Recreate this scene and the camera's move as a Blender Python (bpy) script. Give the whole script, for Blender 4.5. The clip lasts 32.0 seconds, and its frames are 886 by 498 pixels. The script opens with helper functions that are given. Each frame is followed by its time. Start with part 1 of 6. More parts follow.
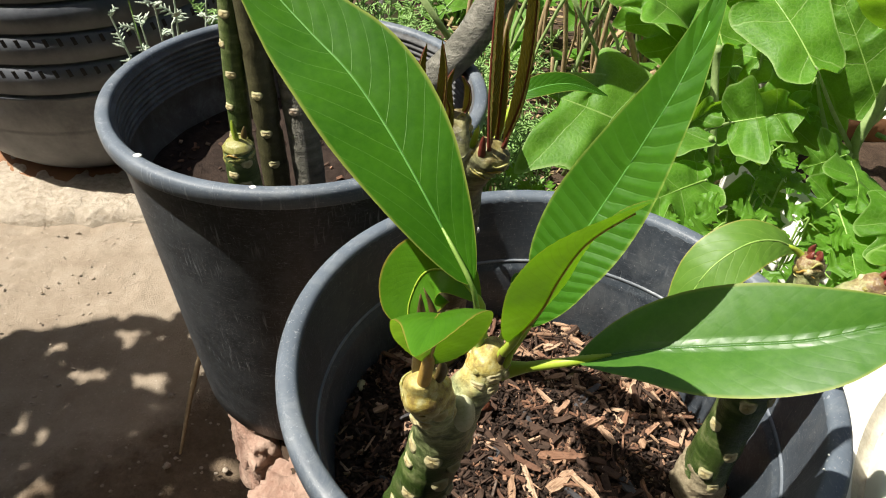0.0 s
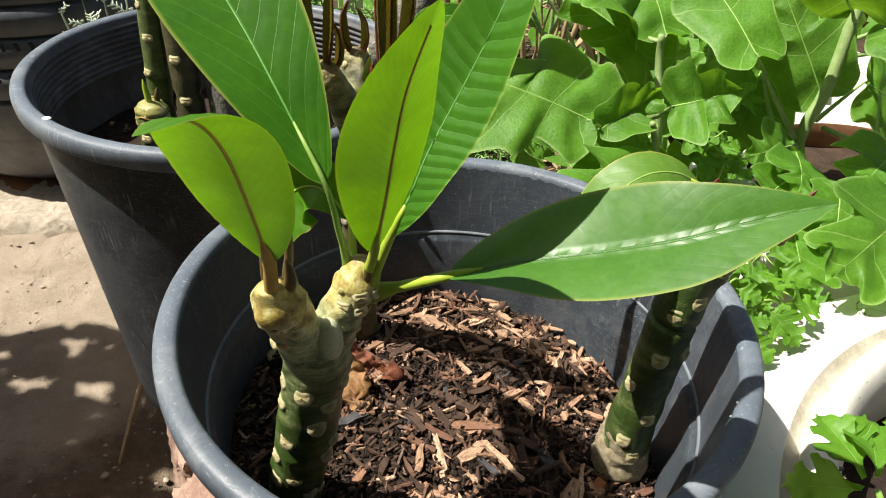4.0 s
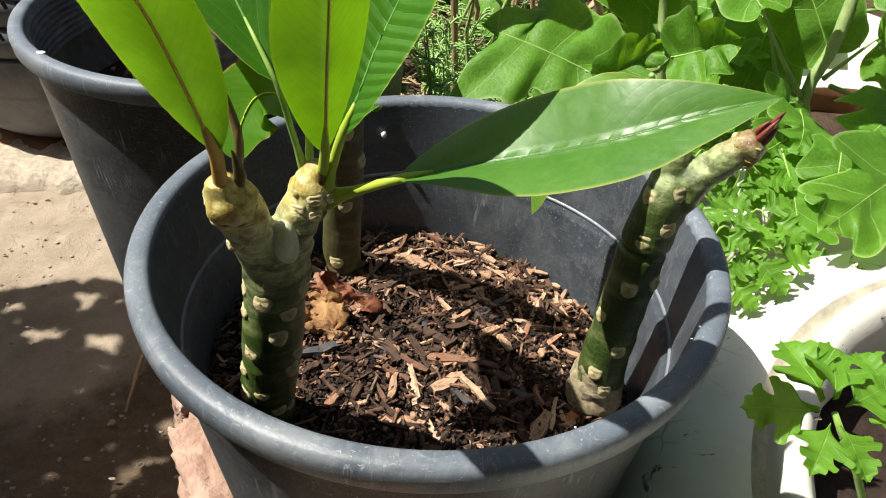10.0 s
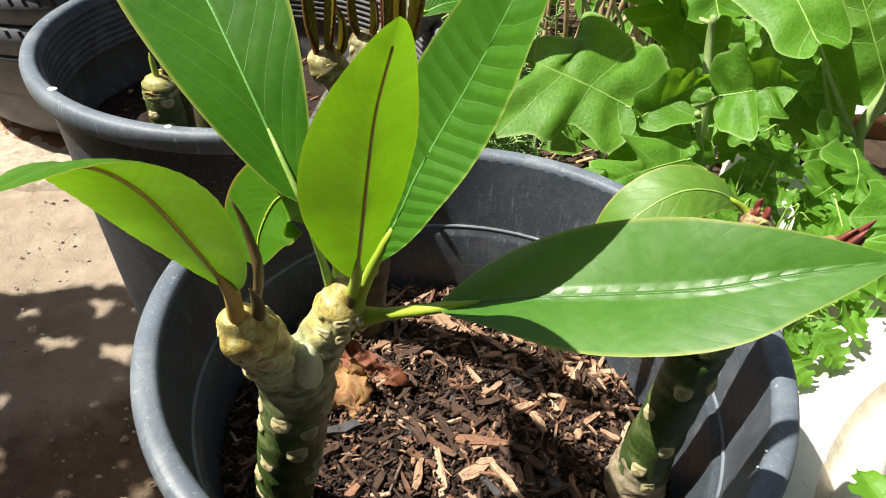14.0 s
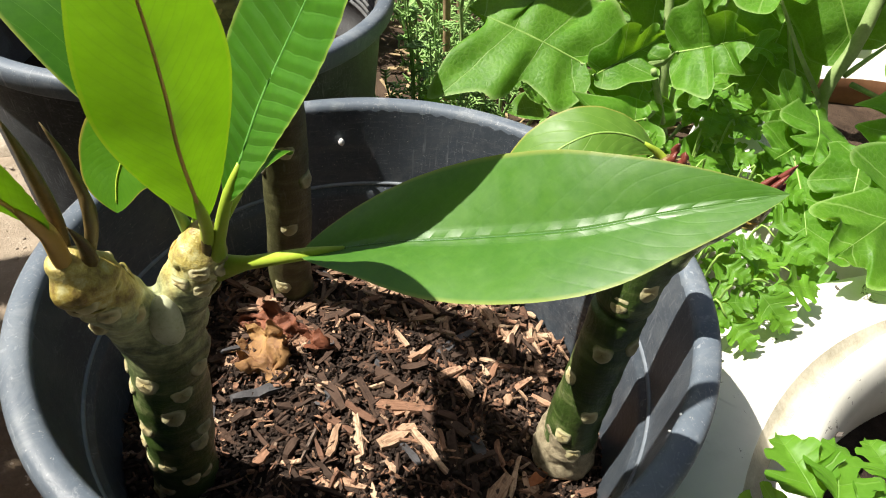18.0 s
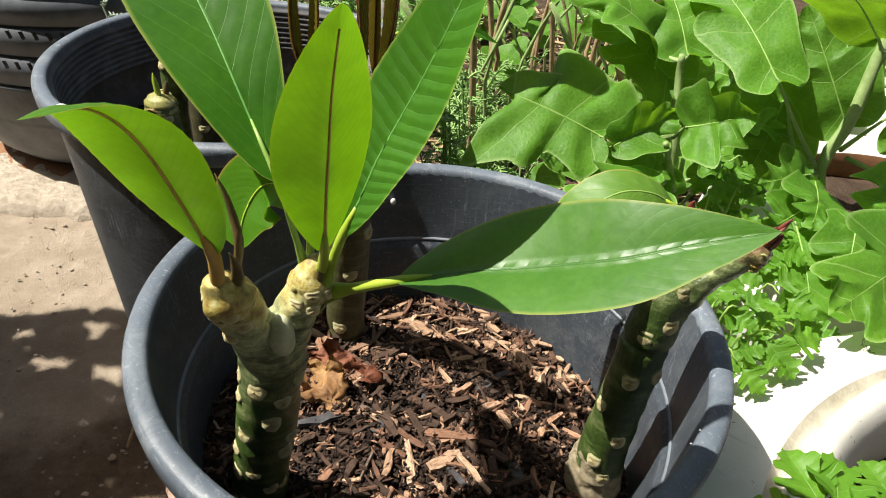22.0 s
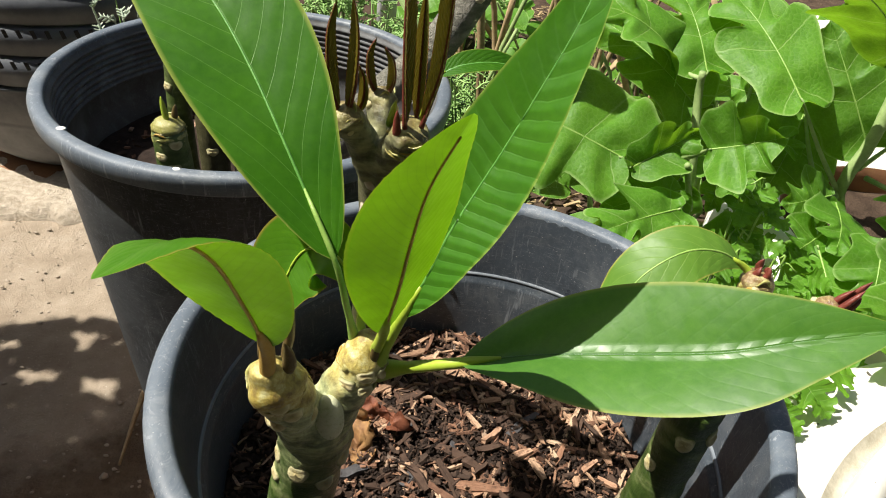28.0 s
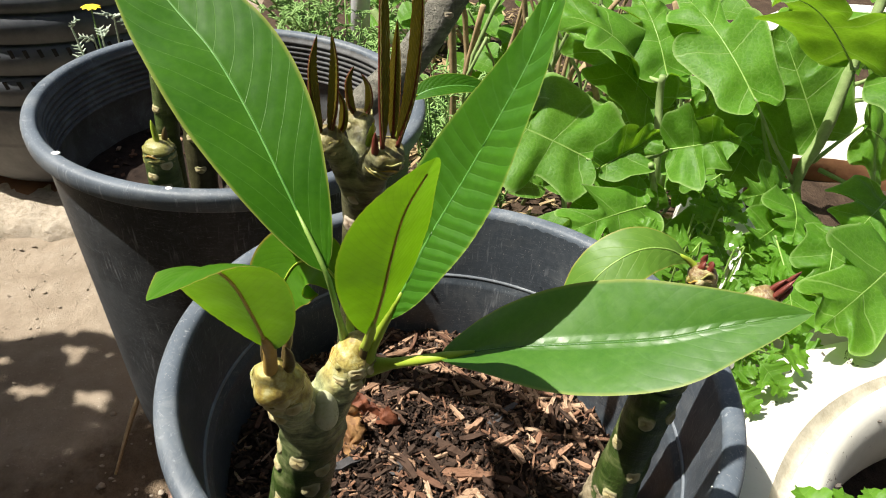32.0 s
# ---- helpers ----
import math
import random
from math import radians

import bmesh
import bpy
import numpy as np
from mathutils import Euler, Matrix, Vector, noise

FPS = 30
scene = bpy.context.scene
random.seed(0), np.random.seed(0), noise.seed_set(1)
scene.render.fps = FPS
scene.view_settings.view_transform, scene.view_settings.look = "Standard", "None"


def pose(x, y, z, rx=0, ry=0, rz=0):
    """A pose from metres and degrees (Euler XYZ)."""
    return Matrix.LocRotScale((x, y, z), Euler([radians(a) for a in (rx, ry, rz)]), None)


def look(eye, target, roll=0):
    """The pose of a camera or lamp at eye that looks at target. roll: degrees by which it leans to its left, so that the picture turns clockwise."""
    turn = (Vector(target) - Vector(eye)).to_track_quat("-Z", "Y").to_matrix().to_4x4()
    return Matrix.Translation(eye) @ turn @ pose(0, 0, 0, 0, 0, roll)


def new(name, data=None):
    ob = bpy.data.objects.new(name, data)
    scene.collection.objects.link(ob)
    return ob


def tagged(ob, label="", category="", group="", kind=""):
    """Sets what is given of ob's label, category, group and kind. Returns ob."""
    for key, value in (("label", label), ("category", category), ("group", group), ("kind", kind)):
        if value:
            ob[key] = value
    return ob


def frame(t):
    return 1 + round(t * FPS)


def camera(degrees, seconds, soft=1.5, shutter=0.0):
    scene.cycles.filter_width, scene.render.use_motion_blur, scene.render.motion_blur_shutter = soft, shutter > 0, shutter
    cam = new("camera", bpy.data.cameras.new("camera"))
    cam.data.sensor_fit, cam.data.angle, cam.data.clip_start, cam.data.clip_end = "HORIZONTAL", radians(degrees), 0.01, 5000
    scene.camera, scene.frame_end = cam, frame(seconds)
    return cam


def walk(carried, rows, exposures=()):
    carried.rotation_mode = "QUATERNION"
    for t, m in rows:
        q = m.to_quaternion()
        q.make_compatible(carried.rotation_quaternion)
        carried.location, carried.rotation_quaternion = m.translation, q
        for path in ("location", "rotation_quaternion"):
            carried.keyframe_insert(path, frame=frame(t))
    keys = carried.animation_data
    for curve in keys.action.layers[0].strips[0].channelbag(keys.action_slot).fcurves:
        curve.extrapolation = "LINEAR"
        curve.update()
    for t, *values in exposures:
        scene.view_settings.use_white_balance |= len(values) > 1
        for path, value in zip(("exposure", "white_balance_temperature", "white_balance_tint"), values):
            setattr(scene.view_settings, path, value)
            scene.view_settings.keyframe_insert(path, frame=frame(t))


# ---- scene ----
# ---- camera and path ----
cam = camera(64.0, 32.0, 1.05)
METRES, EYE, TILT, LEAN, TURN = 1.5, 1.02, -39.5, -2.0, 0.0
ROWS = [
    (0.0, 0.0, 0.0, 0.0, 0.0, 0.0, -0.0),
    (0.5, 0.0361, 0.0007, -0.024, -0.81, 1.56, 1.41),
    (1.0, 0.0413, -0.0145, -0.0374, -1.02, 2.83, 1.36),
    (1.5, 0.0374, -0.0106, -0.0391, -1.55, 2.55, 0.16),
    (2.0, 0.0235, 0.0024, -0.0351, -2.0, 2.05, -1.0),
    (2.5, 0.0155, 0.0193, -0.0348, -0.78, 1.98, -1.16),
    (4.5, 0.0411, 0.0108, -0.039, -1.22, 3.14, -0.22),
    (5.0, 0.0444, 0.01, -0.0593, -1.2, 2.65, -2.61),
    (5.5, 0.0533, 0.0187, -0.0555, -0.48, 1.68, -3.16),
    (6.0, 0.0663, 0.0327, -0.0485, 0.34, 1.19, -3.12),
    (6.5, 0.0797, 0.0423, -0.0421, 0.46, 0.33, -3.17),
    (7.0, 0.0785, 0.0452, -0.036, 1.05, 0.39, -3.4),
    (7.5, 0.0654, 0.0375, -0.0331, 1.72, 0.79, -3.68),
    (8.0, 0.0631, 0.0446, -0.0338, 2.38, 0.57, -4.1),
    (8.5, 0.0571, 0.0402, -0.0374, 2.35, 0.17, -3.24),
    (9.0, 0.0443, 0.0252, -0.0526, 2.32, 0.72, -2.86),
    (9.5, 0.0496, 0.0192, -0.0596, 1.25, 1.16, -1.7),
    (10.0, 0.0546, 0.0142, -0.0567, 0.53, 1.28, -1.61),
    (10.5, 0.039, 0.0128, -0.0496, 0.67, 1.35, -2.76),
    (11.0, 0.0198, 0.02, -0.0517, 1.03, 1.68, -3.52),
    (11.5, 0.0066, 0.0247, -0.0522, 1.33, 2.13, -3.34),
    (12.0, 0.012, 0.0298, -0.0383, 1.55, 1.69, -3.11),
    (12.5, 0.0295, 0.0344, -0.0215, 1.41, 1.55, -3.48),
    (13.0, 0.0413, 0.0357, -0.0195, 1.43, 1.2, -3.05),
    (13.5, 0.0485, 0.0382, -0.0217, 2.01, 0.49, -3.22),
    (15.5, 0.03, 0.0349, -0.0076, -0.01, -0.3, -3.37),
    (16.0, 0.0399, 0.0339, -0.0169, -0.49, -0.61, -3.73),
    (16.5, 0.0506, 0.0351, -0.0321, -0.55, -0.69, -3.05),
    (17.0, 0.0586, 0.0436, -0.0374, -0.5, -1.73, -3.07),
    (17.5, 0.0655, 0.0548, -0.0282, 0.48, -2.26, -4.23),
    (18.0, 0.0733, 0.0555, -0.0248, 1.03, -1.98, -3.4),
    (18.5, 0.0563, 0.0389, -0.0235, 1.13, -1.47, -3.82),
    (19.0, 0.0383, 0.0187, 0.0068, -0.71, -8.85, -1.82),
    (19.5, 0.0085, 0.0196, -0.0221, -3.27, -12.74, -0.52),
    (20.0, 0.0148, 0.0137, -0.0505, -0.33, -3.52, -4.94),
    (20.5, 0.0162, -0.0074, -0.067, 4.7, -0.75, -8.02),
    (21.0, 0.0272, 0.0014, -0.0486, 4.42, 2.9, -6.2),
    (21.5, 0.0568, -0.003, -0.0366, 2.84, 3.71, -5.03),
    (22.0, 0.0582, 0.0145, -0.0357, 1.59, 3.57, -4.18),
    (22.5, 0.0587, 0.0313, -0.0345, 2.37, 4.44, -4.91),
    (23.0, 0.0561, 0.0392, -0.0355, 3.58, 4.01, -6.2),
    (23.5, 0.0558, 0.038, -0.0434, 2.89, 3.99, -5.95),
    (24.0, 0.0617, 0.0425, -0.0717, 2.63, 1.72, -5.31),
    (24.5, 0.0813, 0.038, -0.0666, 2.01, 1.55, -4.72),
    (25.0, 0.0852, 0.0164, -0.0435, 0.14, 3.66, -2.55),
    (25.5, 0.0664, 0.0227, -0.032, 0.09, 2.02, -4.25),
    (26.0, 0.0513, 0.0265, -0.0222, -0.27, 2.02, -4.12),
    (26.5, 0.0371, 0.0303, -0.0159, 0.1, 2.32, -4.69),
    (28.5, 0.0341, 0.0316, -0.0131, 0.13, 3.01, -3.81),
    (29.0, 0.0346, 0.0346, -0.0068, 0.74, 1.69, -2.25),
    (29.5, 0.0342, 0.0377, 0.0028, 0.66, 1.14, -2.03),
    (30.0, 0.0332, 0.0347, -0.0057, -0.15, 0.71, -1.53),
    (30.5, 0.0288, 0.0157, -0.0082, -1.02, 1.35, -1.81),
    (31.0, 0.0317, 0.008, -0.0115, -1.27, 2.45, -1.8),
    (31.5, 0.0337, 0.0057, -0.0129, -1.31, 2.95, -1.93),
    (32.0, 0.0357, 0.0061, -0.0129, -1.19, 3.01, -2.05),
]
walk(cam, [(t, pose(0, 0, EYE, TILT, LEAN, TURN) @ pose(METRES * x, METRES * y, METRES * z, 90 + pitch, roll, yaw)) for t, x, y, z, yaw, pitch, roll in ROWS],
     exposures=((0.0, 0.91), (5.0, 0.98), (9.0, 1.00), (11.0, 1.05), (12.0, 1.16), (13.0, 1.13), (16.0, 1.15), (18.0, 1.10), (20.0, 0.97), (22.0, 0.94), (24.0, 1.03), (25.0, 1.05), (26.0, 0.89), (29.0, 0.91), (32.0, 0.92)))

# ---- world, sun, exposure ----
SUN_DIR = Vector((-0.52, -0.005, 0.855)).normalized()
world = bpy.data.worlds.new("sky")
scene.world = world
world.use_nodes = True
wn = world.node_tree.nodes
sky = wn.new("ShaderNodeTexSky")
sky.sky_type = 'NISHITA'
sky.sun_disc = False
sky.dust_density = 4.0
sky.sun_elevation = math.asin(SUN_DIR.z)
sky.sun_rotation = math.atan2(SUN_DIR.x, SUN_DIR.y)
world.node_tree.links.new(sky.outputs[0], wn["Background"].inputs[0])
wn["Background"].inputs[1].default_value = 0.038
sun_data = bpy.data.lights.new("sun", 'SUN')
sun_data.energy = 5.0
sun_data.angle = radians(0.53)
sun_data.color = (1.0, 0.95, 0.86)
sun = new("sun", sun_data)
sun.matrix_world = look(tuple(SUN_DIR * 8), (0, 0, 0))


# ---- materials ----
class Nodes:
    """A node material under construction."""

    def __init__(self, name):
        self.m = bpy.data.materials.new(name)
        self.m.use_nodes = True
        self.t = self.m.node_tree
        self.out = self.t.nodes["Material Output"]
        self.bsdf = self.t.nodes["Principled BSDF"]

    def add(self, kind):
        return self.t.nodes.new("ShaderNode" + kind)

    def put(self, socket, v):
        if isinstance(v, bpy.types.NodeSocket):
            self.t.links.new(v, socket)
        elif v is not None:
            socket.default_value = (*v, 1.0) if isinstance(v, tuple) and len(v) == 3 and socket.type == 'RGBA' else v

    def math(self, op, a, b=None, c=None, clamp=False):
        n = self.add("Math")
        n.operation, n.use_clamp = op, clamp
        for s, v in zip(n.inputs, (a, b, c)):
            self.put(s, v)
        return n.outputs[0]

    def coords(self, kind="Object"):
        return self.add("TexCoord").outputs[kind]

    def scaled(self, vec, sx, sy, sz):
        n = self.add("Mapping")
        self.put(n.inputs["Vector"], vec)
        n.inputs["Scale"].default_value = (sx, sy, sz)
        return n.outputs[0]

    def noise(self, scale, detail=4.0, rough=0.6, vec=None, dist=0.0):
        n = self.add("TexNoise")
        self.put(n.inputs["Vector"], vec if vec is not None else self.coords())
        n.inputs["Scale"].default_value, n.inputs["Detail"].default_value = scale, detail
        n.inputs["Roughness"].default_value, n.inputs["Distortion"].default_value = rough, dist
        return n.outputs["Fac"]

    def ramp(self, fac, *stops):
        n = self.add("ValToRGB")
        self.put(n.inputs[0], fac)
        e = n.color_ramp.elements
        while len(e) < len(stops):
            e.new(0.5)
        for el, (p, c) in zip(e, stops):
            el.position, el.color = p, (*c, 1.0) if isinstance(c, tuple) else (c, c, c, 1.0)
        return n.outputs[0]

    def mix(self, fac, a, b, blend='MIX'):
        n = self.add("Mix")
        n.data_type, n.blend_type = 'RGBA', blend
        self.put(n.inputs[0], fac)
        self.put(n.inputs[6], a)
        self.put(n.inputs[7], b)
        return n.outputs[2]

    def bump(self, height, strength=0.4, dist=0.002, under=None):
        n = self.add("Bump")
        n.inputs["Strength"].default_value, n.inputs["Distance"].default_value = strength, dist
        self.put(n.inputs["Height"], height)
        if under is not None:
            self.put(n.inputs["Normal"], under)
        return n.outputs[0]

    def set(self, **kw):
        for k, v in kw.items():
            self.put(self.bsdf.inputs[k.replace("_", " ")], v)
        return self

    def lit_through(self, colour, fac):
        """Lets part of the light pass the thin sheet."""
        tr = self.add("BsdfTranslucent")
        self.put(tr.inputs[0], colour)
        mx = self.add("MixShader")
        self.put(mx.inputs[0], fac)
        self.t.links.new(self.bsdf.outputs[0], mx.inputs[1])
        self.t.links.new(tr.outputs[0], mx.inputs[2])
        self.t.links.new(mx.outputs[0], self.out.inputs[0])
        return self


def mottled(name, c1, c2, scale=30.0, rough=0.7, fine=0.0, bump=0.3, dist=0.002, c3=None, spec=0.4, metal=0.0):
    """Two scales of variation and a fine relief."""
    n = Nodes(name)
    big, small = n.noise(scale), n.noise(scale * 7, 5.0, 0.7)
    f = n.math('ADD', n.math('MULTIPLY', big, 0.65), n.math('MULTIPLY', small, 0.35))
    stops = [(0.32, c1), (0.66, c2)] + ([(0.78, c3)] if c3 else [])
    n.set(Base_Color=n.ramp(f, *stops), Roughness=n.ramp(small, (0.3, max(0.05, rough - 0.12)), (0.7, min(1.0, rough + 0.12))),
          Specular_IOR_Level=spec, Metallic=metal, Normal=n.bump(f, bump, dist))
    return n.m


def leaf_material(name, dark, light, vein, glow, pairs=16, slope=0.28, rough=0.34, thin=0.32, width=0.05, edge=None, relief=0.5, mid=0.03, veinmix=0.6, spec=0.5, puffy=0.25, wander=0.55, near=0.0, cells=0.0, groove=0.35):
    """A leaf's sheet: mottled green, paler side veins and midrib laid along its own length and width."""
    n = Nodes(name)
    uv = n.add("SeparateXYZ")
    n.put(uv.inputs[0], n.coords("UV"))
    s, u = uv.outputs[0], n.math('ABSOLUTE', n.math('MULTIPLY_ADD', uv.outputs[1], 2.0, -1.0))
    wob = n.math('MULTIPLY', n.math('SUBTRACT', n.noise(60.0, 2.0), 0.5), wander)
    ph = n.math('FRACT', n.math('ADD', n.math('MULTIPLY', n.math('SUBTRACT', s, n.math('MULTIPLY', n.math('POWER', u, 1.15), slope)), float(pairs)), wob))
    d = n.math('ABSOLUTE', n.math('SUBTRACT', ph, 0.5))
    line = n.math('SUBTRACT', 1.0, n.math('DIVIDE', d, width), clamp=True)
    fade = n.math('SUBTRACT', 1.0, n.math('MULTIPLY', u, 0.45 if cells else 0.75), clamp=True)
    line = n.math('MULTIPLY', line, fade)
    midl = n.math('SUBTRACT', 1.0, n.math('DIVIDE', u, mid), clamp=True)
    veins = n.math('MAXIMUM', line, midl)
    f = n.math('ADD', n.math('MULTIPLY', n.noise(35.0), 0.55), n.math('MULTIPLY', n.noise(320.0, 4.0, 0.7), 0.45))
    info = n.add("ObjectInfo")
    base = n.ramp(f, (0.3, dark), (0.7, light))
    hs = n.add("HueSaturation")
    n.put(hs.inputs["Color"], base)
    n.put(hs.inputs["Value"], n.math('MULTIPLY_ADD', info.outputs["Random"], 0.3, 0.85))
    base = n.mix(n.math('MULTIPLY', veins, veinmix), hs.outputs[0], vein)
    if edge:
        base = n.mix(n.math('MULTIPLY', n.math('SUBTRACT', u, 0.93), 14.0, clamp=True), base, edge)
    puff = n.math('MULTIPLY', n.math('SUBTRACT', 1.0, n.math('COSINE', n.math('MULTIPLY', d, 2 * math.pi))), puffy * 0.5)
    if near:
        beside = n.math('SUBTRACT', 1.0, n.math('MULTIPLY', u, 8.0), clamp=True)
        puff = n.math('ADD', puff, n.math('MULTIPLY', n.math('MULTIPLY', beside, near), d))
        puff = n.math('SUBTRACT', puff, n.math('MULTIPLY', midl, near * 0.5))
    if cells:
        vo = n.add("TexVoronoi")
        vo.feature = 'DISTANCE_TO_EDGE'
        vo.inputs["Scale"].default_value = 170.0
        warp = n.add("VectorMath")
        warp.operation = 'MULTIPLY_ADD'
        soft = n.add("TexNoise")
        soft.inputs["Scale"].default_value = 90.0
        n.put(soft.inputs["Vector"], n.coords())
        n.put(warp.inputs[0], soft.outputs["Color"])
        warp.inputs[1].default_value = (0.006, 0.006, 0.006)
        n.put(warp.inputs[2], n.coords())
        n.put(vo.inputs["Vector"], warp.outputs[0])
        net = n.math('MULTIPLY', vo.outputs["Distance"], 2.2, clamp=True)
        puff = n.math('ADD', puff, n.math('MULTIPLY', net, cells))
        base = n.mix(n.math('MULTIPLY', n.math('SUBTRACT', 1.0, n.math('MULTIPLY', net, 5.0), clamp=True), min(0.2, cells * 0.6)), base, vein)
    h = n.math('ADD', n.math('SUBTRACT', puff, n.math('MULTIPLY', veins, groove)), n.math('MULTIPLY', f, 0.25))
    n.set(Base_Color=base, Roughness=n.ramp(n.noise(90.0, 5.0), (0.3, rough - 0.07), (0.7, rough + 0.1)), Specular_IOR_Level=spec,
          Normal=n.bump(h, relief, 0.0012))
    cloud = n.ramp(n.math('ADD', n.math('MULTIPLY', n.noise(48.0, 5.0, 0.65), 0.7), n.math('MULTIPLY', u, 0.16)), (0.30, 0.0), (0.62, 1.0))
    glow2 = n.mix(cloud, tuple(g * 0.62 for g in glow), tuple(min(1.0, g * 1.12) for g in glow))
    n.lit_through(n.mix(n.math('MULTIPLY', veins, 0.5), glow2, vein), thin)
    return n.m


def chip_material(name, source):
    """Weathered bark: every chip its own brown, with a grain along it."""
    n = Nodes(name)
    rnd = n.add("ObjectInfo").outputs["Random"] if source == "object" else n.add("NewGeometry").outputs["Random Per Island"]
    if source == "tan":
        rnd = n.add("ObjectInfo").outputs["Random"]
    c = n.ramp(rnd, (0.0, (0.26, 0.155, 0.095)), (0.5, (0.46, 0.30, 0.19)), (1.0, (0.68, 0.50, 0.34))) if source == "tan" else n.ramp(rnd, (0.0, (0.016, 0.011, 0.009)), (0.50, (0.048, 0.027, 0.019)), (0.66, (0.15, 0.074, 0.046)), (0.85, (0.33, 0.175, 0.105)), (0.97, (0.60, 0.42, 0.28)), (1.0, (0.07, 0.066, 0.068)))
    g = n.noise(620.0, 4.0, 0.7, n.scaled(n.coords(), 0.14, 1.0, 1.0) if source != "island" else None)
    c = n.mix(n.math('MULTIPLY', n.ramp(g, (0.36, 0.0), (0.64, 1.0)), 0.75), c, (0.30, 0.22, 0.17), 'MULTIPLY')
    c = n.mix(n.math('MULTIPLY', n.noise(140.0), 0.28), c, (0.30, 0.19, 0.13))
    c = n.mix(n.ramp(n.noise(260.0, 5.0, 0.75), (0.53, 0.0), (0.70, 0.75)), c, (0.022, 0.014, 0.010))
    n.set(Base_Color=c, Roughness=0.85, Specular_IOR_Level=0.25, Normal=n.bump(g, 0.7, 0.0012))
    return n.m


def pot_material(name, lo, hi, rough=0.45, blue=1.30, scuff=0.5, gloss=0.38):
    """Black nursery plastic, dusty, with scuffs and fine scratches."""
    n = Nodes(name)
    co = n.coords()
    dust = n.noise(9.0, 6.0, 0.65)
    fine = n.noise(260.0, 5.0, 0.75)
    scr = n.noise(60.0, 6.0, 0.8, n.scaled(co, 1.0, 1.0, 9.0), 1.5)
    scr2 = n.noise(45.0, 6.0, 0.8, n.scaled(co, 8.0, 1.0, 1.0), 2.0)
    marks = n.math('MAXIMUM', n.ramp(scr, (0.57, 0.0), (0.72, 1.0)), n.ramp(scr2, (0.59, 0.0), (0.74, 1.0)))
    lines = n.noise(330.0, 3.0, 0.6, n.scaled(co, 1.0, 1.0, 0.07), 0.4)
    cross = n.noise(240.0, 2.0, 0.6, n.scaled(co, 0.5, 0.5, 0.9), 3.0)
    marks = n.math('MAXIMUM', marks, n.math('MULTIPLY', n.ramp(lines, (0.60, 0.0), (0.70, 1.0)), n.ramp(n.noise(14.0, 4.0), (0.42, 0.0), (0.62, 0.8))))
    marks = n.math('MAXIMUM', marks, n.ramp(cross, (0.70, 0.0), (0.74, 0.8)))
    c = n.ramp(dust, (0.3, (lo, lo * (1 + (blue - 1) * 0.45), lo * blue)), (0.72, (hi, hi * (1 + (blue - 1) * 0.45), hi * blue)))
    c = n.mix(n.math('MULTIPLY', marks, scuff), c, (0.34, 0.36, 0.38))
    c = n.mix(n.math('MULTIPLY', n.ramp(fine, (0.50, 0.0), (0.66, 1.0)), 0.30), c, (0.11, 0.125, 0.14))
    specks = n.noise(700.0, 2.0, 0.5)
    c = n.mix(n.math('MULTIPLY', n.ramp(specks, (0.70, 0.0), (0.74, 1.0)), 0.7), c, (0.40, 0.39, 0.37))
    cloud = n.noise(26.0, 6.0, 0.7, None, 0.8)
    c = n.mix(n.math('MULTIPLY', n.ramp(cloud, (0.48, 0.0), (0.66, 1.0)), 0.55), c, (hi * 1.7, hi * 1.85, hi * 1.95))
    n.set(Base_Color=c, Roughness=n.ramp(dust, (0.3, rough - 0.08), (0.7, rough + 0.12)), Specular_IOR_Level=gloss,
          Normal=n.bump(n.math('ADD', fine, marks), 0.22, 0.001))
    return n.m


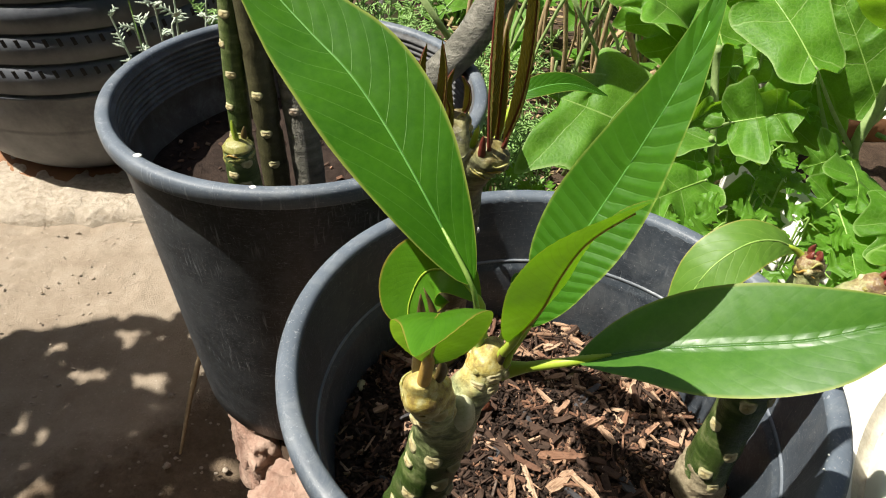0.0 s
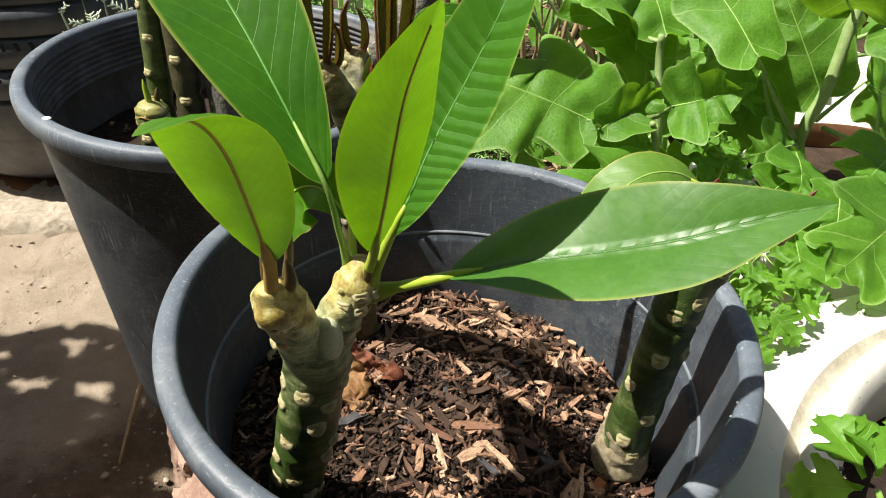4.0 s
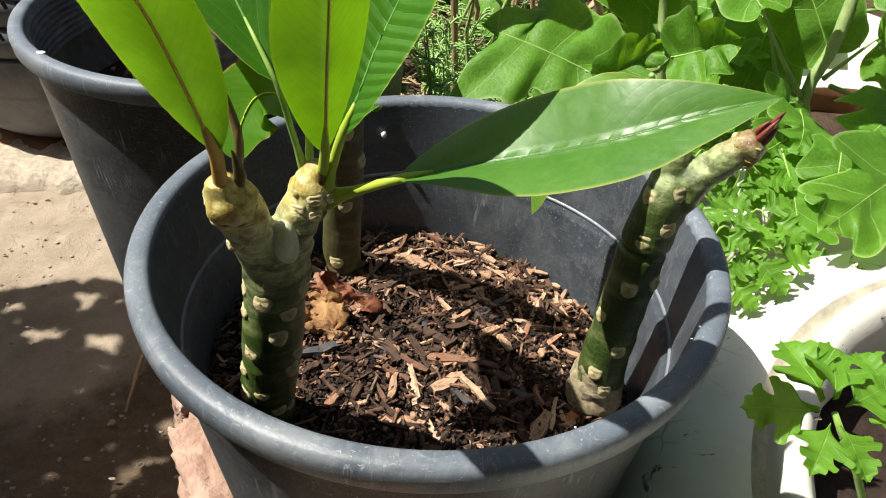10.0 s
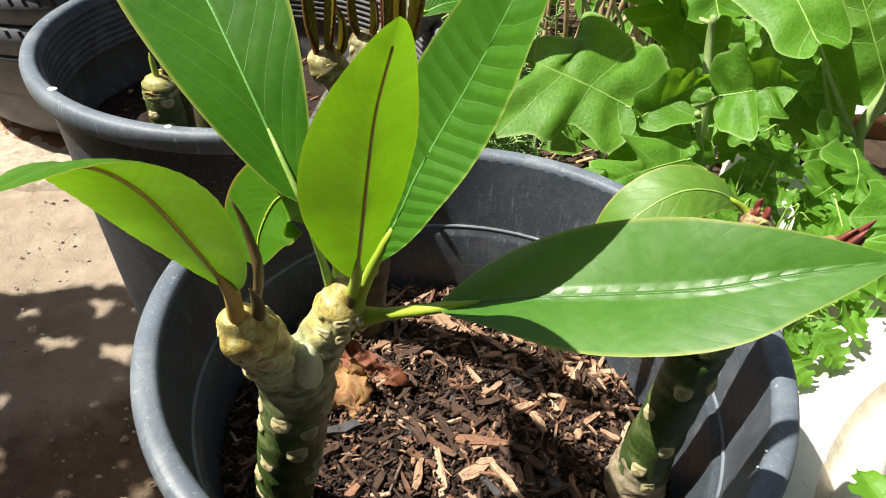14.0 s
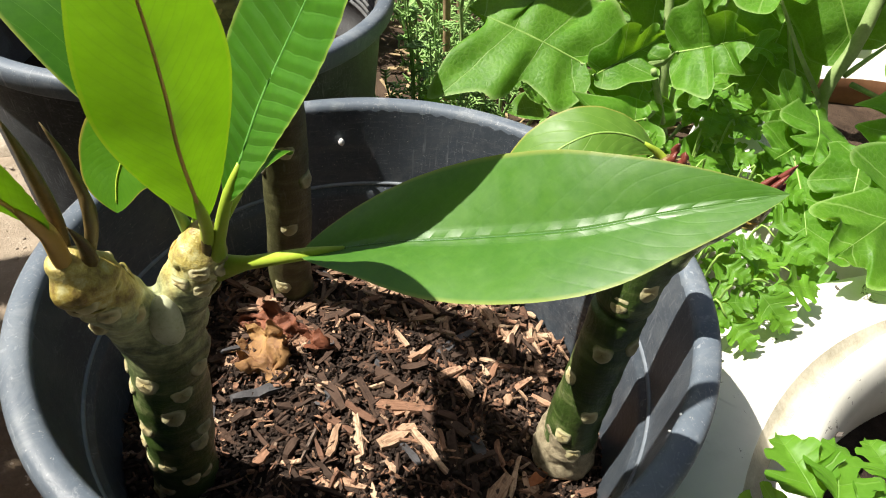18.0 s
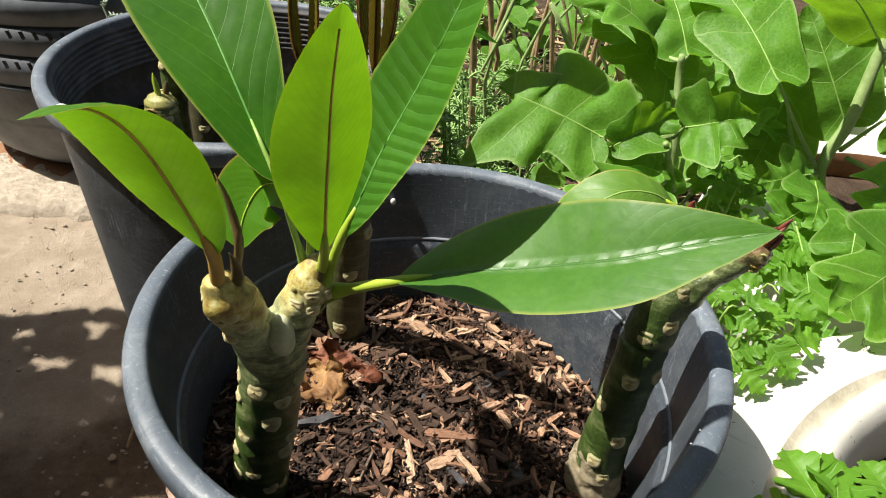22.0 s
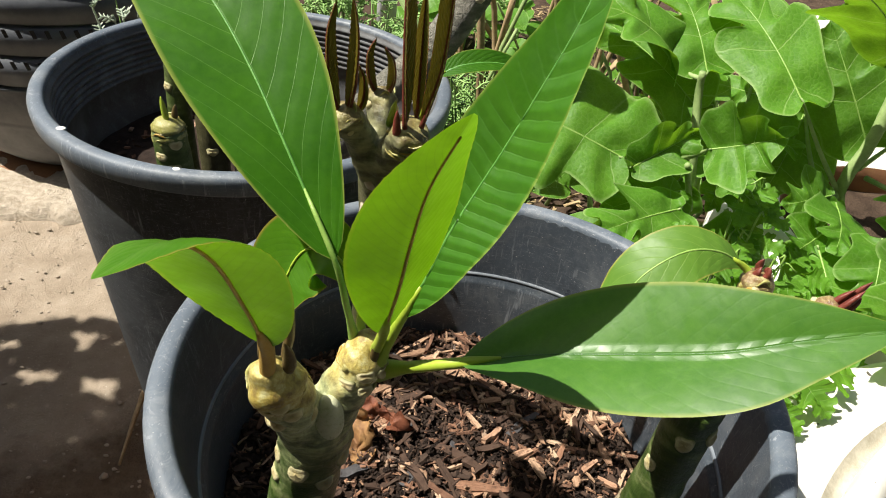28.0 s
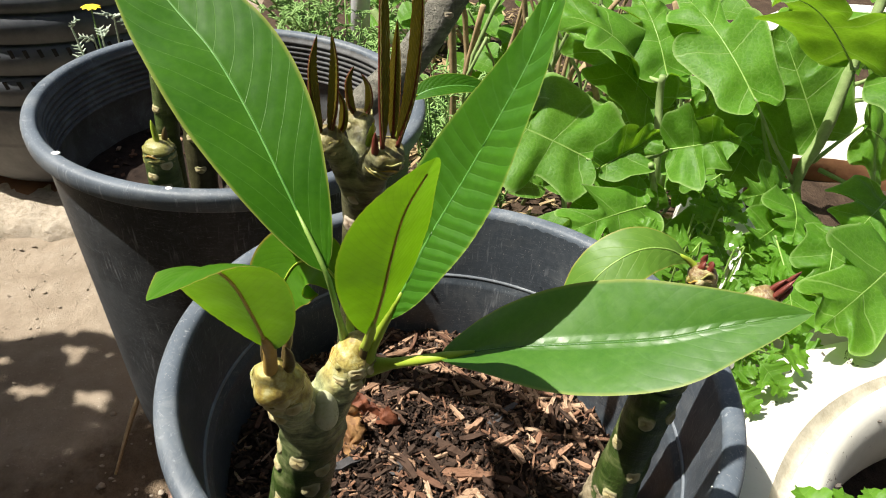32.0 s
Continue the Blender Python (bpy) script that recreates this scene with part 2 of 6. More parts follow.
def bark_material(name, c1, c2, c3, scale=40.0, rings=0.0, rough=0.5, streaks=0.35, young=None):
    """Skin of a soft stem: blotches, pale lengthwise cracks, bands and dark specks."""
    n = Nodes(name)
    co = n.coords()
    big, small = n.noise(scale, 5.0, 0.6), n.noise(scale * 8, 4.0, 0.7)
    band = n.noise(scale * 0.9, 3.0, 0.6, n.scaled(co, 0.6, 0.6, 2.6))
    c = n.ramp(n.math('ADD', n.math('MULTIPLY', big, 0.5), n.math('MULTIPLY', band, 0.5)), (0.34, c1), (0.52, c2), (0.68, c3))
    c = n.mix(n.math('MULTIPLY', small, 0.35), c, (0.09, 0.10, 0.05), 'MULTIPLY')
    crack = n.noise(scale * 9, 4.0, 0.65, n.scaled(co, 1.0, 1.0, 0.12), 0.6)
    pale = n.math('MULTIPLY', n.ramp(crack, (0.55, 0.0), (0.70, 1.0)), n.ramp(n.noise(scale * 0.6, 3.0), (0.42, 0.0), (0.62, 1.0)))
    c = n.mix(n.math('MULTIPLY', pale, streaks), c, tuple(min(0.8, 0.55 * v + 0.14) for v in c3))
    c = n.mix(n.math('MULTIPLY', n.ramp(n.noise(scale * 14, 2.0, 0.5), (0.68, 0.0), (0.73, 1.0)), 0.6), c, tuple(0.35 * v for v in c1))
    if young:
        z = n.add("SeparateXYZ")
        n.put(z.inputs[0], co)
        up = n.math('DIVIDE', n.math('SUBTRACT', n.math('ADD', z.outputs[2], n.math('MULTIPLY', n.math('SUBTRACT', big, 0.5), 0.09)), young[0]), young[1] - young[0], clamp=True)
        c = n.mix(n.math('MULTIPLY', up, 0.8), c, n.ramp(n.math('ADD', n.math('MULTIPLY', band, 0.6), n.math('MULTIPLY', n.noise(scale * 2.6, 5.0, 0.7), 0.4)), (0.38, tuple(0.16 * v for v in young[2])), (0.47, tuple(0.5 * v for v in young[2])), (0.55, young[2]), (0.66, tuple(min(0.75, 1.45 * v) for v in young[2]))))
        tip = n.math('DIVIDE', n.math('SUBTRACT', n.math('ADD', z.outputs[2], n.math('MULTIPLY', n.math('SUBTRACT', big, 0.5), 0.03)), young[3]), 0.012, clamp=True)
        t1, t2, t3 = young[4]
        c = n.mix(n.math('MULTIPLY', tip, 0.7), c, n.ramp(n.noise(scale * 2.5, 4.0, 0.65), (0.36, t1), (0.52, t2), (0.66, t3)))
    h = n.math('ADD', n.math('ADD', band, small), n.math('ADD', n.math('MULTIPLY', crack, 0.7), n.math('MULTIPLY', n.noise(scale * 3, 5.0, 0.7), rings)))
    n.set(Base_Color=c, Roughness=n.ramp(small, (0.3, rough - 0.1), (0.7, rough + 0.15)), Normal=n.bump(h, 0.4 + 0.5 * min(1.0, rings), 0.0016 + 0.003 * rings))
    return n.m


def scar_material(name, heart, ring, rim):
    """A leaf scar: brownish middle, pale corky ring, fading out into the bark."""
    n = Nodes(name)
    uv = n.add("SeparateXYZ")
    n.put(uv.inputs[0], n.coords("UV"))
    fine = n.noise(420.0, 4.0, 0.7)
    r = n.math('ADD', uv.outputs[0], n.math('MULTIPLY', n.math('SUBTRACT', n.noise(190.0, 4.0, 0.7), 0.5), 0.5))
    c = n.ramp(r, (0.12, heart), (0.46, tuple(0.5 * (a + b) for a, b in zip(heart, ring))), (0.68, ring), (0.98, rim))
    c = n.mix(n.math('MULTIPLY', fine, 0.4), c, (0.30, 0.26, 0.14), 'MULTIPLY')
    n.set(Base_Color=c, Roughness=0.62, Specular_IOR_Level=0.35, Normal=n.bump(n.math('ADD', fine, r), 0.5, 0.0012))
    return n.m


M_POT = pot_material("black_pot_plastic", 0.030, 0.068, 0.34, 1.5)
M_DUSTY = pot_material("dusty_pot_plastic", 0.013, 0.044, 0.46, 1.2, 0.75, 0.40)
M_INNER = pot_material("dusty_inner_plastic", 0.060, 0.120, 0.55, 0.98, 0.35)
M_RIM = pot_material("weathered_rim_plastic", 0.070, 0.128, 0.46, 1.5, 0.8)
# paler than the pot wall: the step's highlight is put into this colour
M_LEDGE = pot_material("highlit_ledge_plastic", 0.10, 0.20, 0.40)
M_STEM = bark_material("green_stem_bark", (0.040, 0.070, 0.014), (0.095, 0.140, 0.034), (0.26, 0.29, 0.12), 75.0, rough=0.42)
M_STEM_FRONT = bark_material("forked_stem_bark", (0.028, 0.060, 0.009), (0.068, 0.118, 0.022), (0.22, 0.25, 0.10), 75.0, rough=0.36, young=(0.700, 0.750, (0.46, 0.48, 0.25), 0.760, ((0.24, 0.14, 0.02), (0.50, 0.38, 0.075), (0.66, 0.61, 0.30))))
M_STEM_BACK = bark_material("brown_fork_bark", (0.050, 0.050, 0.018), (0.100, 0.098, 0.038), (0.20, 0.19, 0.085), 75.0, rough=0.45, young=(0.745, 0.800, (0.27, 0.27, 0.14), 0.802, ((0.10, 0.055, 0.015), (0.27, 0.21, 0.05), (0.50, 0.46, 0.22))))
M_STEM_RIGHT = bark_material("dark_stem_bark", (0.024, 0.050, 0.008), (0.058, 0.098, 0.020), (0.20, 0.23, 0.09), 75.0, rough=0.36, young=(0.732, 0.766, (0.36, 0.42, 0.19), 0.764, ((0.12, 0.03, 0.02), (0.27, 0.15, 0.06), (0.50, 0.46, 0.24))))
M_STEM_BROWN = bark_material("brown_green_stem_bark", (0.045, 0.042, 0.018), (0.085, 0.080, 0.035), (0.15, 0.14, 0.07), 60.0)
M_TIP = bark_material("young_stem_bark", (0.20, 0.200, 0.045), (0.40, 0.38, 0.125), (0.64, 0.61, 0.36), 60.0, rough=0.28)
M_NODE = bark_material("yellow_node_bark", (0.10, 0.080, 0.018), (0.34, 0.29, 0.060), (0.56, 0.52, 0.22), 130.0, rough=0.36)
M_GREY_STEM = bark_material("grey_stem_bark", (0.11, 0.105, 0.085), (0.27, 0.26, 0.21), (0.48, 0.45, 0.38), 65.0, 1.0, rough=0.75)
M_SCAR = scar_material("leaf_scar_cork", (0.42, 0.35, 0.17), (0.60, 0.55, 0.33), (0.20, 0.22, 0.075))
M_CUT = scar_material("dry_scar_cork", (0.30, 0.22, 0.15), (0.58, 0.51, 0.41), (0.20, 0.18, 0.11))
M_BUD = mottled("red_bud_skin", (0.09, 0.022, 0.016), (0.20, 0.045, 0.03), 160.0, 0.4, bump=0.3)
M_BUDGREEN = mottled("bronze_young_leaf", (0.05, 0.045, 0.016), (0.13, 0.085, 0.03), 150.0, 0.42, bump=0.3)
M_LEAF = leaf_material("glossy_green_leaf", (0.018, 0.080, 0.003), (0.044, 0.142, 0.006), (0.17, 0.36, 0.07), (0.10, 0.34, 0.010), 13, 0.22, 0.46, 0.18, width=0.020, edge=(0.22, 0.26, 0.05), relief=0.30, veinmix=0.5, spec=0.13, puffy=0.22, near=0.2, wander=0.12, cells=0.03)
M_LEAF_FLAT = leaf_material("smooth_green_leaf", (0.031, 0.102, 0.010), (0.068, 0.164, 0.020), (0.10, 0.25, 0.05), (0.10, 0.34, 0.010), 15, 0.22, 0.38, 0.18, width=0.10, edge=(0.22, 0.26, 0.05), relief=0.24, veinmix=0.05, spec=0.40, puffy=0.05, near=3.0, wander=0.6, cells=0.09, groove=0.06)
M_LEAF_FRESH = leaf_material("ribbed_green_leaf", (0.028, 0.118, 0.006), (0.058, 0.192, 0.011), (0.17, 0.40, 0.07), (0.22, 0.56, 0.02), 22, 0.056, 0.36, 0.26, width=0.08, edge=(0.20, 0.28, 0.05), relief=0.36, veinmix=0.08, spec=0.36, puffy=0.95, wander=0.7, cells=0.04)
M_LEAF_YOUNG = leaf_material("yellow_green_young_leaf", (0.050, 0.165, 0.006), (0.085, 0.235, 0.012), (0.08, 0.17, 0.012), (0.195, 0.42, 0.004), 24, 0.2, 0.38, 0.38, width=0.12, edge=(0.34, 0.24, 0.05), veinmix=0.05, relief=0.08, spec=0.36, wander=0.9)
M_RIB = mottled("pale_green_rib", (0.16, 0.30, 0.05), (0.28, 0.42, 0.10), 120.0, 0.4, bump=0.2)
M_RIB_GREEN = mottled("green_midrib", (0.06, 0.20, 0.03), (0.12, 0.30, 0.06), 120.0, 0.4, bump=0.2)
M_RIB_DARK = mottled("dark_green_midrib", (0.018, 0.075, 0.008), (0.045, 0.14, 0.02), 120.0, 0.4, bump=0.2)
M_RIB_RED = mottled("red_brown_rib", (0.32, 0.20, 0.04), (0.44, 0.28, 0.07), 120.0, 0.45, bump=0.2)
M_PETIOLE = mottled("yellow_green_petiole", (0.26, 0.38, 0.03), (0.36, 0.46, 0.05), 80.0, 0.38, bump=0.15)
M_EGG = leaf_material("matt_lobed_leaf", (0.052, 0.165, 0.010), (0.110, 0.265, 0.022), (0.34, 0.50, 0.15), (0.30, 0.58, 0.02), 4, 0.0, 0.52, 0.36, width=0.020, relief=0.8, mid=0.020, veinmix=0.65, spec=0.30, wander=0.08, puffy=0.9, cells=0.24, edge=(0.26, 0.40, 0.12))
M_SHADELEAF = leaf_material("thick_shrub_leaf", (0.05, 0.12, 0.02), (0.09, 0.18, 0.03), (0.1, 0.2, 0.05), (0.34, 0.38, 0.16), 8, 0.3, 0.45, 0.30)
M_EGGSTEM = mottled("downy_green_stem", (0.16, 0.25, 0.07), (0.30, 0.39, 0.16), 60.0, 0.7, bump=0.3)
M_PARSLEY = leaf_material("fresh_parsley_leaf", (0.060, 0.175, 0.010), (0.115, 0.270, 0.022), (0.24, 0.42, 0.08), (0.33, 0.58, 0.03), 4, 0.0, 0.48, 0.36, width=0.03, relief=0.6, spec=0.36, puffy=0.6, cells=0.1)
M_FERN = mottled("feathery_green", (0.13, 0.27, 0.06), (0.30, 0.46, 0.15), 40.0, 0.6, bump=0.2)
M_STRAW = mottled("dry_straw", (0.20, 0.14, 0.07), (0.42, 0.31, 0.17), 60.0, 0.8, bump=0.3)
M_DEADLEAF = mottled("dry_curled_leaf", (0.13, 0.055, 0.025), (0.38, 0.22, 0.08), 70.0, 0.7, bump=0.6, dist=0.003, c3=(0.50, 0.34, 0.14))
M_SOIL = mottled("dark_potting_soil", (0.016, 0.011, 0.009), (0.050, 0.034, 0.026), 90.0, 0.95, bump=0.9, dist=0.006, spec=0.15)
M_BEDSOIL = mottled("garden_soil", (0.035, 0.023, 0.016), (0.10, 0.068, 0.046), 30.0, 0.95, bump=0.9, dist=0.012, spec=0.15)
M_CHIP = chip_material("bark_chip", "object")
M_CHIPS = chip_material("bark_chips_fine", "island")
M_STONE = mottled("pink_stone", (0.20, 0.105, 0.075), (0.43, 0.31, 0.24), 20.0, 0.92, bump=1.0, dist=0.010, c3=(0.62, 0.54, 0.46), spec=0.2)
M_CONCRETE = mottled("rough_pale_concrete", (0.36, 0.29, 0.21), (0.66, 0.58, 0.47), 60.0, 0.92, bump=1.0, dist=0.016, c3=(0.78, 0.72, 0.63), spec=0.2)
M_TYRE = mottled("dusty_tyre_rubber", (0.042, 0.047, 0.056), (0.110, 0.119, 0.136), 11.0, 0.55, bump=0.4, c3=(0.21, 0.21, 0.21))
# dust on the flank, with the sunlight there put into the paler tone
M_TYRE_LIT_DUST = mottled("dusty_sunlit_flank_rubber", (0.080, 0.084, 0.092), (0.19, 0.194, 0.20), 14.0, 0.6, bump=0.4, c3=(0.32, 0.315, 0.31))
M_SILVER = mottled("silvery_herb", (0.28, 0.36, 0.26), (0.50, 0.57, 0.46), 40.0, 0.6, bump=0.2)
M_GRIME = mottled("groove_grime", (0.30, 0.27, 0.20), (0.56, 0.52, 0.43), 60.0, 0.9, bump=0.5)
M_LEAF_PALE = leaf_material("pale_old_leaf", (0.075, 0.185, 0.018), (0.135, 0.270, 0.035), (0.26, 0.38, 0.08), (0.22, 0.44, 0.02), 12, 0.22, 0.46, 0.22, width=0.05, edge=(0.30, 0.28, 0.06), relief=0.25, veinmix=0.4, spec=0.32, puffy=0.12)
M_GRIT = mottled("pale_pebble", (0.22, 0.175, 0.13), (0.42, 0.355, 0.28), 60.0, 0.9, bump=0.6)
M_METAL = mottled("grey_painted_pipe", (0.50, 0.51, 0.52), (0.62, 0.62, 0.62), 30.0, 0.5, bump=0.1)
M_PETAL = mottled("white_petal", (0.70, 0.68, 0.72), (0.82, 0.80, 0.84), 60.0, 0.6, bump=0.1)
M_YELLOW = mottled("yellow_petal", (0.75, 0.50, 0.02), (0.85, 0.62, 0.03), 60.0, 0.55, bump=0.1)
M_DROP = mottled("pale_mark", (0.60, 0.60, 0.58), (0.72, 0.72, 0.70), 80.0, 0.7, bump=0.1)
M_TERRA = mottled("brown_clay_side", (0.17, 0.075, 0.035), (0.26, 0.13, 0.06), 30.0, 0.8, bump=0.4)


def ground_material():
    """Dry trodden earth, crumbly, darker where water runs out at the foot of the bed."""
    n = Nodes("dry_earth")
    big, mid, small = n.noise(1.6, 4.0), n.noise(14.0, 6.0, 0.7), n.noise(120.0, 6.0, 0.75)
    f = n.math('ADD', n.math('MULTIPLY', big, 0.5), n.math('MULTIPLY', mid, 0.5))
    c = n.ramp(f, (0.33, (0.235, 0.185, 0.132)), (0.50, (0.345, 0.285, 0.215)), (0.66, (0.46, 0.395, 0.315)))
    c = n.mix(n.math('MULTIPLY', small, 0.4), c, (0.28, 0.22, 0.165))
    crumb = n.noise(420.0, 3.0, 0.6)
    c = n.mix(n.ramp(crumb, (0.63, 0.0), (0.70, 0.6)), c, (0.17, 0.13, 0.09))
    c = n.mix(n.ramp(n.noise(260.0, 3.0, 0.6), (0.64, 0.0), (0.70, 0.6)), c, (0.58, 0.51, 0.42))
    c = n.mix(n.ramp(n.noise(34.0, 5.0, 0.7), (0.58, 0.0), (0.72, 0.35)), c, (0.20, 0.15, 0.105))
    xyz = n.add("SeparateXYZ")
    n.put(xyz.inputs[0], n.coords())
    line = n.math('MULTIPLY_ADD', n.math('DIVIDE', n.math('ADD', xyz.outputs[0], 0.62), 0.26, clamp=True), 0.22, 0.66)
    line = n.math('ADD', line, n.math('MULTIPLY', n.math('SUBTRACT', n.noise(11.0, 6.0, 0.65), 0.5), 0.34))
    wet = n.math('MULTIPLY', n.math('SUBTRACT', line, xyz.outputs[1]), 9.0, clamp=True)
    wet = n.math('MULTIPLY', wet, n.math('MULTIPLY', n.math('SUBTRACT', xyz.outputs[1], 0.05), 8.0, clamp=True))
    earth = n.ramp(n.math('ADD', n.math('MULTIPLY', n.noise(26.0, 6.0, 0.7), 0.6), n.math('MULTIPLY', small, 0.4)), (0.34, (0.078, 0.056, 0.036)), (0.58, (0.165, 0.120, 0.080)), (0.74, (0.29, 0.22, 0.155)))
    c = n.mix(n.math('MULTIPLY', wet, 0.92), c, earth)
    h = n.math('ADD', n.math('ADD', mid, small), n.math('ADD', crumb, n.math('MULTIPLY', n.math('MULTIPLY', wet, n.noise(60.0, 5.0, 0.7)), 2.0)))
    n.set(Base_Color=c, Roughness=0.95, Specular_IOR_Level=0.15, Normal=n.bump(h, 0.7, 0.006))
    return n.m


def white_tyre_material():
    n = Nodes("chipped_white_paint")
    chips = n.noise(38.0, 7.0, 0.72, None, 1.2)
    grime = n.noise(7.0, 5.0, 0.6)
    fine = n.noise(300.0, 4.0, 0.7)
    c = n.ramp(grime, (0.3, (0.58, 0.57, 0.49)), (0.62, (0.74, 0.73, 0.66)))
    c = n.mix(n.ramp(chips, (0.635, 0.0), (0.66, 1.0)), c, (0.10, 0.085, 0.07))
    crk = n.add("TexVoronoi")
    crk.feature = 'DISTANCE_TO_EDGE'
    crk.inputs["Scale"].default_value = 26.0
    n.put(crk.inputs["Vector"], n.scaled(n.coords(), 1.0, 1.0, 0.5))
    gate = n.ramp(n.noise(9.0, 3.0), (0.57, 0.0), (0.66, 1.0))
    c = n.mix(n.math('MULTIPLY', n.math('MULTIPLY', n.math('SUBTRACT', 1.0, n.math('MULTIPLY', crk.outputs["Distance"], 38.0), clamp=True), gate), 0.7), c, (0.20, 0.18, 0.15))
    c = n.mix(n.math('MULTIPLY', n.ramp(n.noise(22.0, 6.0, 0.7), (0.50, 0.0), (0.75, 1.0)), 0.45), c, (0.46, 0.43, 0.37))
    n.set(Base_Color=c, Roughness=n.ramp(fine, (0.3, 0.42), (0.7, 0.62)), Normal=n.bump(n.math('ADD', n.math('MULTIPLY', chips, -0.6), fine), 0.2, 0.0015))
    return n.m


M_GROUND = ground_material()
M_WHITE = white_tyre_material()


# ---- building helpers ----
class Mesh:
    """Collects faces; every shape adds to it."""

    def __init__(self):
        self.v, self.f, self.uv = [], [], []

    def face(self, idx, uvs=None):
        self.f.append(idx)
        self.uv.extend(uvs or [(0.5, 0.5)] * len(idx))

    def grid(self, rows, uvrows=None, closed=False):
        b, w = len(self.v), len(rows[0])
        for r in rows:
            self.v.extend(tuple(p) for p in r)
        for i in range(len(rows) - 1):
            for j in range(w if closed else w - 1):
                k = (j + 1) % w
                q = (b + i * w + j, b + i * w + k, b + (i + 1) * w + k, b + (i + 1) * w + j)
                self.face(q, [uvrows[i][j], uvrows[i][k], uvrows[i + 1][k], uvrows[i + 1][j]] if uvrows else None)
        return b

    def tube(self, pts, radii, sides=8, cap=True, flat=1.0, bump=None):
        pts = [Vector(p) for p in pts]
        rows, up = [], Vector((0.13, 0.31, 0.94))
        for i, p in enumerate(pts):
            t = (pts[min(i + 1, len(pts) - 1)] - pts[max(i - 1, 0)])
            t = t.normalized() if t.length > 1e-9 else Vector((0, 0, 1))
            a = t.cross(up if abs(t.dot(up)) < 0.95 else Vector((1, 0, 0))).normalized()
            up2 = a.cross(t).normalized()
            r = radii[i] if isinstance(radii, (list, tuple)) else radii
            ring = []
            for k in range(sides):
                an = 2 * math.pi * k / sides
                q = p + (a * math.cos(an) + up2 * math.sin(an) * flat) * r
                if bump:
                    q += (q - p) * bump(q)
                ring.append(q)
            rows.append(ring)
        b = self.grid(rows, closed=True)
        if cap:
            n = len(rows)
            self.face(tuple(range(b + sides - 1, b - 1, -1)))
            self.face(tuple(b + (n - 1) * sides + k for k in range(sides)))
        return self

    def lathe(self, c, profile, seg=64, wob=0.0, arc=None):
        rows = []
        a0, a1 = arc or (0.0, 2 * math.pi)
        m = seg if arc is None else seg + 1
        for r, z in profile:
            row = []
            for k in range(m):
                a = a0 + (a1 - a0) * k / seg
                rr = r * (1 + wob * math.sin(2 * a + 0.7))
                row.append((c[0] + rr * math.cos(a), c[1] + rr * math.sin(a), c[2] + z))
            rows.append(row)
        self.grid(rows, closed=arc is None)
        return self

    def block(self, c, size, rz=0.0, tilt=(0.0, 0.0), jit=0.0, rng=random):
        m = Matrix.Translation(c) @ Euler((tilt[0], tilt[1], rz)).to_matrix().to_4x4()
        b = len(self.v)
        for z in (-0.5, 0.5):
            for x, y in ((-0.5, -0.5), (0.5, -0.5), (0.5, 0.5), (-0.5, 0.5)):
                j = [1 + jit * rng.uniform(-1, 1) for _ in range(3)]
                self.v.append(tuple(m @ Vector((x * size[0] * j[0], y * size[1] * j[1], z * size[2] * j[2]))))
        for q in ((3, 2, 1, 0), (4, 5, 6, 7), (0, 1, 5, 4), (1, 2, 6, 5), (2, 3, 7, 6), (3, 0, 4, 7)):
            self.face(tuple(b + k for k in q))
        return self

    def ball(self, c, r, seg=10, rings=6, rough=0.0, freq=30.0):
        rx, ry, rz = r if isinstance(r, tuple) else (r, r, r)
        rows = []
        for i in range(rings + 1):
            th = math.pi * i / rings
            row = []
            for k in range(seg):
                a = 2 * math.pi * k / seg
                d = Vector((math.sin(th) * math.cos(a), math.sin(th) * math.sin(a), math.cos(th)))
                g = 1 + rough * noise.noise((Vector(c) + Vector((d.x * rx, d.y * ry, d.z * rz))) * freq)
                row.append((c[0] + d.x * rx * g, c[1] + d.y * ry * g, c[2] + d.z * rz * g))
            rows.append(row)
        self.grid(rows[::-1], closed=True)
        return self

    def make(self, name, smooth=True):
        me = bpy.data.meshes.new(name)
        me.from_pydata(self.v, [], self.f)
        lay = me.uv_layers.new(name="UVMap")
        lay.data.foreach_set("uv", np.array(self.uv, dtype=np.float32).ravel())
        if smooth:
            me.polygons.foreach_set("use_smooth", [True] * len(self.f))
        me.validate()
        me.update()
        return me


def thing(name, at, label, category, group="", kind=""):
    ob = new(name)
    ob.empty_display_size = 0.02
    ob.location = at
    return tagged(ob, label, category, group, kind)


def part(name, mesh, material, parent=None, label="", smooth=True, kind=""):
    """Links a Mesh (in world places) as one object under a thing or a part."""
    me = mesh.make(name, smooth) if isinstance(mesh, Mesh) else mesh
    if not me.materials:
        me.materials.append(material)
    ob = new(name, me)
    if parent is not None:
        ob.parent = parent
        root = parent
        while root.parent:
            root = root.parent
        ob.matrix_parent_inverse = Matrix.Translation(-Vector(root.location)) if parent is root else Matrix.Identity(4)
    return tagged(ob, label, kind=kind)


def spline(pts, n):
    """Points along a smooth curve through pts."""
    p = [Vector(q) for q in pts]
    p = [p[0] * 2 - p[1]] + p + [p[-1] * 2 - p[-2]]
    out, m = [], len(p) - 3
    for i in range(n):
        x = i / (n - 1) * m
        k = min(int(x), m - 1)
        t = x - k
        a, b, c, d = p[k:k + 4]
        out.append(0.5 * ((2 * b) + (c - a) * t + (2 * a - 5 * b + 4 * c - d) * t * t + (3 * b - a - 3 * c + d) * t ** 3))
    return out


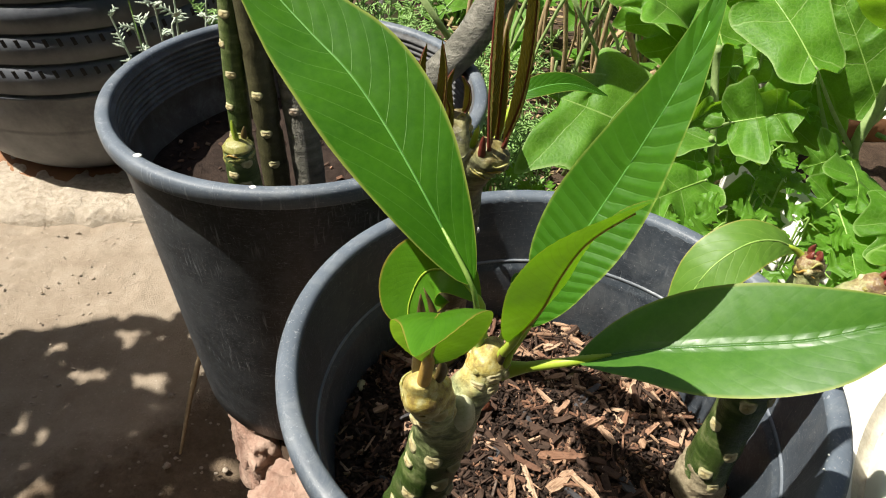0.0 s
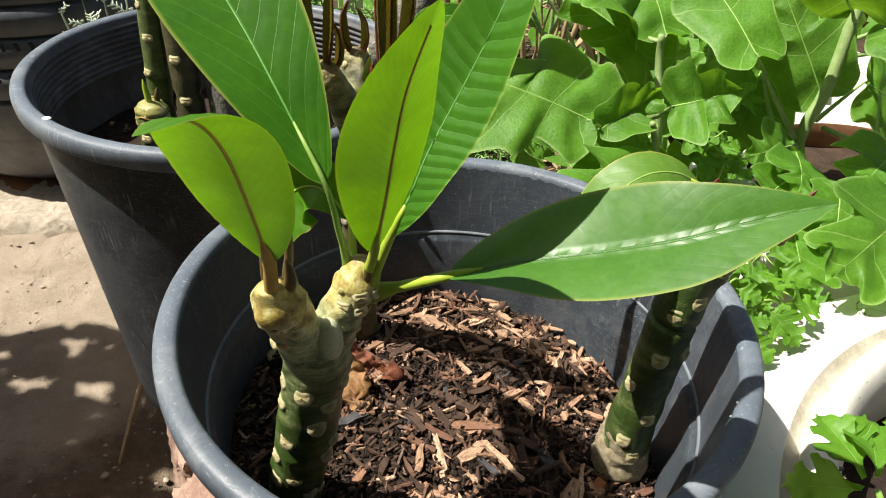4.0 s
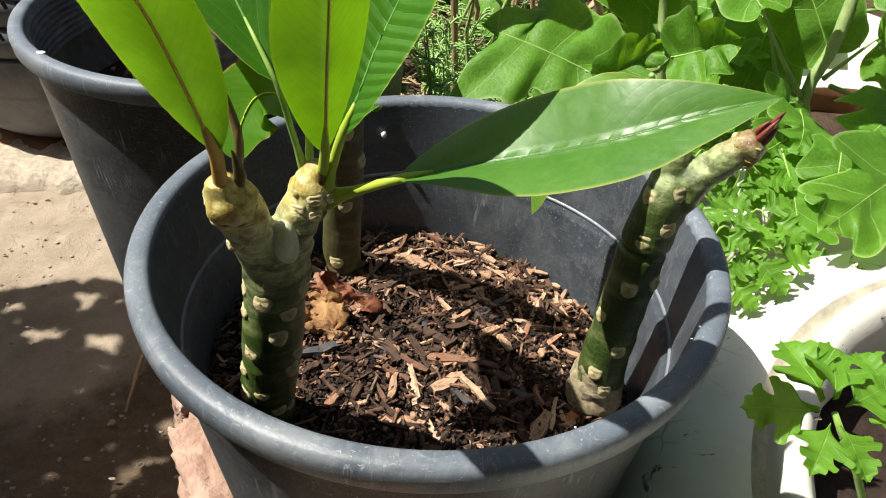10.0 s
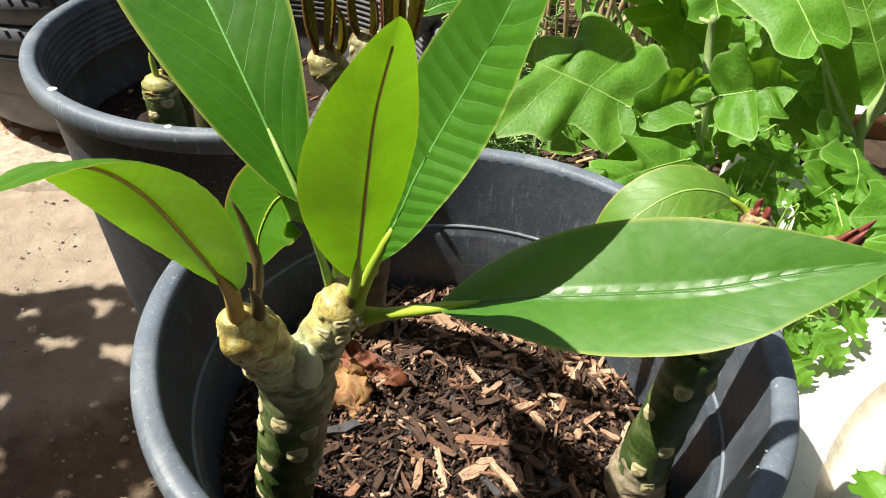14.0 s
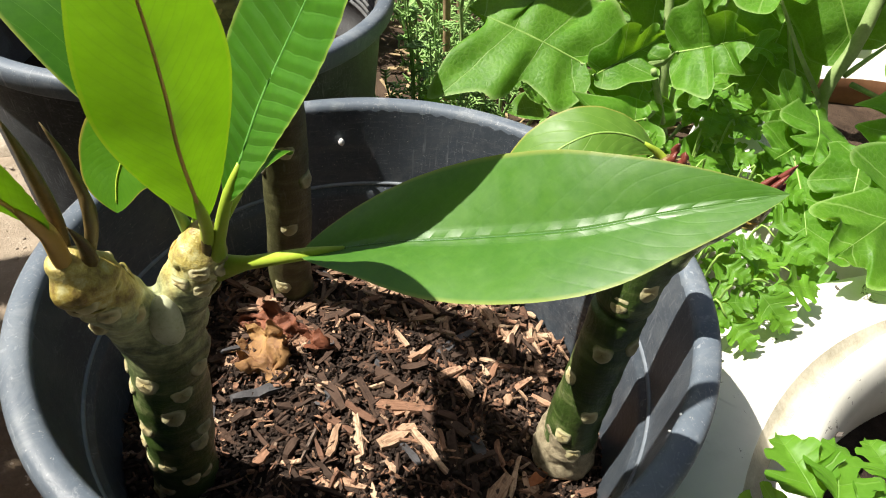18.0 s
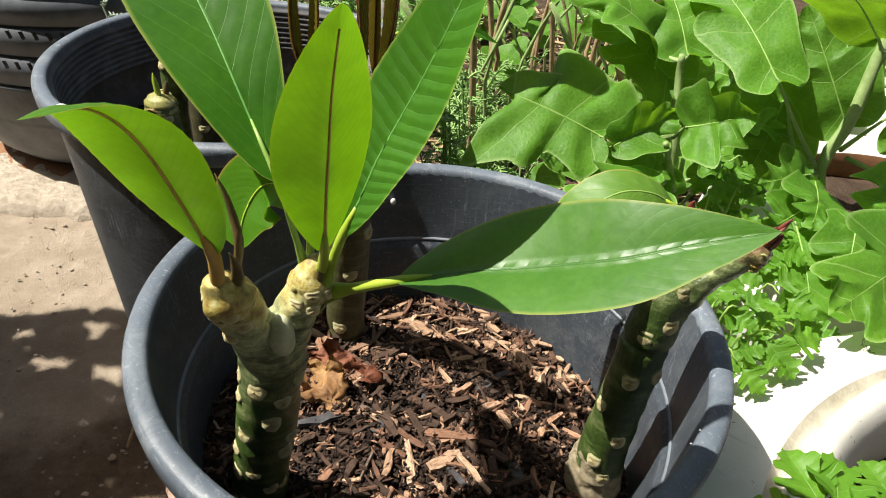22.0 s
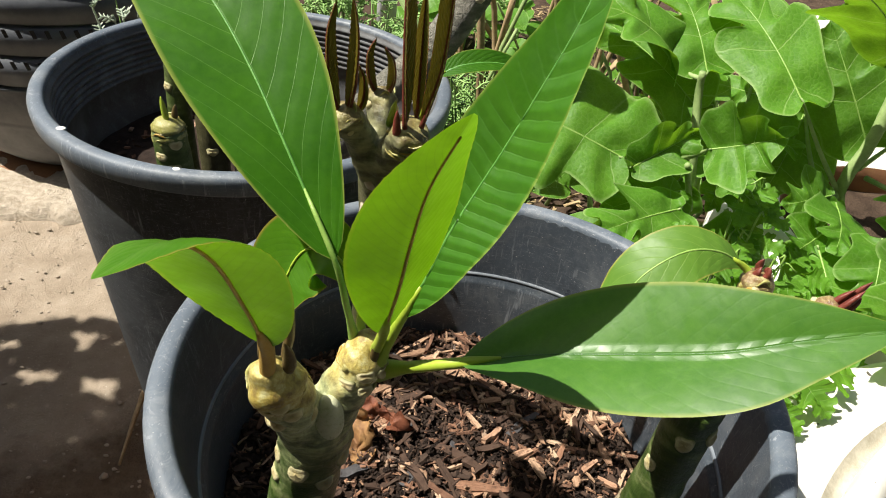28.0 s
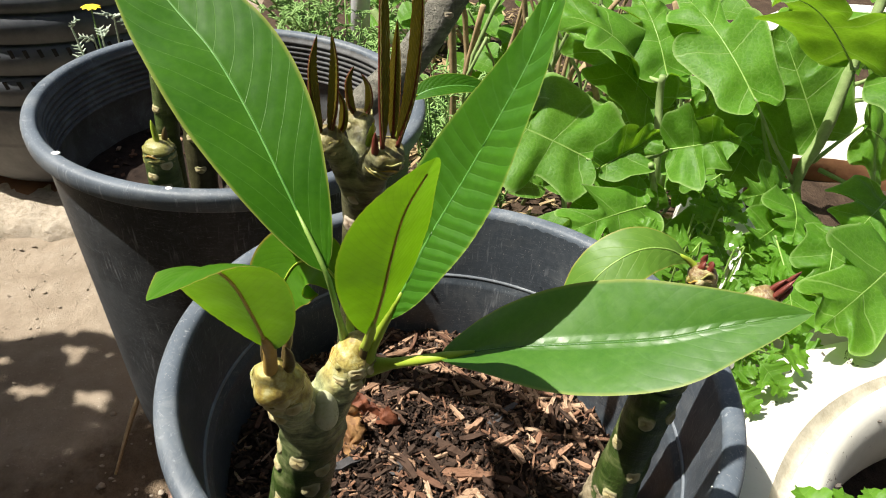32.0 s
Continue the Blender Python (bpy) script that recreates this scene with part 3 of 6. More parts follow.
def lance(s):
    """Width of a long pointed leaf along its length."""
    return (math.sin(math.pi * s ** 0.86)) ** 0.8 * (1 - 0.12 * s) if 0 < s < 1 else 0.0


def blade(a, b):
    """A pointed leaf's width: a moves the widest place, b fills the ends out."""
    return lambda s: (math.sin(math.pi * s ** a)) ** b * (1 - 0.12 * s) if 0 < s < 1 else 0.0


def obovate(s):
    return (math.sin(math.pi * s ** 1.12)) ** 0.75 if 0 < s < 1 else 0.0


def sheet(mid, half, up0, up1=None, profile=lance, fold=0.15, ripple=0.0, waves=16, slope=0.07, n=40, m=6, wave_edge=0.0, edge_n=5.0, seed=0, droop=0.0, sides=None):
    """A leaf blade along the curve mid: half its width, its upper side's direction at base and tip, V-fold, ribs between side veins, wavy edge."""
    pts = spline(mid, n)
    up0, up1 = Vector(up0), Vector(up1 or up0)
    rows, uvs = [], []
    for i, p in enumerate(pts):
        s = i / (n - 1)
        t = (pts[min(i + 1, n - 1)] - pts[max(i - 1, 0)]).normalized()
        nn = up0.lerp(up1, s)
        side = t.cross(nn).normalized()
        nn = side.cross(t).normalized()
        row, ur = [], []
        for j in range(-m, m + 1):
            u = j / m
            w = half * (profile(s) if sides is None else sides(s, 1 if u > 0 else -1))
            a = abs(u)
            h = fold * a * w - droop * a * a * w
            h += ripple * math.cos(2 * math.pi * waves * (s - slope * a * 0.8)) * min(1.0, a * 3) * (1 - 0.35 * a) * min(1.0, 4 * (1 - s))
            h += wave_edge * half * a * a * math.sin(edge_n * 2 * math.pi * s + seed * 1.7 + (1.3 if u > 0 else 0.0))
            row.append(p + side * (u * w) + nn * h)
            ur.append((s, 0.5 + 0.5 * u))
        rows.append(row)
        uvs.append(ur)
    mesh = Mesh()
    mesh.grid(rows, uvs)
    return mesh, pts, rows


def ribbed(pts, r0, r1, lift=(0, 0, 0), sides=6, cut=1.0):
    k = max(2, int(len(pts) * cut))
    p = [q + Vector(lift) for q in pts[:k]]
    return Mesh().tube(p, [r0 + (r1 - r0) * i / (k - 1) for i in range(k)], sides)


# ---- the ground and the raised bed ----
def spread(lo, a, b, hi, n):
    """Coordinates, coarse outside a..b and fine inside."""
    out = [lo + (a - lo) * (i / 8) ** 0.35 for i in range(8)]
    out += [a + (b - a) * i / n for i in range(n + 1)]
    return out + [b + (hi - b) * (i / 8) ** 3 for i in range(1, 9)]


gm = Mesh()
gx, gy = spread(-60, -1.6, 0.4, 60, 190), spread(-60, 0.0, 1.6, 60, 160)
gm.grid([[(x, y, 0.012 * noise.noise(Vector((x, y, 0)) * 3.1) + 0.005 * noise.noise(Vector((x, y, 2)) * 13) + 0.004 * noise.noise(Vector((x, y, 5)) * 40) + 0.0018 * noise.noise(Vector((x, y, 9)) * 95)) for x in gx] for y in gy])
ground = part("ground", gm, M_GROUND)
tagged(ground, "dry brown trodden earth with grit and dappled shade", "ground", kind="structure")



def damp_edge(x):
    """How far back the dark earth at the foot of the bed reaches."""
    y = 0.64 + 0.24 * max(0.0, min(1.0, (x + 0.62) / 0.26)) ** 0.7
    return y + 0.05 * noise.noise(Vector((x * 7, 0, 4))) + 0.022 * noise.noise(Vector((x * 25, 0, 8)))


# pale concrete strip behind, with a worn front edge
rows = []
for i in range(241):
    x = -2.6 + 2.2 * i / 240
    e = 1.285 + 0.03 * noise.noise(Vector((x * 5, 0, 0))) + 0.015 * noise.noise(Vector((x * 19, 0, 1)))
    prof = [(e, -0.02), (e + 0.006, 0.012), (e + 0.03, 0.026), *[(e + 0.045 + 0.017 * q, 0.029) for q in range(20)], (e + 0.5, 0.03), (e + 0.8, 0.03), (e + 1.2, 0.03)]
    rows.append([(x, y, z + 0.006 * noise.noise(Vector((x, y, 0)) * 22) + 0.004 * noise.noise(Vector((x, y, 0)) * 60)) for y, z in prof])
cm = Mesh()
cm.grid([r[::-1] for r in rows])
tagged(part("pavement", cm, M_CONCRETE), "rough pale concrete strip with a worn edge", "paving", kind="structure")

# unseen wall added behind the path, to hold sky light off the pots
hw = Mesh()
hw.block((0.5, -1.62, 1.6), (9.0, 0.24, 3.2))
tagged(part("wall_south", hw, mottled("weathered_render", (0.13, 0.11, 0.09), (0.19, 0.16, 0.13), 3.0, 0.9, bump=0.4, dist=0.01), smooth=False), "unseen plain rendered wall added behind the path to block sky light", "wall", kind="structure")

# soil of the raised bed
BED = [(-0.325, 0.80), (-0.186, 0.50), (-0.096, 0.30), (0.03, 0.02), (0.13, -0.30)]


def bed_edge(y):
    for (xa, ya), (xb, yb) in zip(BED, BED[1:]):
        if yb <= y <= ya:
            return xa + (xb - xa) * (y - ya) / (yb - ya)
    return BED[0][0] - 0.10 * (y - 0.80) if y > 0.8 else BED[-1][0]


rows = []
for j in range(70):
    y = -0.30 + 3.2 * j / 69
    x0 = bed_edge(y) + 0.015
    row = []
    for i in range(60):
        x = x0 + (3.2 - x0) * (i / 59) ** 1.6
        row.append((x, y, 0.305 + 0.012 * noise.noise(Vector((x, y, 0)) * 6) + 0.007 * noise.noise(Vector((x, y, 4)) * 25) - (0.05 if i == 0 else 0.33 if i == 59 or j == 69 else 0)))
    rows.append(row)
bm_soil = Mesh()
bm_soil.grid(rows)
tagged(part("garden_bed_ground", bm_soil, M_BEDSOIL), "dark garden soil of a raised bed under the plants", "soil", kind="structure")


def boulder(c, size, rz, seed):
    """A rough squared stone with rounded corners."""
    m, k = Mesh(), 30
    cells = {}
    rot = Euler((0, 0, rz)).to_matrix()

    def at(u):
        v = Vector(u)
        p = Vector([abs(a) ** 1.0 * (1 if a > 0 else -1) for a in v])
        r = (abs(p.x) ** 7 + abs(p.y) ** 7 + abs(p.z) ** 7) ** (1 / 7)
        p = p / r if r > 0 else p
        g = 1 + 0.10 * noise.noise(p * 1.1 + Vector((seed, 0, 0))) + 0.09 * noise.noise(p * 2.6 + Vector((0, seed, 0))) + 0.10 * noise.noise(p * 7 + Vector((seed, 0, 0))) + 0.05 * noise.noise(p * 17) + 0.02 * noise.noise(p * 34)
        p = p * g
        return Vector(c) + rot @ Vector((p.x * size[0] / 2, p.y * size[1] / 2, p.z * size[2] / 2))

    for ax in range(3):
        for sg in (-1, 1):
            g = []
            for i in range(k + 1):
                row = []
                for j in range(k + 1):
                    u = [0, 0, 0]
                    u[ax], u[(ax + 1) % 3], u[(ax + 2) % 3] = sg, sg * (-1 + 2 * i / k), -1 + 2 * j / k
                    row.append(at(u))
                g.append(row)
            m.grid(g)
    return m


wall = thing("bed_wall", (-0.16, 0.4, 0), "low wall of rough pinkish stones edging the raised bed", "wall", kind="structure")
stones = []
ya = -0.30
rngw = random.Random(4)
while ya < 0.95:
    ln = rngw.uniform(0.20, 0.30)
    yc = ya + ln / 2
    for z, h in ((0.065, 0.15), (0.225, 0.17)):
        yo = yc + (0.08 if z > 0.1 else 0.0)
        x = bed_edge(min(yo, 0.8)) + 0.055
        sl = 0.44 if yo > 0.02 else 0.5
        part("stone", boulder((x + rngw.uniform(-0.006, 0.006) + (0.012 if z < 0.1 else 0), yo, z), (0.15, ln + 0.012, h + 0.012), sl, rngw.uniform(0, 50)), M_STONE, wall)
    ya += ln


# ---- pots ----
def nursery_pot(name, c, rim_r, height, base_r, label, ribs):
    """A round tapered nursery pot; c is the middle of the rim's top."""
    pot = thing(name, (c[0], c[1], c[2] - height), label, "plant pot", "black nursery pots")
    wall_r = rim_r - 0.010
    prof = [(0.0, -height), (base_r - 0.006, -height), (base_r, -height + 0.006), (base_r + 0.002, -height + 0.03)]
    for i in range(1, 13):
        z = -height + 0.03 + (height - 0.042) * i / 12
        prof.append((base_r + (wall_r - base_r) * (z + height) / height, z))
    b = Mesh().lathe(c, prof, 96, 0.003)
    part("outer_wall", b, M_DUSTY, pot)
    slope = (wall_r - base_r) / height

    def ir(z, off=0.0):
        return wall_r + slope * z - 0.0035 - off

    inner = [(ir(0), -0.004)]
    if ribs:
        for i in range(8):
            z = -0.008 - 0.006 * i
            inner += [(ir(z), z), (ir(z, 0.0024), z - 0.0012), (ir(z, 0.0024), z - 0.004), (ir(z), z - 0.005)]
        inner.append((ir(-0.08, 0.001), -0.08))
    else:
        inner += [(ir(-0.02), -0.02), (ir(-0.058), -0.058), (ir(-0.0625, 0.0005), -0.0625), (ir(-0.066, 0.0035), -0.066), (ir(-0.069, 0.0042), -0.069), (ir(-0.1, 0.0042), -0.1)]
    inner += [(ir(-height * 0.5, 0.004), -height * 0.5), (base_r - 0.006, -height + 0.006), (0.0, -height + 0.006)]
    part("inner_wall", Mesh().lathe(c, inner[::-1], 96, 0.003), M_INNER if ribs else M_POT, pot)
    if not ribs:
        part("ledge", Mesh().lathe(c, [(ir(-0.0600, 0.0001), -0.0600), (ir(-0.0606, 0.0014), -0.0606), (ir(-0.0618, 0.0016), -0.0618), (ir(-0.0630, 0.0004), -0.0630)][::-1], 120, 0.003), M_LEDGE, pot, "step inside the wall, its highlight put into the pale colour")
    lip = [(rim_r - 0.0112, -0.0215), (rim_r - 0.0074, -0.0213), (rim_r - 0.0066, -0.0202), (rim_r - 0.0066, -0.0188), (rim_r - 0.0040, -0.0182), (rim_r - 0.0018, -0.0174), (rim_r - 0.0008, -0.0156), (rim_r - 0.0001, -0.0080), (rim_r - 0.0003, -0.0046),
           (rim_r - 0.0013, -0.0020), (rim_r - 0.0036, -0.0006), (rim_r - 0.0070, 0.0), (rim_r - 0.0104, -0.0004), (rim_r - 0.0124, -0.0016), (rim_r - 0.0136, -0.0040), (rim_r - 0.0140, -0.0110)]
    part("rim", Mesh().lathe(c, lip, 120, 0.003), M_RIM, pot, "scuffed blue-grey rolled rim")
    return pot


P1, P2 = (0.083, 0.305, 0.694), (-0.131, 0.641, 0.697)
pot1 = nursery_pot("nursery_pot", P1, 0.1735, 0.375, 0.125, "black plastic nursery pot holding bark mulch and three stems", False)
pot2 = nursery_pot("nursery_pot", P2, 0.187, 0.385, 0.150, "taller black plastic nursery pot with a ribbed inner rim", True)
for x, y, r in ((-0.243, 0.504, 0.0036), (-0.139, 0.463, 0.0028)):
    part("paint_fleck", Mesh().ball((x, y, 0.6966), (r * 1.2, r, 0.0008), 12, 4), M_DROP, pot2, "white paint fleck on the rim")
rngf = random.Random(9)
for k in range(12):
    a = math.radians(rngf.uniform(215, 345))
    rr = 0.165 + rngf.uniform(-0.006, 0.007)
    part("paint_fleck", Mesh().ball((P1[0] + rr * math.cos(a), P1[1] + rr * math.sin(a), 0.6918), (rngf.uniform(0.0004, 0.0010),) * 2 + (0.0005,), 8, 4), M_DROP, pot1)


part("water_drop", Mesh().ball((0.040, 0.4525, 0.668), (0.0022, 0.0018, 0.0030), 10, 6), M_DROP, pot1)
part("white_thread", Mesh().tube(spline([(-0.165, 0.800, 0.668), (-0.166, 0.798, 0.655), (-0.163, 0.797, 0.648), (-0.168, 0.797, 0.640)], 8), 0.0011, 5), M_DROP, pot2)


# ---- bark mulch ----
def mulch_height(x, y):
    dx, dy = x - P1[0], y - P1[1]
    return 0.579 - 0.09 * dx + 0.006 * noise.noise(Vector((x, y, 0)) * 16) + 0.003 * noise.noise(Vector((x, y, 1)) * 45) - 0.25 * (dx * dx + dy * dy) ** 1.0 * 1.2


def filled(c, r, height, n=34):
    rows = []
    for i in range(n + 1):
        rr = r * i / n
        rows.append([(c[0] + rr * math.cos(a), c[1] + rr * math.sin(a), height(c[0] + rr * math.cos(a), c[1] + rr * math.sin(a))) for a in [2 * math.pi * k / 72 for k in range(72)]])
    m = Mesh()
    m.grid(rows, closed=True)
    return m


mulch = thing("bark_mulch", (P1[0], P1[1], 0.57), "dark potting soil covered with brown shredded bark chips", "mulch", kind="stuff")
part("soil", filled(P1, 0.1470, mulch_height), M_SOIL, mulch)


def sliver(rng, l, w, h):
    """A splintered chip, lying along x."""
    m = Mesh()
    rows = []
    nseg = 4
    for i in range(nseg + 1):
        s = i / nseg
        ww = w * (0.55 + 0.45 * math.sin(math.pi * min(1, s * 0.9 + 0.1))) * rng.uniform(0.8, 1.15)
        hh = h * rng.uniform(0.7, 1.2)
        x = (s - 0.5) * l
        o = rng.uniform(-0.12, 0.12) * w
        z = rng.uniform(-0.15, 0.25) * h
        rows.append([(x, o - ww / 2, z), (x + rng.uniform(-.06, .06) * l, o - ww * 0.4, z + hh), (x, o + ww * 0.4, z + hh * rng.uniform(0.7, 1.1)), (x + rng.uniform(-.06, .06) * l, o + ww / 2, z)])
    b = m.grid(rows, closed=True)
    m.face((b + 3, b + 2, b + 1, b))
    e = b + nseg * 4
    m.face((e, e + 1, e + 2, e + 3))
    return m


rngm = random.Random(21)
kinds = [sliver(rngm, rngm.uniform(0.007, 0.019), rngm.uniform(0.0020, 0.0056), rngm.uniform(0.0012, 0.0028)).make("bark_chip", False) for _ in range(16)]


def on_mulch(rng, rmax=0.139):
    r, a = rmax * math.sqrt(rng.random()), rng.uniform(0, 2 * math.pi)
    x, y = P1[0] + r * math.cos(a), P1[1] + r * math.sin(a)
    return x, y, mulch_height(x, y)


for k in range(190):
    x, y, z = on_mulch(rngm)
    ob = part("bark_chip", kinds[k % 16], M_CHIP, mulch)
    ob.matrix_parent_inverse = Matrix.Translation(-Vector(mulch.location))
    ob.matrix_basis = Matrix.LocRotScale((x, y, z + rngm.uniform(0.001, 0.0055)), Euler((rngm.uniform(-.55, .55), rngm.uniform(-.4, .4), rngm.uniform(0, 6.28))), (rngm.uniform(.7, 1.35),) * 3)
fine = Mesh()
for k in range(3600):
    x, y, z = on_mulch(rngm, 0.143)
    if y < 0.362 + 0.03 * noise.noise(Vector((x, y, 0)) * 25) and k % 5 < 2:
        continue
    chip = sliver(rngm, (0.0045 + 0.015 * rngm.random() ** 2) * (1.7 if k % 9 == 0 else 1.0), 0.0008 + 0.0044 * rngm.random() ** 1.8, rngm.uniform(0.0006, 0.0022))
    mt = Matrix.LocRotScale((x, y, z + rngm.uniform(-0.001, 0.0042)), Euler((rngm.uniform(-.8, .8), rngm.uniform(-.5, .5) * (1.8 if k % 7 == 0 else 1.0), rngm.uniform(0, 6.28))), None)
    o = len(fine.v)
    fine.v.extend(tuple(mt @ Vector(v)) for v in chip.v)
    fine.f.extend(tuple(i + o for i in f) for f in chip.f)
    fine.uv.extend(chip.uv)
for k in range(2600):
    x, y, z = on_mulch(rngm, 0.143)
    l = rngm.uniform(0.0014, 0.0055) if k % 4 else rngm.uniform(0.006, 0.016)
    fine.block((x, y, z + rngm.uniform(0.0, 0.005)), (l, rngm.uniform(0.0007, 0.0017), rngm.uniform(0.0005, 0.0013)), rngm.uniform(0, 6.28), (rngm.uniform(-.9, .9), rngm.uniform(-.8, .8)), 0.45, rngm)
crumbs = Mesh()
for k in range(9000):
    x, y, z = on_mulch(rngm, 0.143)
    l = rngm.uniform(0.0008, 0.0032)
    if noise.noise(Vector((x, y, 2)) * 34) > (-0.30 if y < 0.36 else 0.30):
        crumbs.block((x, y, z + rngm.uniform(0.0, 0.0048)), (l, l * rngm.uniform(.6, 1.0), l * rngm.uniform(.5, .9)), rngm.uniform(0, 6.28), (rngm.uniform(-.9, .9), rngm.uniform(-.8, .8)), 0.5, rngm)
part("soil_crumbs", crumbs, M_SOIL, mulch, kind="stuff", smooth=False)
part("small_bark_chips", fine, M_CHIPS, mulch, kind="stuff", smooth=False)

# larger pieces that lie on top
M_TANCHIP = chip_material("fresh_tan_chip", "tan")
M_GREYCHIP = mottled("charred_grey_chip", (0.030, 0.028, 0.029), (0.085, 0.082, 0.085), 200.0, 0.8, bump=0.7)
M_REDCHIP = mottled("rusty_red_chip", (0.22, 0.07, 0.025), (0.36, 0.14, 0.05), 200.0, 0.8, bump=0.5)
M_DARKCHIP = chip_material("dark_wood_chip", "object")
for x, y, l, w, ang, mt, lab in ((0.158, 0.383, 0.034, 0.008, -52, M_TANCHIP, "pale tan bark splinter"), (0.012, 0.296, 0.030, 0.0075, 25, M_GREYCHIP, "charred grey wood piece"),
                                 (0.159, 0.251, 0.028, 0.011, 62, M_TANCHIP, "pale tan bark flake"), (0.183, 0.268, 0.020, 0.008, 48, M_REDCHIP, "rusty red bark flake"),
                                 (0.098, 0.281, 0.026, 0.010, 40, M_TANCHIP, "pale tan bark flake"), (0.118, 0.272, 0.034, 0.005, -48, M_TANCHIP, "pale tan bark splinter"),
                                 (0.056, 0.303, 0.030, 0.007, -50, M_DARKCHIP, "dark brown bark strip"), (0.10, 0.300, 0.042, 0.009, 3, M_DARKCHIP, "dark brown wood piece"),
                                 (0.085, 0.322, 0.032, 0.008, -25, M_DARKCHIP, "dark brown wood piece"), (0.060, 0.415, 0.030, 0.008, -15, M_TANCHIP, "pale tan bark splinter"),
                                 (0.062, 0.270, 0.022, 0.006, 85, M_TANCHIP, "pale tan bark splinter"), (0.168, 0.262, 0.030, 0.004, 78, M_TANCHIP, "thin pale bark splinter"),
                                 (0.075, 0.405, 0.028, 0.011, -30, M_TANCHIP, "pale tan bark flake"), (0.045, 0.345, 0.026, 0.006, -35, M_DARKCHIP, "dark brown bark strip")):
    ch = part("bark_chip", sliver(rngm, l, w, 0.0035), mt, mulch, lab, smooth=False)
    ch.matrix_parent_inverse = Matrix.Translation(-Vector(mulch.location))
    ch.matrix_basis = Matrix.LocRotScale((x, y, mulch_height(x, y) + 0.003), Euler((0.1, 0.05, math.radians(ang))), None)
for k in range(210):
    a, r = rngm.uniform(0.15, 2.6), rngm.uniform(0.070, 0.140)
    x, y = P1[0] + r * math.cos(a), P1[1] + r * math.sin(a)
    if y < 0.365 and k % 3:
        continue
    ch = part("bark_chip", sliver(rngm, 0.006 + 0.022 * rngm.random() ** 1.6, rngm.uniform(0.0014, 0.0065), 0.0014), M_TANCHIP if k % 4 else M_DARKCHIP, mulch, smooth=False)
    ch.matrix_parent_inverse = Matrix.Translation(-Vector(mulch.location))
    ch.matrix_basis = Matrix.LocRotScale((x, y, mulch_height(x, y) + rngm.uniform(0.0025, 0.0065)), Euler((rngm.uniform(-.3, .3), rngm.uniform(-.3, .3), rngm.uniform(0, 6.28))), None)
for k in range(64):
    x, y, z = on_mulch(rngm, 0.12)
    if y > 0.37 and k % 2:
        y -= 0.10
        z = mulch_height(x, y)
    ch = part("bark_chip", sliver(rngm, rngm.uniform(0.012, 0.036), rngm.uniform(0.0025, 0.0085), 0.002), (M_GREYCHIP, M_DARKCHIP, M_DARKCHIP, M_TANCHIP, M_DARKCHIP)[k % 5], mulch, smooth=False)
    ch.matrix_parent_inverse = Matrix.Translation(-Vector(mulch.location))
    ch.matrix_basis = Matrix.LocRotScale((x, y, z + rngm.uniform(0.001, 0.0035)), Euler((rngm.uniform(-.25, .25), rngm.uniform(-.25, .25), rngm.uniform(0, 6.28))), None)
part("pale_pebble", Mesh().ball((0.133, 0.436, mulch_height(0.133, 0.436) + 0.002), (0.003, 0.0025, 0.002), 8, 5, 0.2, 200), M_CUT, mulch)
part("pale_pebble", Mesh().ball((-0.048, 0.357, mulch_height(-0.048, 0.357) + 0.003), (0.004, 0.006, 0.003), 8, 5, 0.2, 200), M_SCAR, mulch)

soil2 = thing("pot_soil", (P2[0], P2[1], 0.59), "dark dry potting soil with bits of bark", "soil", kind="stuff")
part("soil", filled(P2, 0.166, lambda x, y: 0.598 + 0.005 * noise.noise(Vector((x, y, 0)) * 30)), M_SOIL, soil2)
bits = Mesh()
for k in range(170):
    r, a = 0.16 * math.sqrt(rngm.random()), rngm.uniform(0, 6.28)
    bits.block((P2[0] + r * math.cos(a), P2[1] + r * math.sin(a), 0.600), (rngm.uniform(.003, .010), rngm.uniform(.0015, .004), .002), rngm.uniform(0, 6.28), (rngm.uniform(-.4, .4), rngm.uniform(-.4, .4)), 0.3, rngm)
part("small_bark_chips", bits, M_CHIPS, soil2, kind="stuff", smooth=False)


# ---- frangipani cuttings ----
def swell(seed, amp=0.05, freq=70.0):
    return lambda q: amp * noise.noise(q * freq + Vector((seed, 0, 0))) + 0.5 * amp * noise.noise(q * freq * 3)


def stalk(parent, name, pts, radii, mat, n=22, sides=18, label="", seed=1.0, amp=0.05):
    p = spline(pts, n)
    rs = [radii[0] + 0.0] * n
    for i in range(n):
        x = i / (n - 1) * (len(radii) - 1)
        k = min(int(x), len(radii) - 2)
        rs[i] = radii[k] + (radii[k + 1] - radii[k]) * (x - k)
    part(name, Mesh().tube(p, rs, sides, bump=swell(seed, amp)), mat, parent, label)
    return p, rs


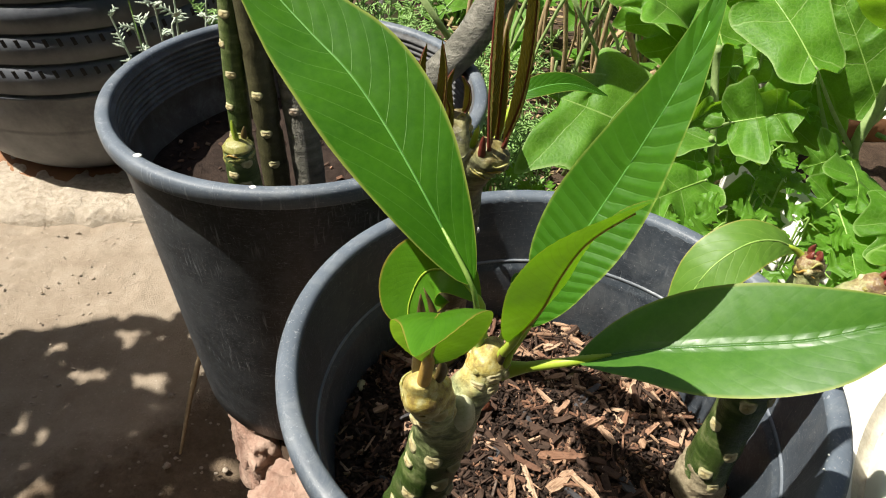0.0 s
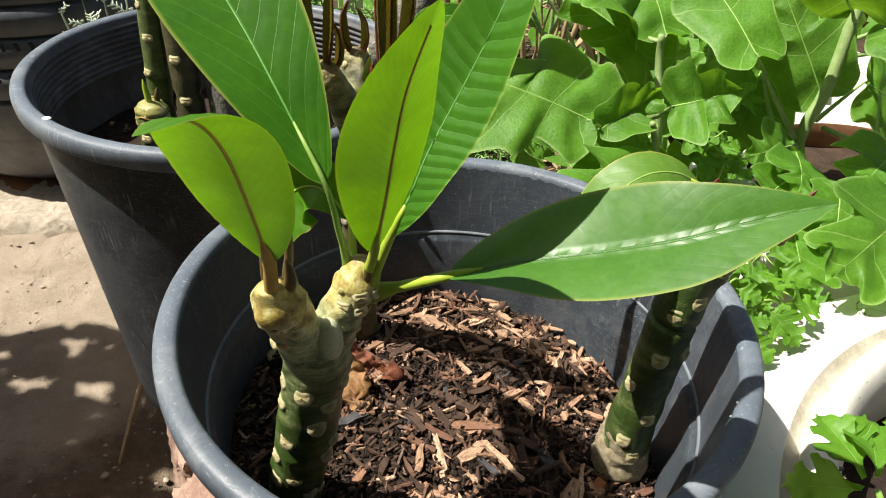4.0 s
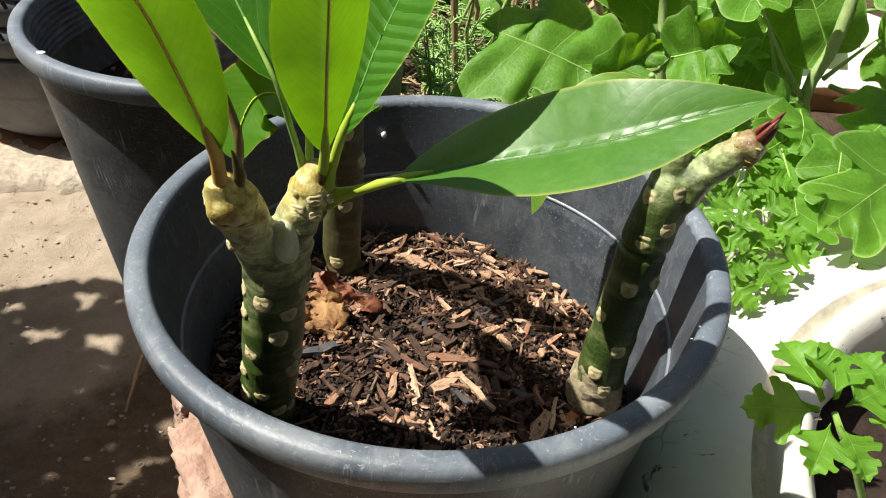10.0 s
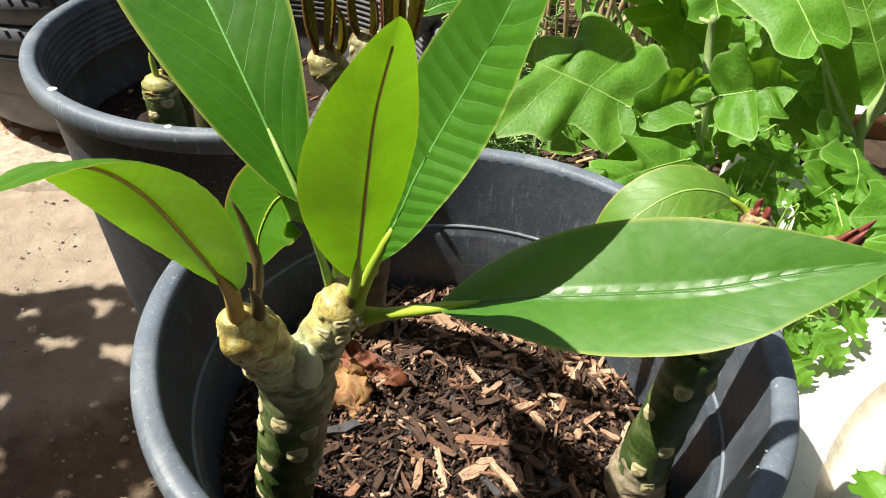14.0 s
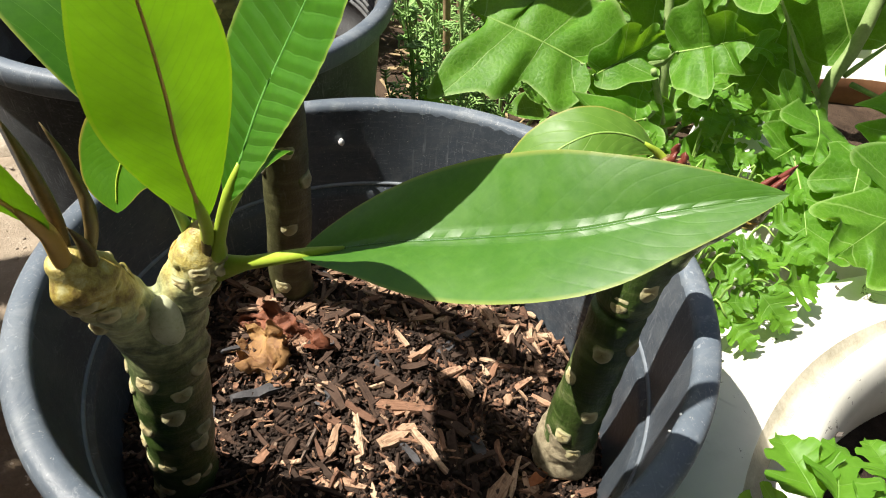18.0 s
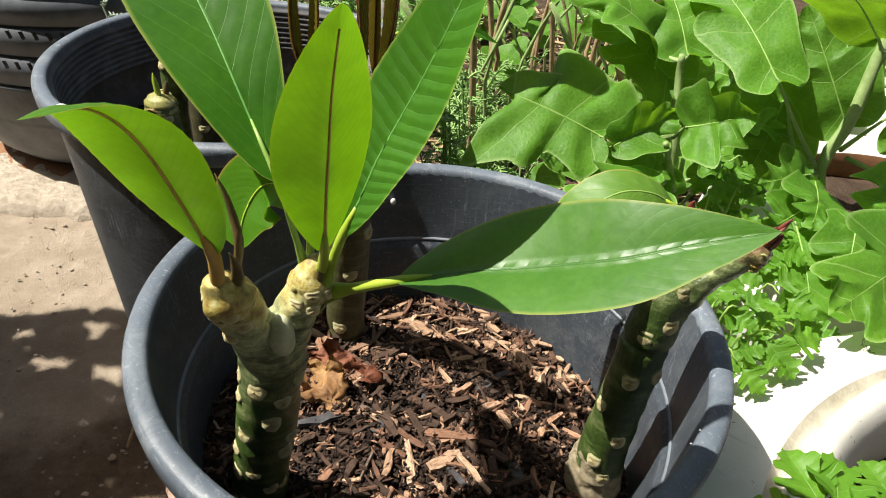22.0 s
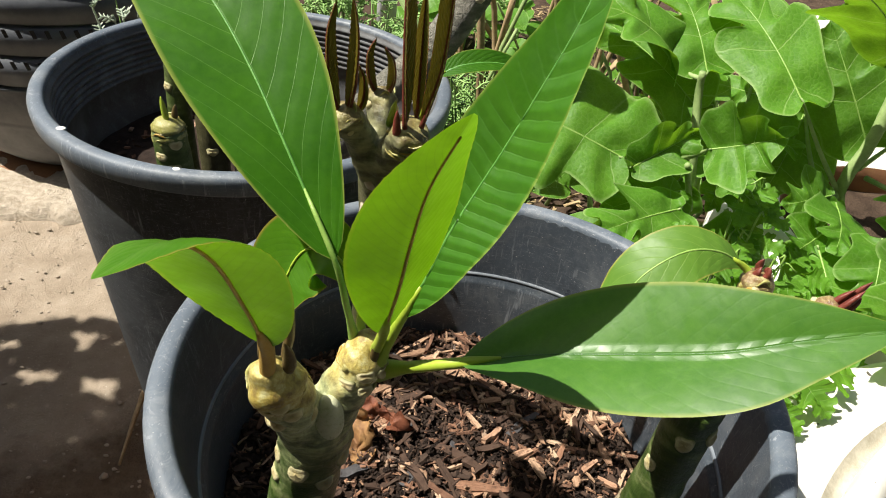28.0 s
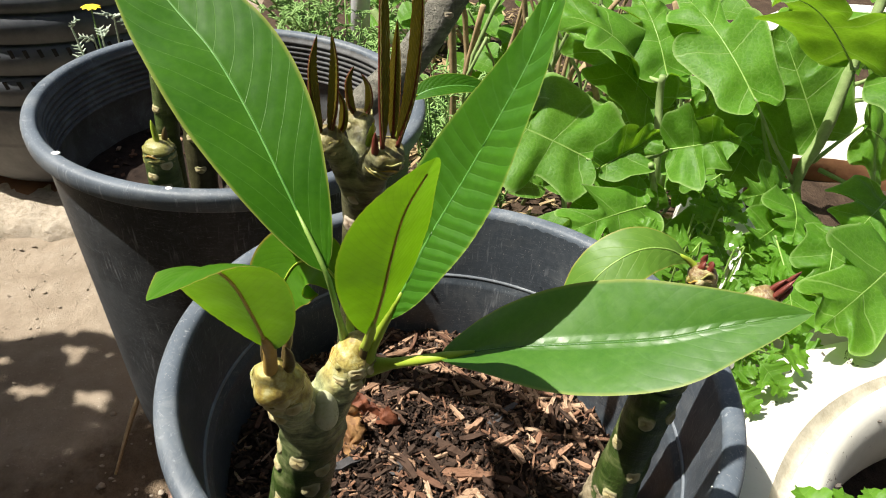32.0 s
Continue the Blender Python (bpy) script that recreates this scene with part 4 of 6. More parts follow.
def fused(parent, tubes, mat, seed, fine=0.0012):
    """A forked stem in one skin. Returns the axis and radii of each limb."""
    m, limbs = Mesh(), []
    for pts, radii in tubes:
        n = 40
        p, rs = spline(pts, n), []
        for i in range(n):
            x = i / (n - 1) * (len(radii) - 1)
            k = min(int(x), len(radii) - 2)
            rs.append(radii[k] + (radii[k + 1] - radii[k]) * (x - k))
        if limbs:
            rs = [r * (1 + 0.035 * math.sin(i * 1.15 + seed) * min(1.0, max(0.0, (i - 16) / 10))) for i, r in enumerate(rs)]
        m.tube(p, rs, 26, bump=swell(seed, 0.21 if limbs else 0.08, 125.0 if limbs else 60.0))
        limbs.append((p, rs))
    ob = part("stem", m, mat, parent)
    skin = ob.modifiers.new("skin", 'REMESH')
    skin.mode, skin.voxel_size, skin.use_smooth_shade = 'VOXEL', fine, True
    soft = ob.modifiers.new("soften", 'SMOOTH')
    soft.factor, soft.iterations = 0.5, 3
    return limbs


def scar_on(parent, axis, radii, z, ang, size=(0.0047, 0.0066), mat=None, label=""):
    """A heart-shaped leaf scar lying on a stem at height z, at an angle round it (270 faces the front)."""
    i = min(range(len(axis)), key=lambda k: abs(axis[k].z - z))
    a = math.radians(ang)
    d = Vector((math.cos(a), math.sin(a), 0))
    c = axis[i] + Vector((0, 0, z - axis[i].z))
    side = Vector((-d.y, d.x, 0))
    r = radii[i] * 1.004
    m = Mesh()
    rings, uvs = [], []
    wav = [1 + 0.12 * noise.noise(Vector((z * 900 + q * 1.7, ang, 0))) for q in range(18)]
    for k, (sc, lift) in enumerate(((0.02, 0.0008), (0.35, 0.0008), (0.62, 0.0009), (0.84, 0.0008), (1.0, 0.0003), (1.25, -0.0013))):
        ring = []
        for q in range(18):
            an = 2 * math.pi * q / 18
            x, y = math.cos(an) * size[0] * sc * wav[q], math.sin(an) * size[1] * sc * wav[q]
            if y > 0:
                y *= 0.45 + 0.30 * abs(x) / size[0]
            al = a + x / r
            ring.append(c + Vector((math.cos(al), math.sin(al), 0)) * (r + lift * (1.5 if y < 0 else 0.5)) + Vector((0, 0, y)))
        rings.append(ring)
        uvs.append([(sc * 0.8, q / 18) for q in range(18)])
    m.grid(rings, uvs, closed=True)
    return part("leaf_scar", m, mat or M_SCAR, parent, label)


def node_cap(parent, c, r, d, mat=M_NODE, seed=1, bare=False):
    """The knobbly growing tip, with stubs of fallen stalks."""
    d = Vector(d).normalized()
    c = Vector(c)
    m = None if bare else Mesh().tube([c + d * (-0.0125 + 0.0014 * i) for i in range(15)], [r * k for k in (0.97, 1.0, 1.09, 1.02, 0.97, 1.08, 1.11, 0.99, 0.95, 1.03, 1.02, 0.88, 0.80, 0.66, 0.40)], 26, bump=lambda q: 0.13 * noise.noise(q * 150 + Vector((seed, 0, 0))) + 0.12 * noise.noise(q * 380))
    if m:
        part("growing_tip", m, mat, parent)
    rng = random.Random(seed)
    side = d.cross(Vector((0.3, 0.2, 0.9))).normalized()
    up = side.cross(d)
    for k in range(6):
        a0 = rng.uniform(0, 6.28)
        at = -0.010 + 0.0028 * k
        pts = [c + d * (at + 0.0016 * math.cos(5 * f) + rng.uniform(-.0006, .0006)) + (side * math.cos(a0 + f) + up * math.sin(a0 + f)) * r * (1.03 if at < 0.001 else 0.92) for f in (-0.75, -0.45, -0.15, 0.15, 0.45, 0.75)]
        part("stalk_scar", Mesh().tube(spline(pts, 14), [0.0002 + 0.0006 * math.sin(math.pi * i / 13) for i in range(14)], 6, bump=swell(seed, 0.35, 300.0)), (M_NODE, M_TIP, M_NODE, M_RIB_RED)[k % 4], parent)
    for k in range(5):
        a = 6.28 * k / 5 + rng.uniform(-.3, .3)
        q = c + (side * math.cos(a) + up * math.sin(a)) * r * 0.86 - d * rng.uniform(0.0, 0.006)
        part("stalk_stub", Mesh().ball(tuple(q), (0.0026, 0.0026, 0.0024), 10, 6, 0.5, 260), M_SCAR if k % 2 else M_NODE, parent)


def frangi_leaf(parent, mid, stem0, half, up0, up1, mat, rib, fold=0.12, ripple=0.0, waves=16, profile=lance, pet_r=0.0030, pet_mat=None, label="", droop=0.0, m=6, wave_edge=0.0, lift=0.0003, rib_r=0.0003):
    """One leaf: blade with midrib and stalk under it."""
    mesh, pts, rows = sheet(mid, half, up0, up1, profile, fold, ripple, waves, n=48 if ripple < 0.0003 else 190, m=m, droop=droop, wave_edge=wave_edge, edge_n=2.0)
    lf = part("leaf", mesh, mat, parent, label)
    u = Vector(up0).normalized()
    rb = spline(mid, 48)[:-3]
    ue = Vector(up1 or up0).normalized()
    part("midrib", Mesh().tube([p - u.lerp(ue, i / 47) * lift for i, p in enumerate(rb)], [rib_r + 0.0004 * (1 - i / 45) for i in range(45)], 6), rib, lf)
    sp = spline([stem0, *[tuple(Vector(stem0).lerp(pts[0], f)) for f in (0.5,)], tuple(pts[0]), tuple(spline(mid, 48)[5])], 9)
    part("petiole", Mesh().tube(sp, [pet_r * 1.9, pet_r * 1.35] + [pet_r - 0.0008 * i / 8 for i in range(2, 7)] + [pet_r * 0.55, pet_r * 0.28], 10), pet_mat or rib, lf)
    return lf


def bud_spike(parent, base, tip, r, mat, bend=(0, 0, 0), label=""):
    b, t = Vector(base), Vector(tip)
    p = spline([b, b.lerp(t, 0.35) + Vector(bend), b.lerp(t, 0.75) + Vector(bend) * 0.7, t], 10)
    part("leaf_bud", Mesh().tube(p, [r * 0.7, r, r * 1.05, r, r * 0.95, r * 0.85, r * 0.7, r * 0.5, r * 0.3, r * 0.08], 8, flat=0.6), mat, parent, label)


# front stem with two tips and five open leaves
s1 = thing("frangipani_cutting", (-0.015, 0.243, 0.57), "forked green frangipani cutting with broad glossy leaves in bark mulch", "plant", "frangipani cuttings")
limbs = fused(s1, [([(-0.016, 0.246, 0.556), (-0.011, 0.240, 0.60), (0.000, 0.228, 0.66), (0.009, 0.219, 0.715), (0.013, 0.214, 0.742), (0.0145, 0.213, 0.754)], [0.0176, 0.0166, 0.0156, 0.0152, 0.0132, 0.0070]),
                   ([(0.010, 0.219, 0.720), (0.0055, 0.208, 0.752), (0.0015, 0.2005, 0.772), (0.0003, 0.1975, 0.779), (-0.0010, 0.1935, 0.790)], [0.0135, 0.0108, 0.0102, 0.0106, 0.0046]),
                   ([(0.012, 0.218, 0.722), (0.020, 0.2178, 0.748), (0.0275, 0.2205, 0.764), (0.0300, 0.2218, 0.771), (0.0335, 0.2235, 0.782)], [0.0132, 0.0102, 0.0094, 0.0100, 0.0044])], M_STEM_FRONT, 3.0)
ax, rad = limbs[0]
node_cap(s1, (0.0004, 0.1985, 0.777), 0.0102, (-0.25, -0.35, 0.9), seed=3, bare=True)
node_cap(s1, (0.0295, 0.2215, 0.769), 0.0094, (0.4, 0.1, 0.9), seed=5, bare=True)
for z, u in ((0.690, 0.2), (0.672, -0.62), (0.655, 0.76), (0.635, -0.15), (0.628, -0.8), (0.616, 0.45), (0.603, -0.28), (0.592, -0.7), (0.717, -0.97), (0.716, -0.35), (0.72, 0.9), (0.585, 0.6)):
    scar_on(s1, ax, rad, z, 270 + math.degrees(math.asin(u)) + 5)
for z, ang in ((0.757, 250), (0.766, 300), (0.752, 210), (0.771, 255), (0.770, 215), (0.760, 330), (0.774, 285)):
    scar_on(s1, *limbs[1], z, ang, (0.0040, 0.0036))
for z, ang in ((0.762, 305), (0.765, 250), (0.761, 20), (0.770, 285), (0.769, 335)):
    scar_on(s1, *limbs[2], z, ang, (0.0036, 0.0034))
for z, ang in ((0.650, 215), (0.700, 205), (0.612, 330), (0.668, 335), (0.580, 255), (0.706, 305)):
    scar_on(s1, ax, rad, z, ang, (0.0042, 0.0048), M_CUT if z < 0.6 else None)
# the oval wound in the fork
part("fork_scar", Mesh().ball((0.0182, 0.2084, 0.7480), (0.0066, 0.0066, 0.0118), 26, 18, 0.05, 90), mottled("pale_fork_wound", (0.40, 0.42, 0.25), (0.56, 0.57, 0.39), 110.0, 0.32, bump=0.3), s1, "pale oval scar in the fork")

frangi_leaf(s1, [(0.0671, 0.2121, 0.7825), (0.0959, 0.2109, 0.7921), (0.1229, 0.2045, 0.8027), (0.1507, 0.1939, 0.8180), (0.1734, 0.1910, 0.8291), (0.2006, 0.1889, 0.8396)], (0.036, 0.2215, 0.7645), 0.0262, (-0.429, -0.037, 0.733), (-0.392, -0.554, 0.710),
            M_LEAF_FLAT, M_RIB_DARK, 0.375, 0.00012, 15, blade(0.876, 0.86), 0.0027, M_PETIOLE, "broad dark green leaf held out flat", droop=0.10)
frangi_leaf(s1, [(0.0378, 0.2121, 0.7932), (0.0433, 0.1924, 0.8319), (0.0464, 0.1844, 0.8565), (0.0504, 0.1723, 0.8830), (0.0581, 0.1487, 0.9154)], (0.033, 0.2225, 0.769), 0.0188, (-0.437, 0.601, 0.624), (-0.427, 0.553, 0.718),
            M_LEAF_YOUNG, M_RIB_RED, 0.31, 0.0002, 22, blade(0.944, 0.74), 0.0026, M_PETIOLE, "young yellow-green leaf with a reddish midrib", lift=0.0004)
frangi_leaf(s1, [(0.0192, 0.2180, 0.8205), (-0.0012, 0.2400, 0.8500), (-0.0178, 0.2600, 0.8695), (-0.0345, 0.2780, 0.8852), (-0.0527, 0.2930, 0.8970), (-0.0730, 0.3090, 0.9120), (-0.1010, 0.3330, 0.9380)], (0.027, 0.226, 0.770), 0.0285, (0.27, -0.59, 0.60), (0.10, -0.55, 0.80),
            M_LEAF, M_RIB_GREEN, 0.12, 0.00015, 15, blade(0.86, 0.80), 0.0017, M_RIB, "long dark green leaf with pale veins", lift=0.0002)
frangi_leaf(s1, [(0.0440, 0.2165, 0.7985), (0.0519, 0.2170, 0.8190), (0.0576, 0.2212, 0.8342), (0.0646, 0.2250, 0.8488), (0.0726, 0.2286, 0.8655), (0.0804, 0.2314, 0.8842), (0.0906, 0.2366, 0.9088), (0.1020, 0.2480, 0.9425)], (0.035, 0.220, 0.769), 0.0196, (-0.494, -0.707, 0.497), (-0.491, -0.658, 0.547),
            M_LEAF_FRESH, M_RIB_GREEN, 0.23, 0.00024, 22, blade(0.95, 0.80), 0.0026, M_PETIOLE, "long ribbed fresh green leaf", lift=0.0002, m=8)
frangi_leaf(s1, [(0.0015, 0.1886, 0.8053), (0.0036, 0.1660, 0.8420), (0.0046, 0.1440, 0.8760), (0.0026, 0.1270, 0.8930), (-0.0022, 0.1095, 0.8975)], (-0.001, 0.196, 0.778), 0.0160, (0.16, 0.62, 0.62), (-0.30, -0.02, 1.0),
            M_LEAF_YOUNG, M_RIB_RED, 0.24, 0.0002, 22, blade(0.839, 0.798), 0.0032, M_RIB_RED, "young leaf curling over at its tip", lift=0.0004, droop=0.28)
frangi_leaf(s1, [(0.026, 0.240, 0.790), (0.012, 0.253, 0.797), (-0.001, 0.257, 0.793), (-0.008, 0.250, 0.780), (-0.008, 0.242, 0.768)], (0.028, 0.226, 0.772), 0.0185, (0.25, -0.72, 0.62), (-0.25, -0.60, 0.75),
            M_LEAF_YOUNG, M_PETIOLE, 0.15, 0.0, 14, obovate, 0.0022, M_PETIOLE, "small rounded leaf curled downwards", lift=-0.0004)
frangi_leaf(s1, [(0.040, 0.236, 0.784), (0.046, 0.247, 0.792), (0.050, 0.256, 0.793), (0.053, 0.262, 0.787)], (0.033, 0.226, 0.772), 0.008, (-0.3, 0.2, 0.9), (0.2, 0.5, 0.7),
            M_LEAF, M_PETIOLE, 0.1, 0.0, 14, obovate, 0.0018, M_PETIOLE, "small dark leaf behind the tip")
bud_spike(s1, (-0.003, 0.199, 0.784), (-0.002, 0.192, 0.840), 0.0029, M_BUDGREEN, (0.001, 0.002, 0))
bud_spike(s1, (0.003, 0.203, 0.784), (-0.001, 0.206, 0.830), 0.0030, M_BUDGREEN, (0.004, 0.001, 0))
bud_spike(s1, (0.004, 0.197, 0.782), (0.007, 0.190, 0.806), 0.0027, M_BUDGREEN, (0.002, 0.001, 0))
bud_spike(s1, (0.034, 0.217, 0.772), (0.037, 0.214, 0.796), 0.0017, M_BUDGREEN, (0.0, 0.0, 0))

# back stem with three bud clusters
s2 = thing("frangipani_cutting", (0.012, 0.392, 0.57), "brown-green frangipani cutting with upright bronze leaf buds", "plant", "frangipani cuttings")
TIPS = (((0.001, 0.352, 0.809), 0.0085, 4), ((0.036, 0.345, 0.806), 0.0100, 6), ((0.016, 0.385, 0.806), 0.0080, 8))
limbs = fused(s2, [([(0.012, 0.394, 0.556), (0.013, 0.391, 0.60), (0.018, 0.384, 0.68), (0.020, 0.374, 0.75), (0.019, 0.366, 0.782), (0.019, 0.364, 0.790)], [0.0170, 0.0146, 0.0140, 0.0140, 0.0142, 0.0070])]
              + [([(0.019, 0.368, 0.765), tuple(Vector((0.019, 0.364, 0.778)).lerp(Vector(q), 0.55)), tuple(Vector((0.019, 0.364, 0.778)).lerp(Vector(q), 0.85)), q, tuple(Vector(q) + (Vector(q) - Vector((0.019, 0.364, 0.775))) * 0.16)], [0.0120, r * 0.98, r * 1.0, r * 1.12, r * 0.7]) for q, r, sd in TIPS], M_STEM_BACK, 11.0)
ax, rad = limbs[0]
for z, u in ((0.717, 0.25), (0.655, 0.2), (0.60, -0.2), (0.69, 0.95), (0.755, 0.35), (0.745, -0.6), (0.70, -0.9), (0.77, -0.3)):
    scar_on(s2, ax, rad, z, 270 + math.degrees(math.asin(u)) + 2, (0.0055, 0.0066), M_CUT if u < -0.5 or z > 0.75 else None)
for tip, r, sd in TIPS:
    node_cap(s2, tip, r * 1.02, Vector(tip) - Vector((0.019, 0.366, 0.77)), seed=sd, bare=True)
M_RED_LEAF = leaf_material("rolled_bronze_leaf", (0.060, 0.075, 0.014), (0.14, 0.130, 0.028), (0.34, 0.27, 0.08), (0.28, 0.22, 0.02), 30, 0.15, 0.34, 0.26, width=0.2, edge=(0.36, 0.06, 0.03), relief=0.9)
for b, t, w, up, bend in (((-0.002, 0.350, 0.812), (-0.003, 0.352, 0.869), 0.0045, (0.7, -0.7, 0.1), (-0.003, 0, 0)), ((0.003, 0.350, 0.812), (0.005, 0.349, 0.872), 0.0042, (-0.7, -0.7, 0.1), (0.002, 0, 0)),
                          ((0.007, 0.356, 0.810), (0.007, 0.354, 0.838), 0.0035, (0, -1, 0.1), (0.002, 0, 0)), ((0.014, 0.383, 0.808), (0.013, 0.380, 0.842), 0.0036, (0.6, -0.7, 0.1), (-0.003, 0, 0)),
                          ((0.019, 0.384, 0.808), (0.017, 0.380, 0.838), 0.0034, (-0.6, -0.7, 0.1), (0.003, 0, 0)), ((0.033, 0.340, 0.812), (0.031, 0.338, 0.925), 0.0044, (0.75, -0.6, 0.1), (-0.001, 0, 0)),
                          ((0.041, 0.343, 0.812), (0.043, 0.342, 0.930), 0.0056, (-0.55, -0.8, 0.1), (0.005, 0, 0)), ((0.038, 0.350, 0.812), (0.038, 0.352, 0.88), 0.0045, (0, -1, 0.1), (0.0, 0, 0))):
    b, t = Vector(b), Vector(t)
    mesh, pts, _ = sheet([b, b.lerp(t, 0.3) + Vector(bend) * 1.5, b.lerp(t, 0.7) + Vector(bend) * 1.6, t], w * 0.78, up, None, lance, 1.25, 0.0005, 22, n=40, m=6)
    lf = part("young_leaf", mesh, M_RED_LEAF, s2, "upright bronze young leaf with red edges")
    part("midrib", Mesh().tube(pts[:-2], [0.0015 - 0.0011 * i / 37 for i in range(38)], 6), M_BUD, lf)
bud_spike(s2, (0.029, 0.340, 0.806), (0.029, 0.337, 0.823), 0.0022, M_BUD)
bud_spike(s2, (0.024, 0.352, 0.806), (0.027, 0.350, 0.822), 0.0020, M_PETIOLE)
frangi_leaf(s2, [(0.046, 0.362, 0.832), (0.060, 0.366, 0.838), (0.080, 0.372, 0.838), (0.104, 0.378, 0.828)], (0.036, 0.350, 0.806), 0.0075, (-0.1, -0.5, 0.85), (0.3, -0.4, 0.85), M_LEAF, M_RIB_GREEN, 0.3, 0.0, 14, lance, 0.0018, M_PETIOLE, "narrow arching green leaf")

M_CORK = mottled("pale_cork", (0.13, 0.10, 0.055), (0.40, 0.34, 0.22), 220.0, 0.8, bump=0.9, dist=0.002, c3=(0.55, 0.49, 0.36))


def base_callus(parent, c, r, seed):
    """The tan corky foot of a rooted cutting."""
    m = Mesh().tube([(c[0], c[1], c[2] + 0.0016 * i) for i in range(22)], [r * (1.17 - 0.009 * i + 0.012 * math.sin(i * 2.3 + seed)) for i in range(22)], 30, bump=lambda q: 0.08 * noise.noise(q * 160 + Vector((seed, 0, 0))) + 0.05 * noise.noise(q * 420) - 0.30 * max(0.0, (q.z - c[2]) / 0.035 - 0.55 + 0.55 * noise.noise(q * 70)))
    part("corky_base", m, M_CORK, parent, "pale corky rooting base")


# right stem with red buds and one arching leaf
s3 = thing("frangipani_cutting", (0.200, 0.285, 0.57), "dark green frangipani cutting with red tip buds and pale leaf scars", "plant", "frangipani cuttings")
limbs = fused(s3, [([(0.198, 0.288, 0.550), (0.199, 0.287, 0.585), (0.201, 0.285, 0.64), (0.204, 0.285, 0.70), (0.208, 0.286, 0.735), (0.210, 0.286, 0.748)], [0.0172, 0.0162, 0.0142, 0.0140, 0.0132, 0.0075]),
                   ([(0.206, 0.286, 0.718), (0.222, 0.284, 0.748), (0.2365, 0.2815, 0.765), (0.2410, 0.2807, 0.770), (0.2450, 0.280, 0.7745)], [0.0122, 0.0094, 0.0084, 0.0090, 0.0062]),
                   ([(0.206, 0.286, 0.718), (0.2085, 0.290, 0.750), (0.210, 0.294, 0.768), (0.2102, 0.2945, 0.774), (0.2104, 0.295, 0.779)], [0.0120, 0.0086, 0.0072, 0.0080, 0.0055])], M_STEM_RIGHT, 17.0)
ax, rad = limbs[0]
base_callus(s3, (0.199, 0.287, 0.568), 0.0165, 2.0)
node_cap(s3, (0.240, 0.281, 0.769), 0.0086, (0.6, -0.1, 0.75), seed=9, bare=True)
node_cap(s3, (0.210, 0.294, 0.773), 0.0074, (0.0, 0.1, 1.0), seed=10, bare=True)
for z, u in ((0.712, -0.30), (0.722, 0.45), (0.678, -0.15), (0.682, 0.85), (0.628, 0.30), (0.605, -0.35), (0.592, 0.25), (0.742, 0.55), (0.738, -0.75), (0.65, -0.85)):
    scar_on(s3, ax, rad, z, 270 + math.degrees(math.asin(u)) - 12)
for q, d, l, sd in (((0.2425, 0.2805, 0.7715), (0.42, -0.08, 0.90), 0.021, 1), ((0.2102, 0.2945, 0.777), (0.05, 0.0, 1.0), 0.009, 2)):
    rng, q, d = random.Random(sd), Vector(q), Vector(d).normalized()
    for k in range(4):
        a = 6.28 * k / 4 + sd
        o = Vector((math.cos(a), math.sin(a), 0)) * 0.0026
        bud_spike(s3, q + o, q + d * l * (1.0, 0.72, 0.86, 0.6)[k] + o * 0.9, 0.0030 if sd == 1 else 0.0022, M_BUD, o * 0.3, "dark red pointed bud")
frangi_leaf(s3, [(0.203, 0.298, 0.779), (0.188, 0.296, 0.788), (0.169, 0.291, 0.789), (0.150, 0.284, 0.776), (0.139, 0.276, 0.753), (0.135, 0.270, 0.728)], (0.209, 0.296, 0.774), 0.0160, (0.25, -0.45, 0.85), (-0.85, -0.35, 0.25),
            M_LEAF_PALE, M_RIB, -0.12, 0.0002, 12, obovate, 0.0024, M_PETIOLE, "pale green leaf arching downwards")

# curled dead leaves
def crumpled(mid, half, up0, up1, seed, amp=0.0045, profile=obovate):
    mesh = sheet(mid, half, up0, up1, profile, 0.5, 0.0, 6, n=44, m=12, wave_edge=0.5, edge_n=3.4, seed=seed)[0]
    out = []
    for p in mesh.v:
        q = Vector(p)
        d = noise.noise_vector(q * 95 + Vector((seed, 0, 0))) * amp + noise.noise_vector(q * 260 + Vector((0, seed, 0))) * amp * 0.45
        out.append(tuple(q + d + Vector((0, 0, abs(d.x) * 0.4))))
    mesh.v = out
    return mesh


M_RUST = mottled("rust_leaf", (0.10, 0.030, 0.016), (0.24, 0.085, 0.04), 120.0, 0.6, bump=0.7, dist=0.003)
dl = thing("dead_leaf", (0.014, 0.322, 0.58), "dry curled tan dead leaf lying on the mulch", "dead leaf")
part("blade", crumpled([(-0.004, 0.338, 0.588), (0.006, 0.328, 0.594), (0.014, 0.320, 0.593), (0.027, 0.308, 0.586)], 0.0165, (0.1, -0.6, 0.75), (-0.3, -0.3, 0.85), 3), M_DEADLEAF, dl)
dl2 = thing("dead_leaf", (0.030, 0.345, 0.58), "rust-brown crumpled dead leaf on the mulch", "dead leaf")
part("blade", crumpled([(-0.006, 0.352, 0.588), (0.010, 0.346, 0.597), (0.028, 0.340, 0.592), (0.050, 0.333, 0.594)], 0.0115, (0.2, -0.7, 0.6), (-0.3, -0.4, 0.8), 8, 0.005, lance), M_RUST, dl2)
part("blade", crumpled([(-0.010, 0.345, 0.586), (-0.002, 0.341, 0.594), (0.006, 0.339, 0.588)], 0.006, (0.0, -0.8, 0.5), None, 12, 0.004), M_RUST, dl2)

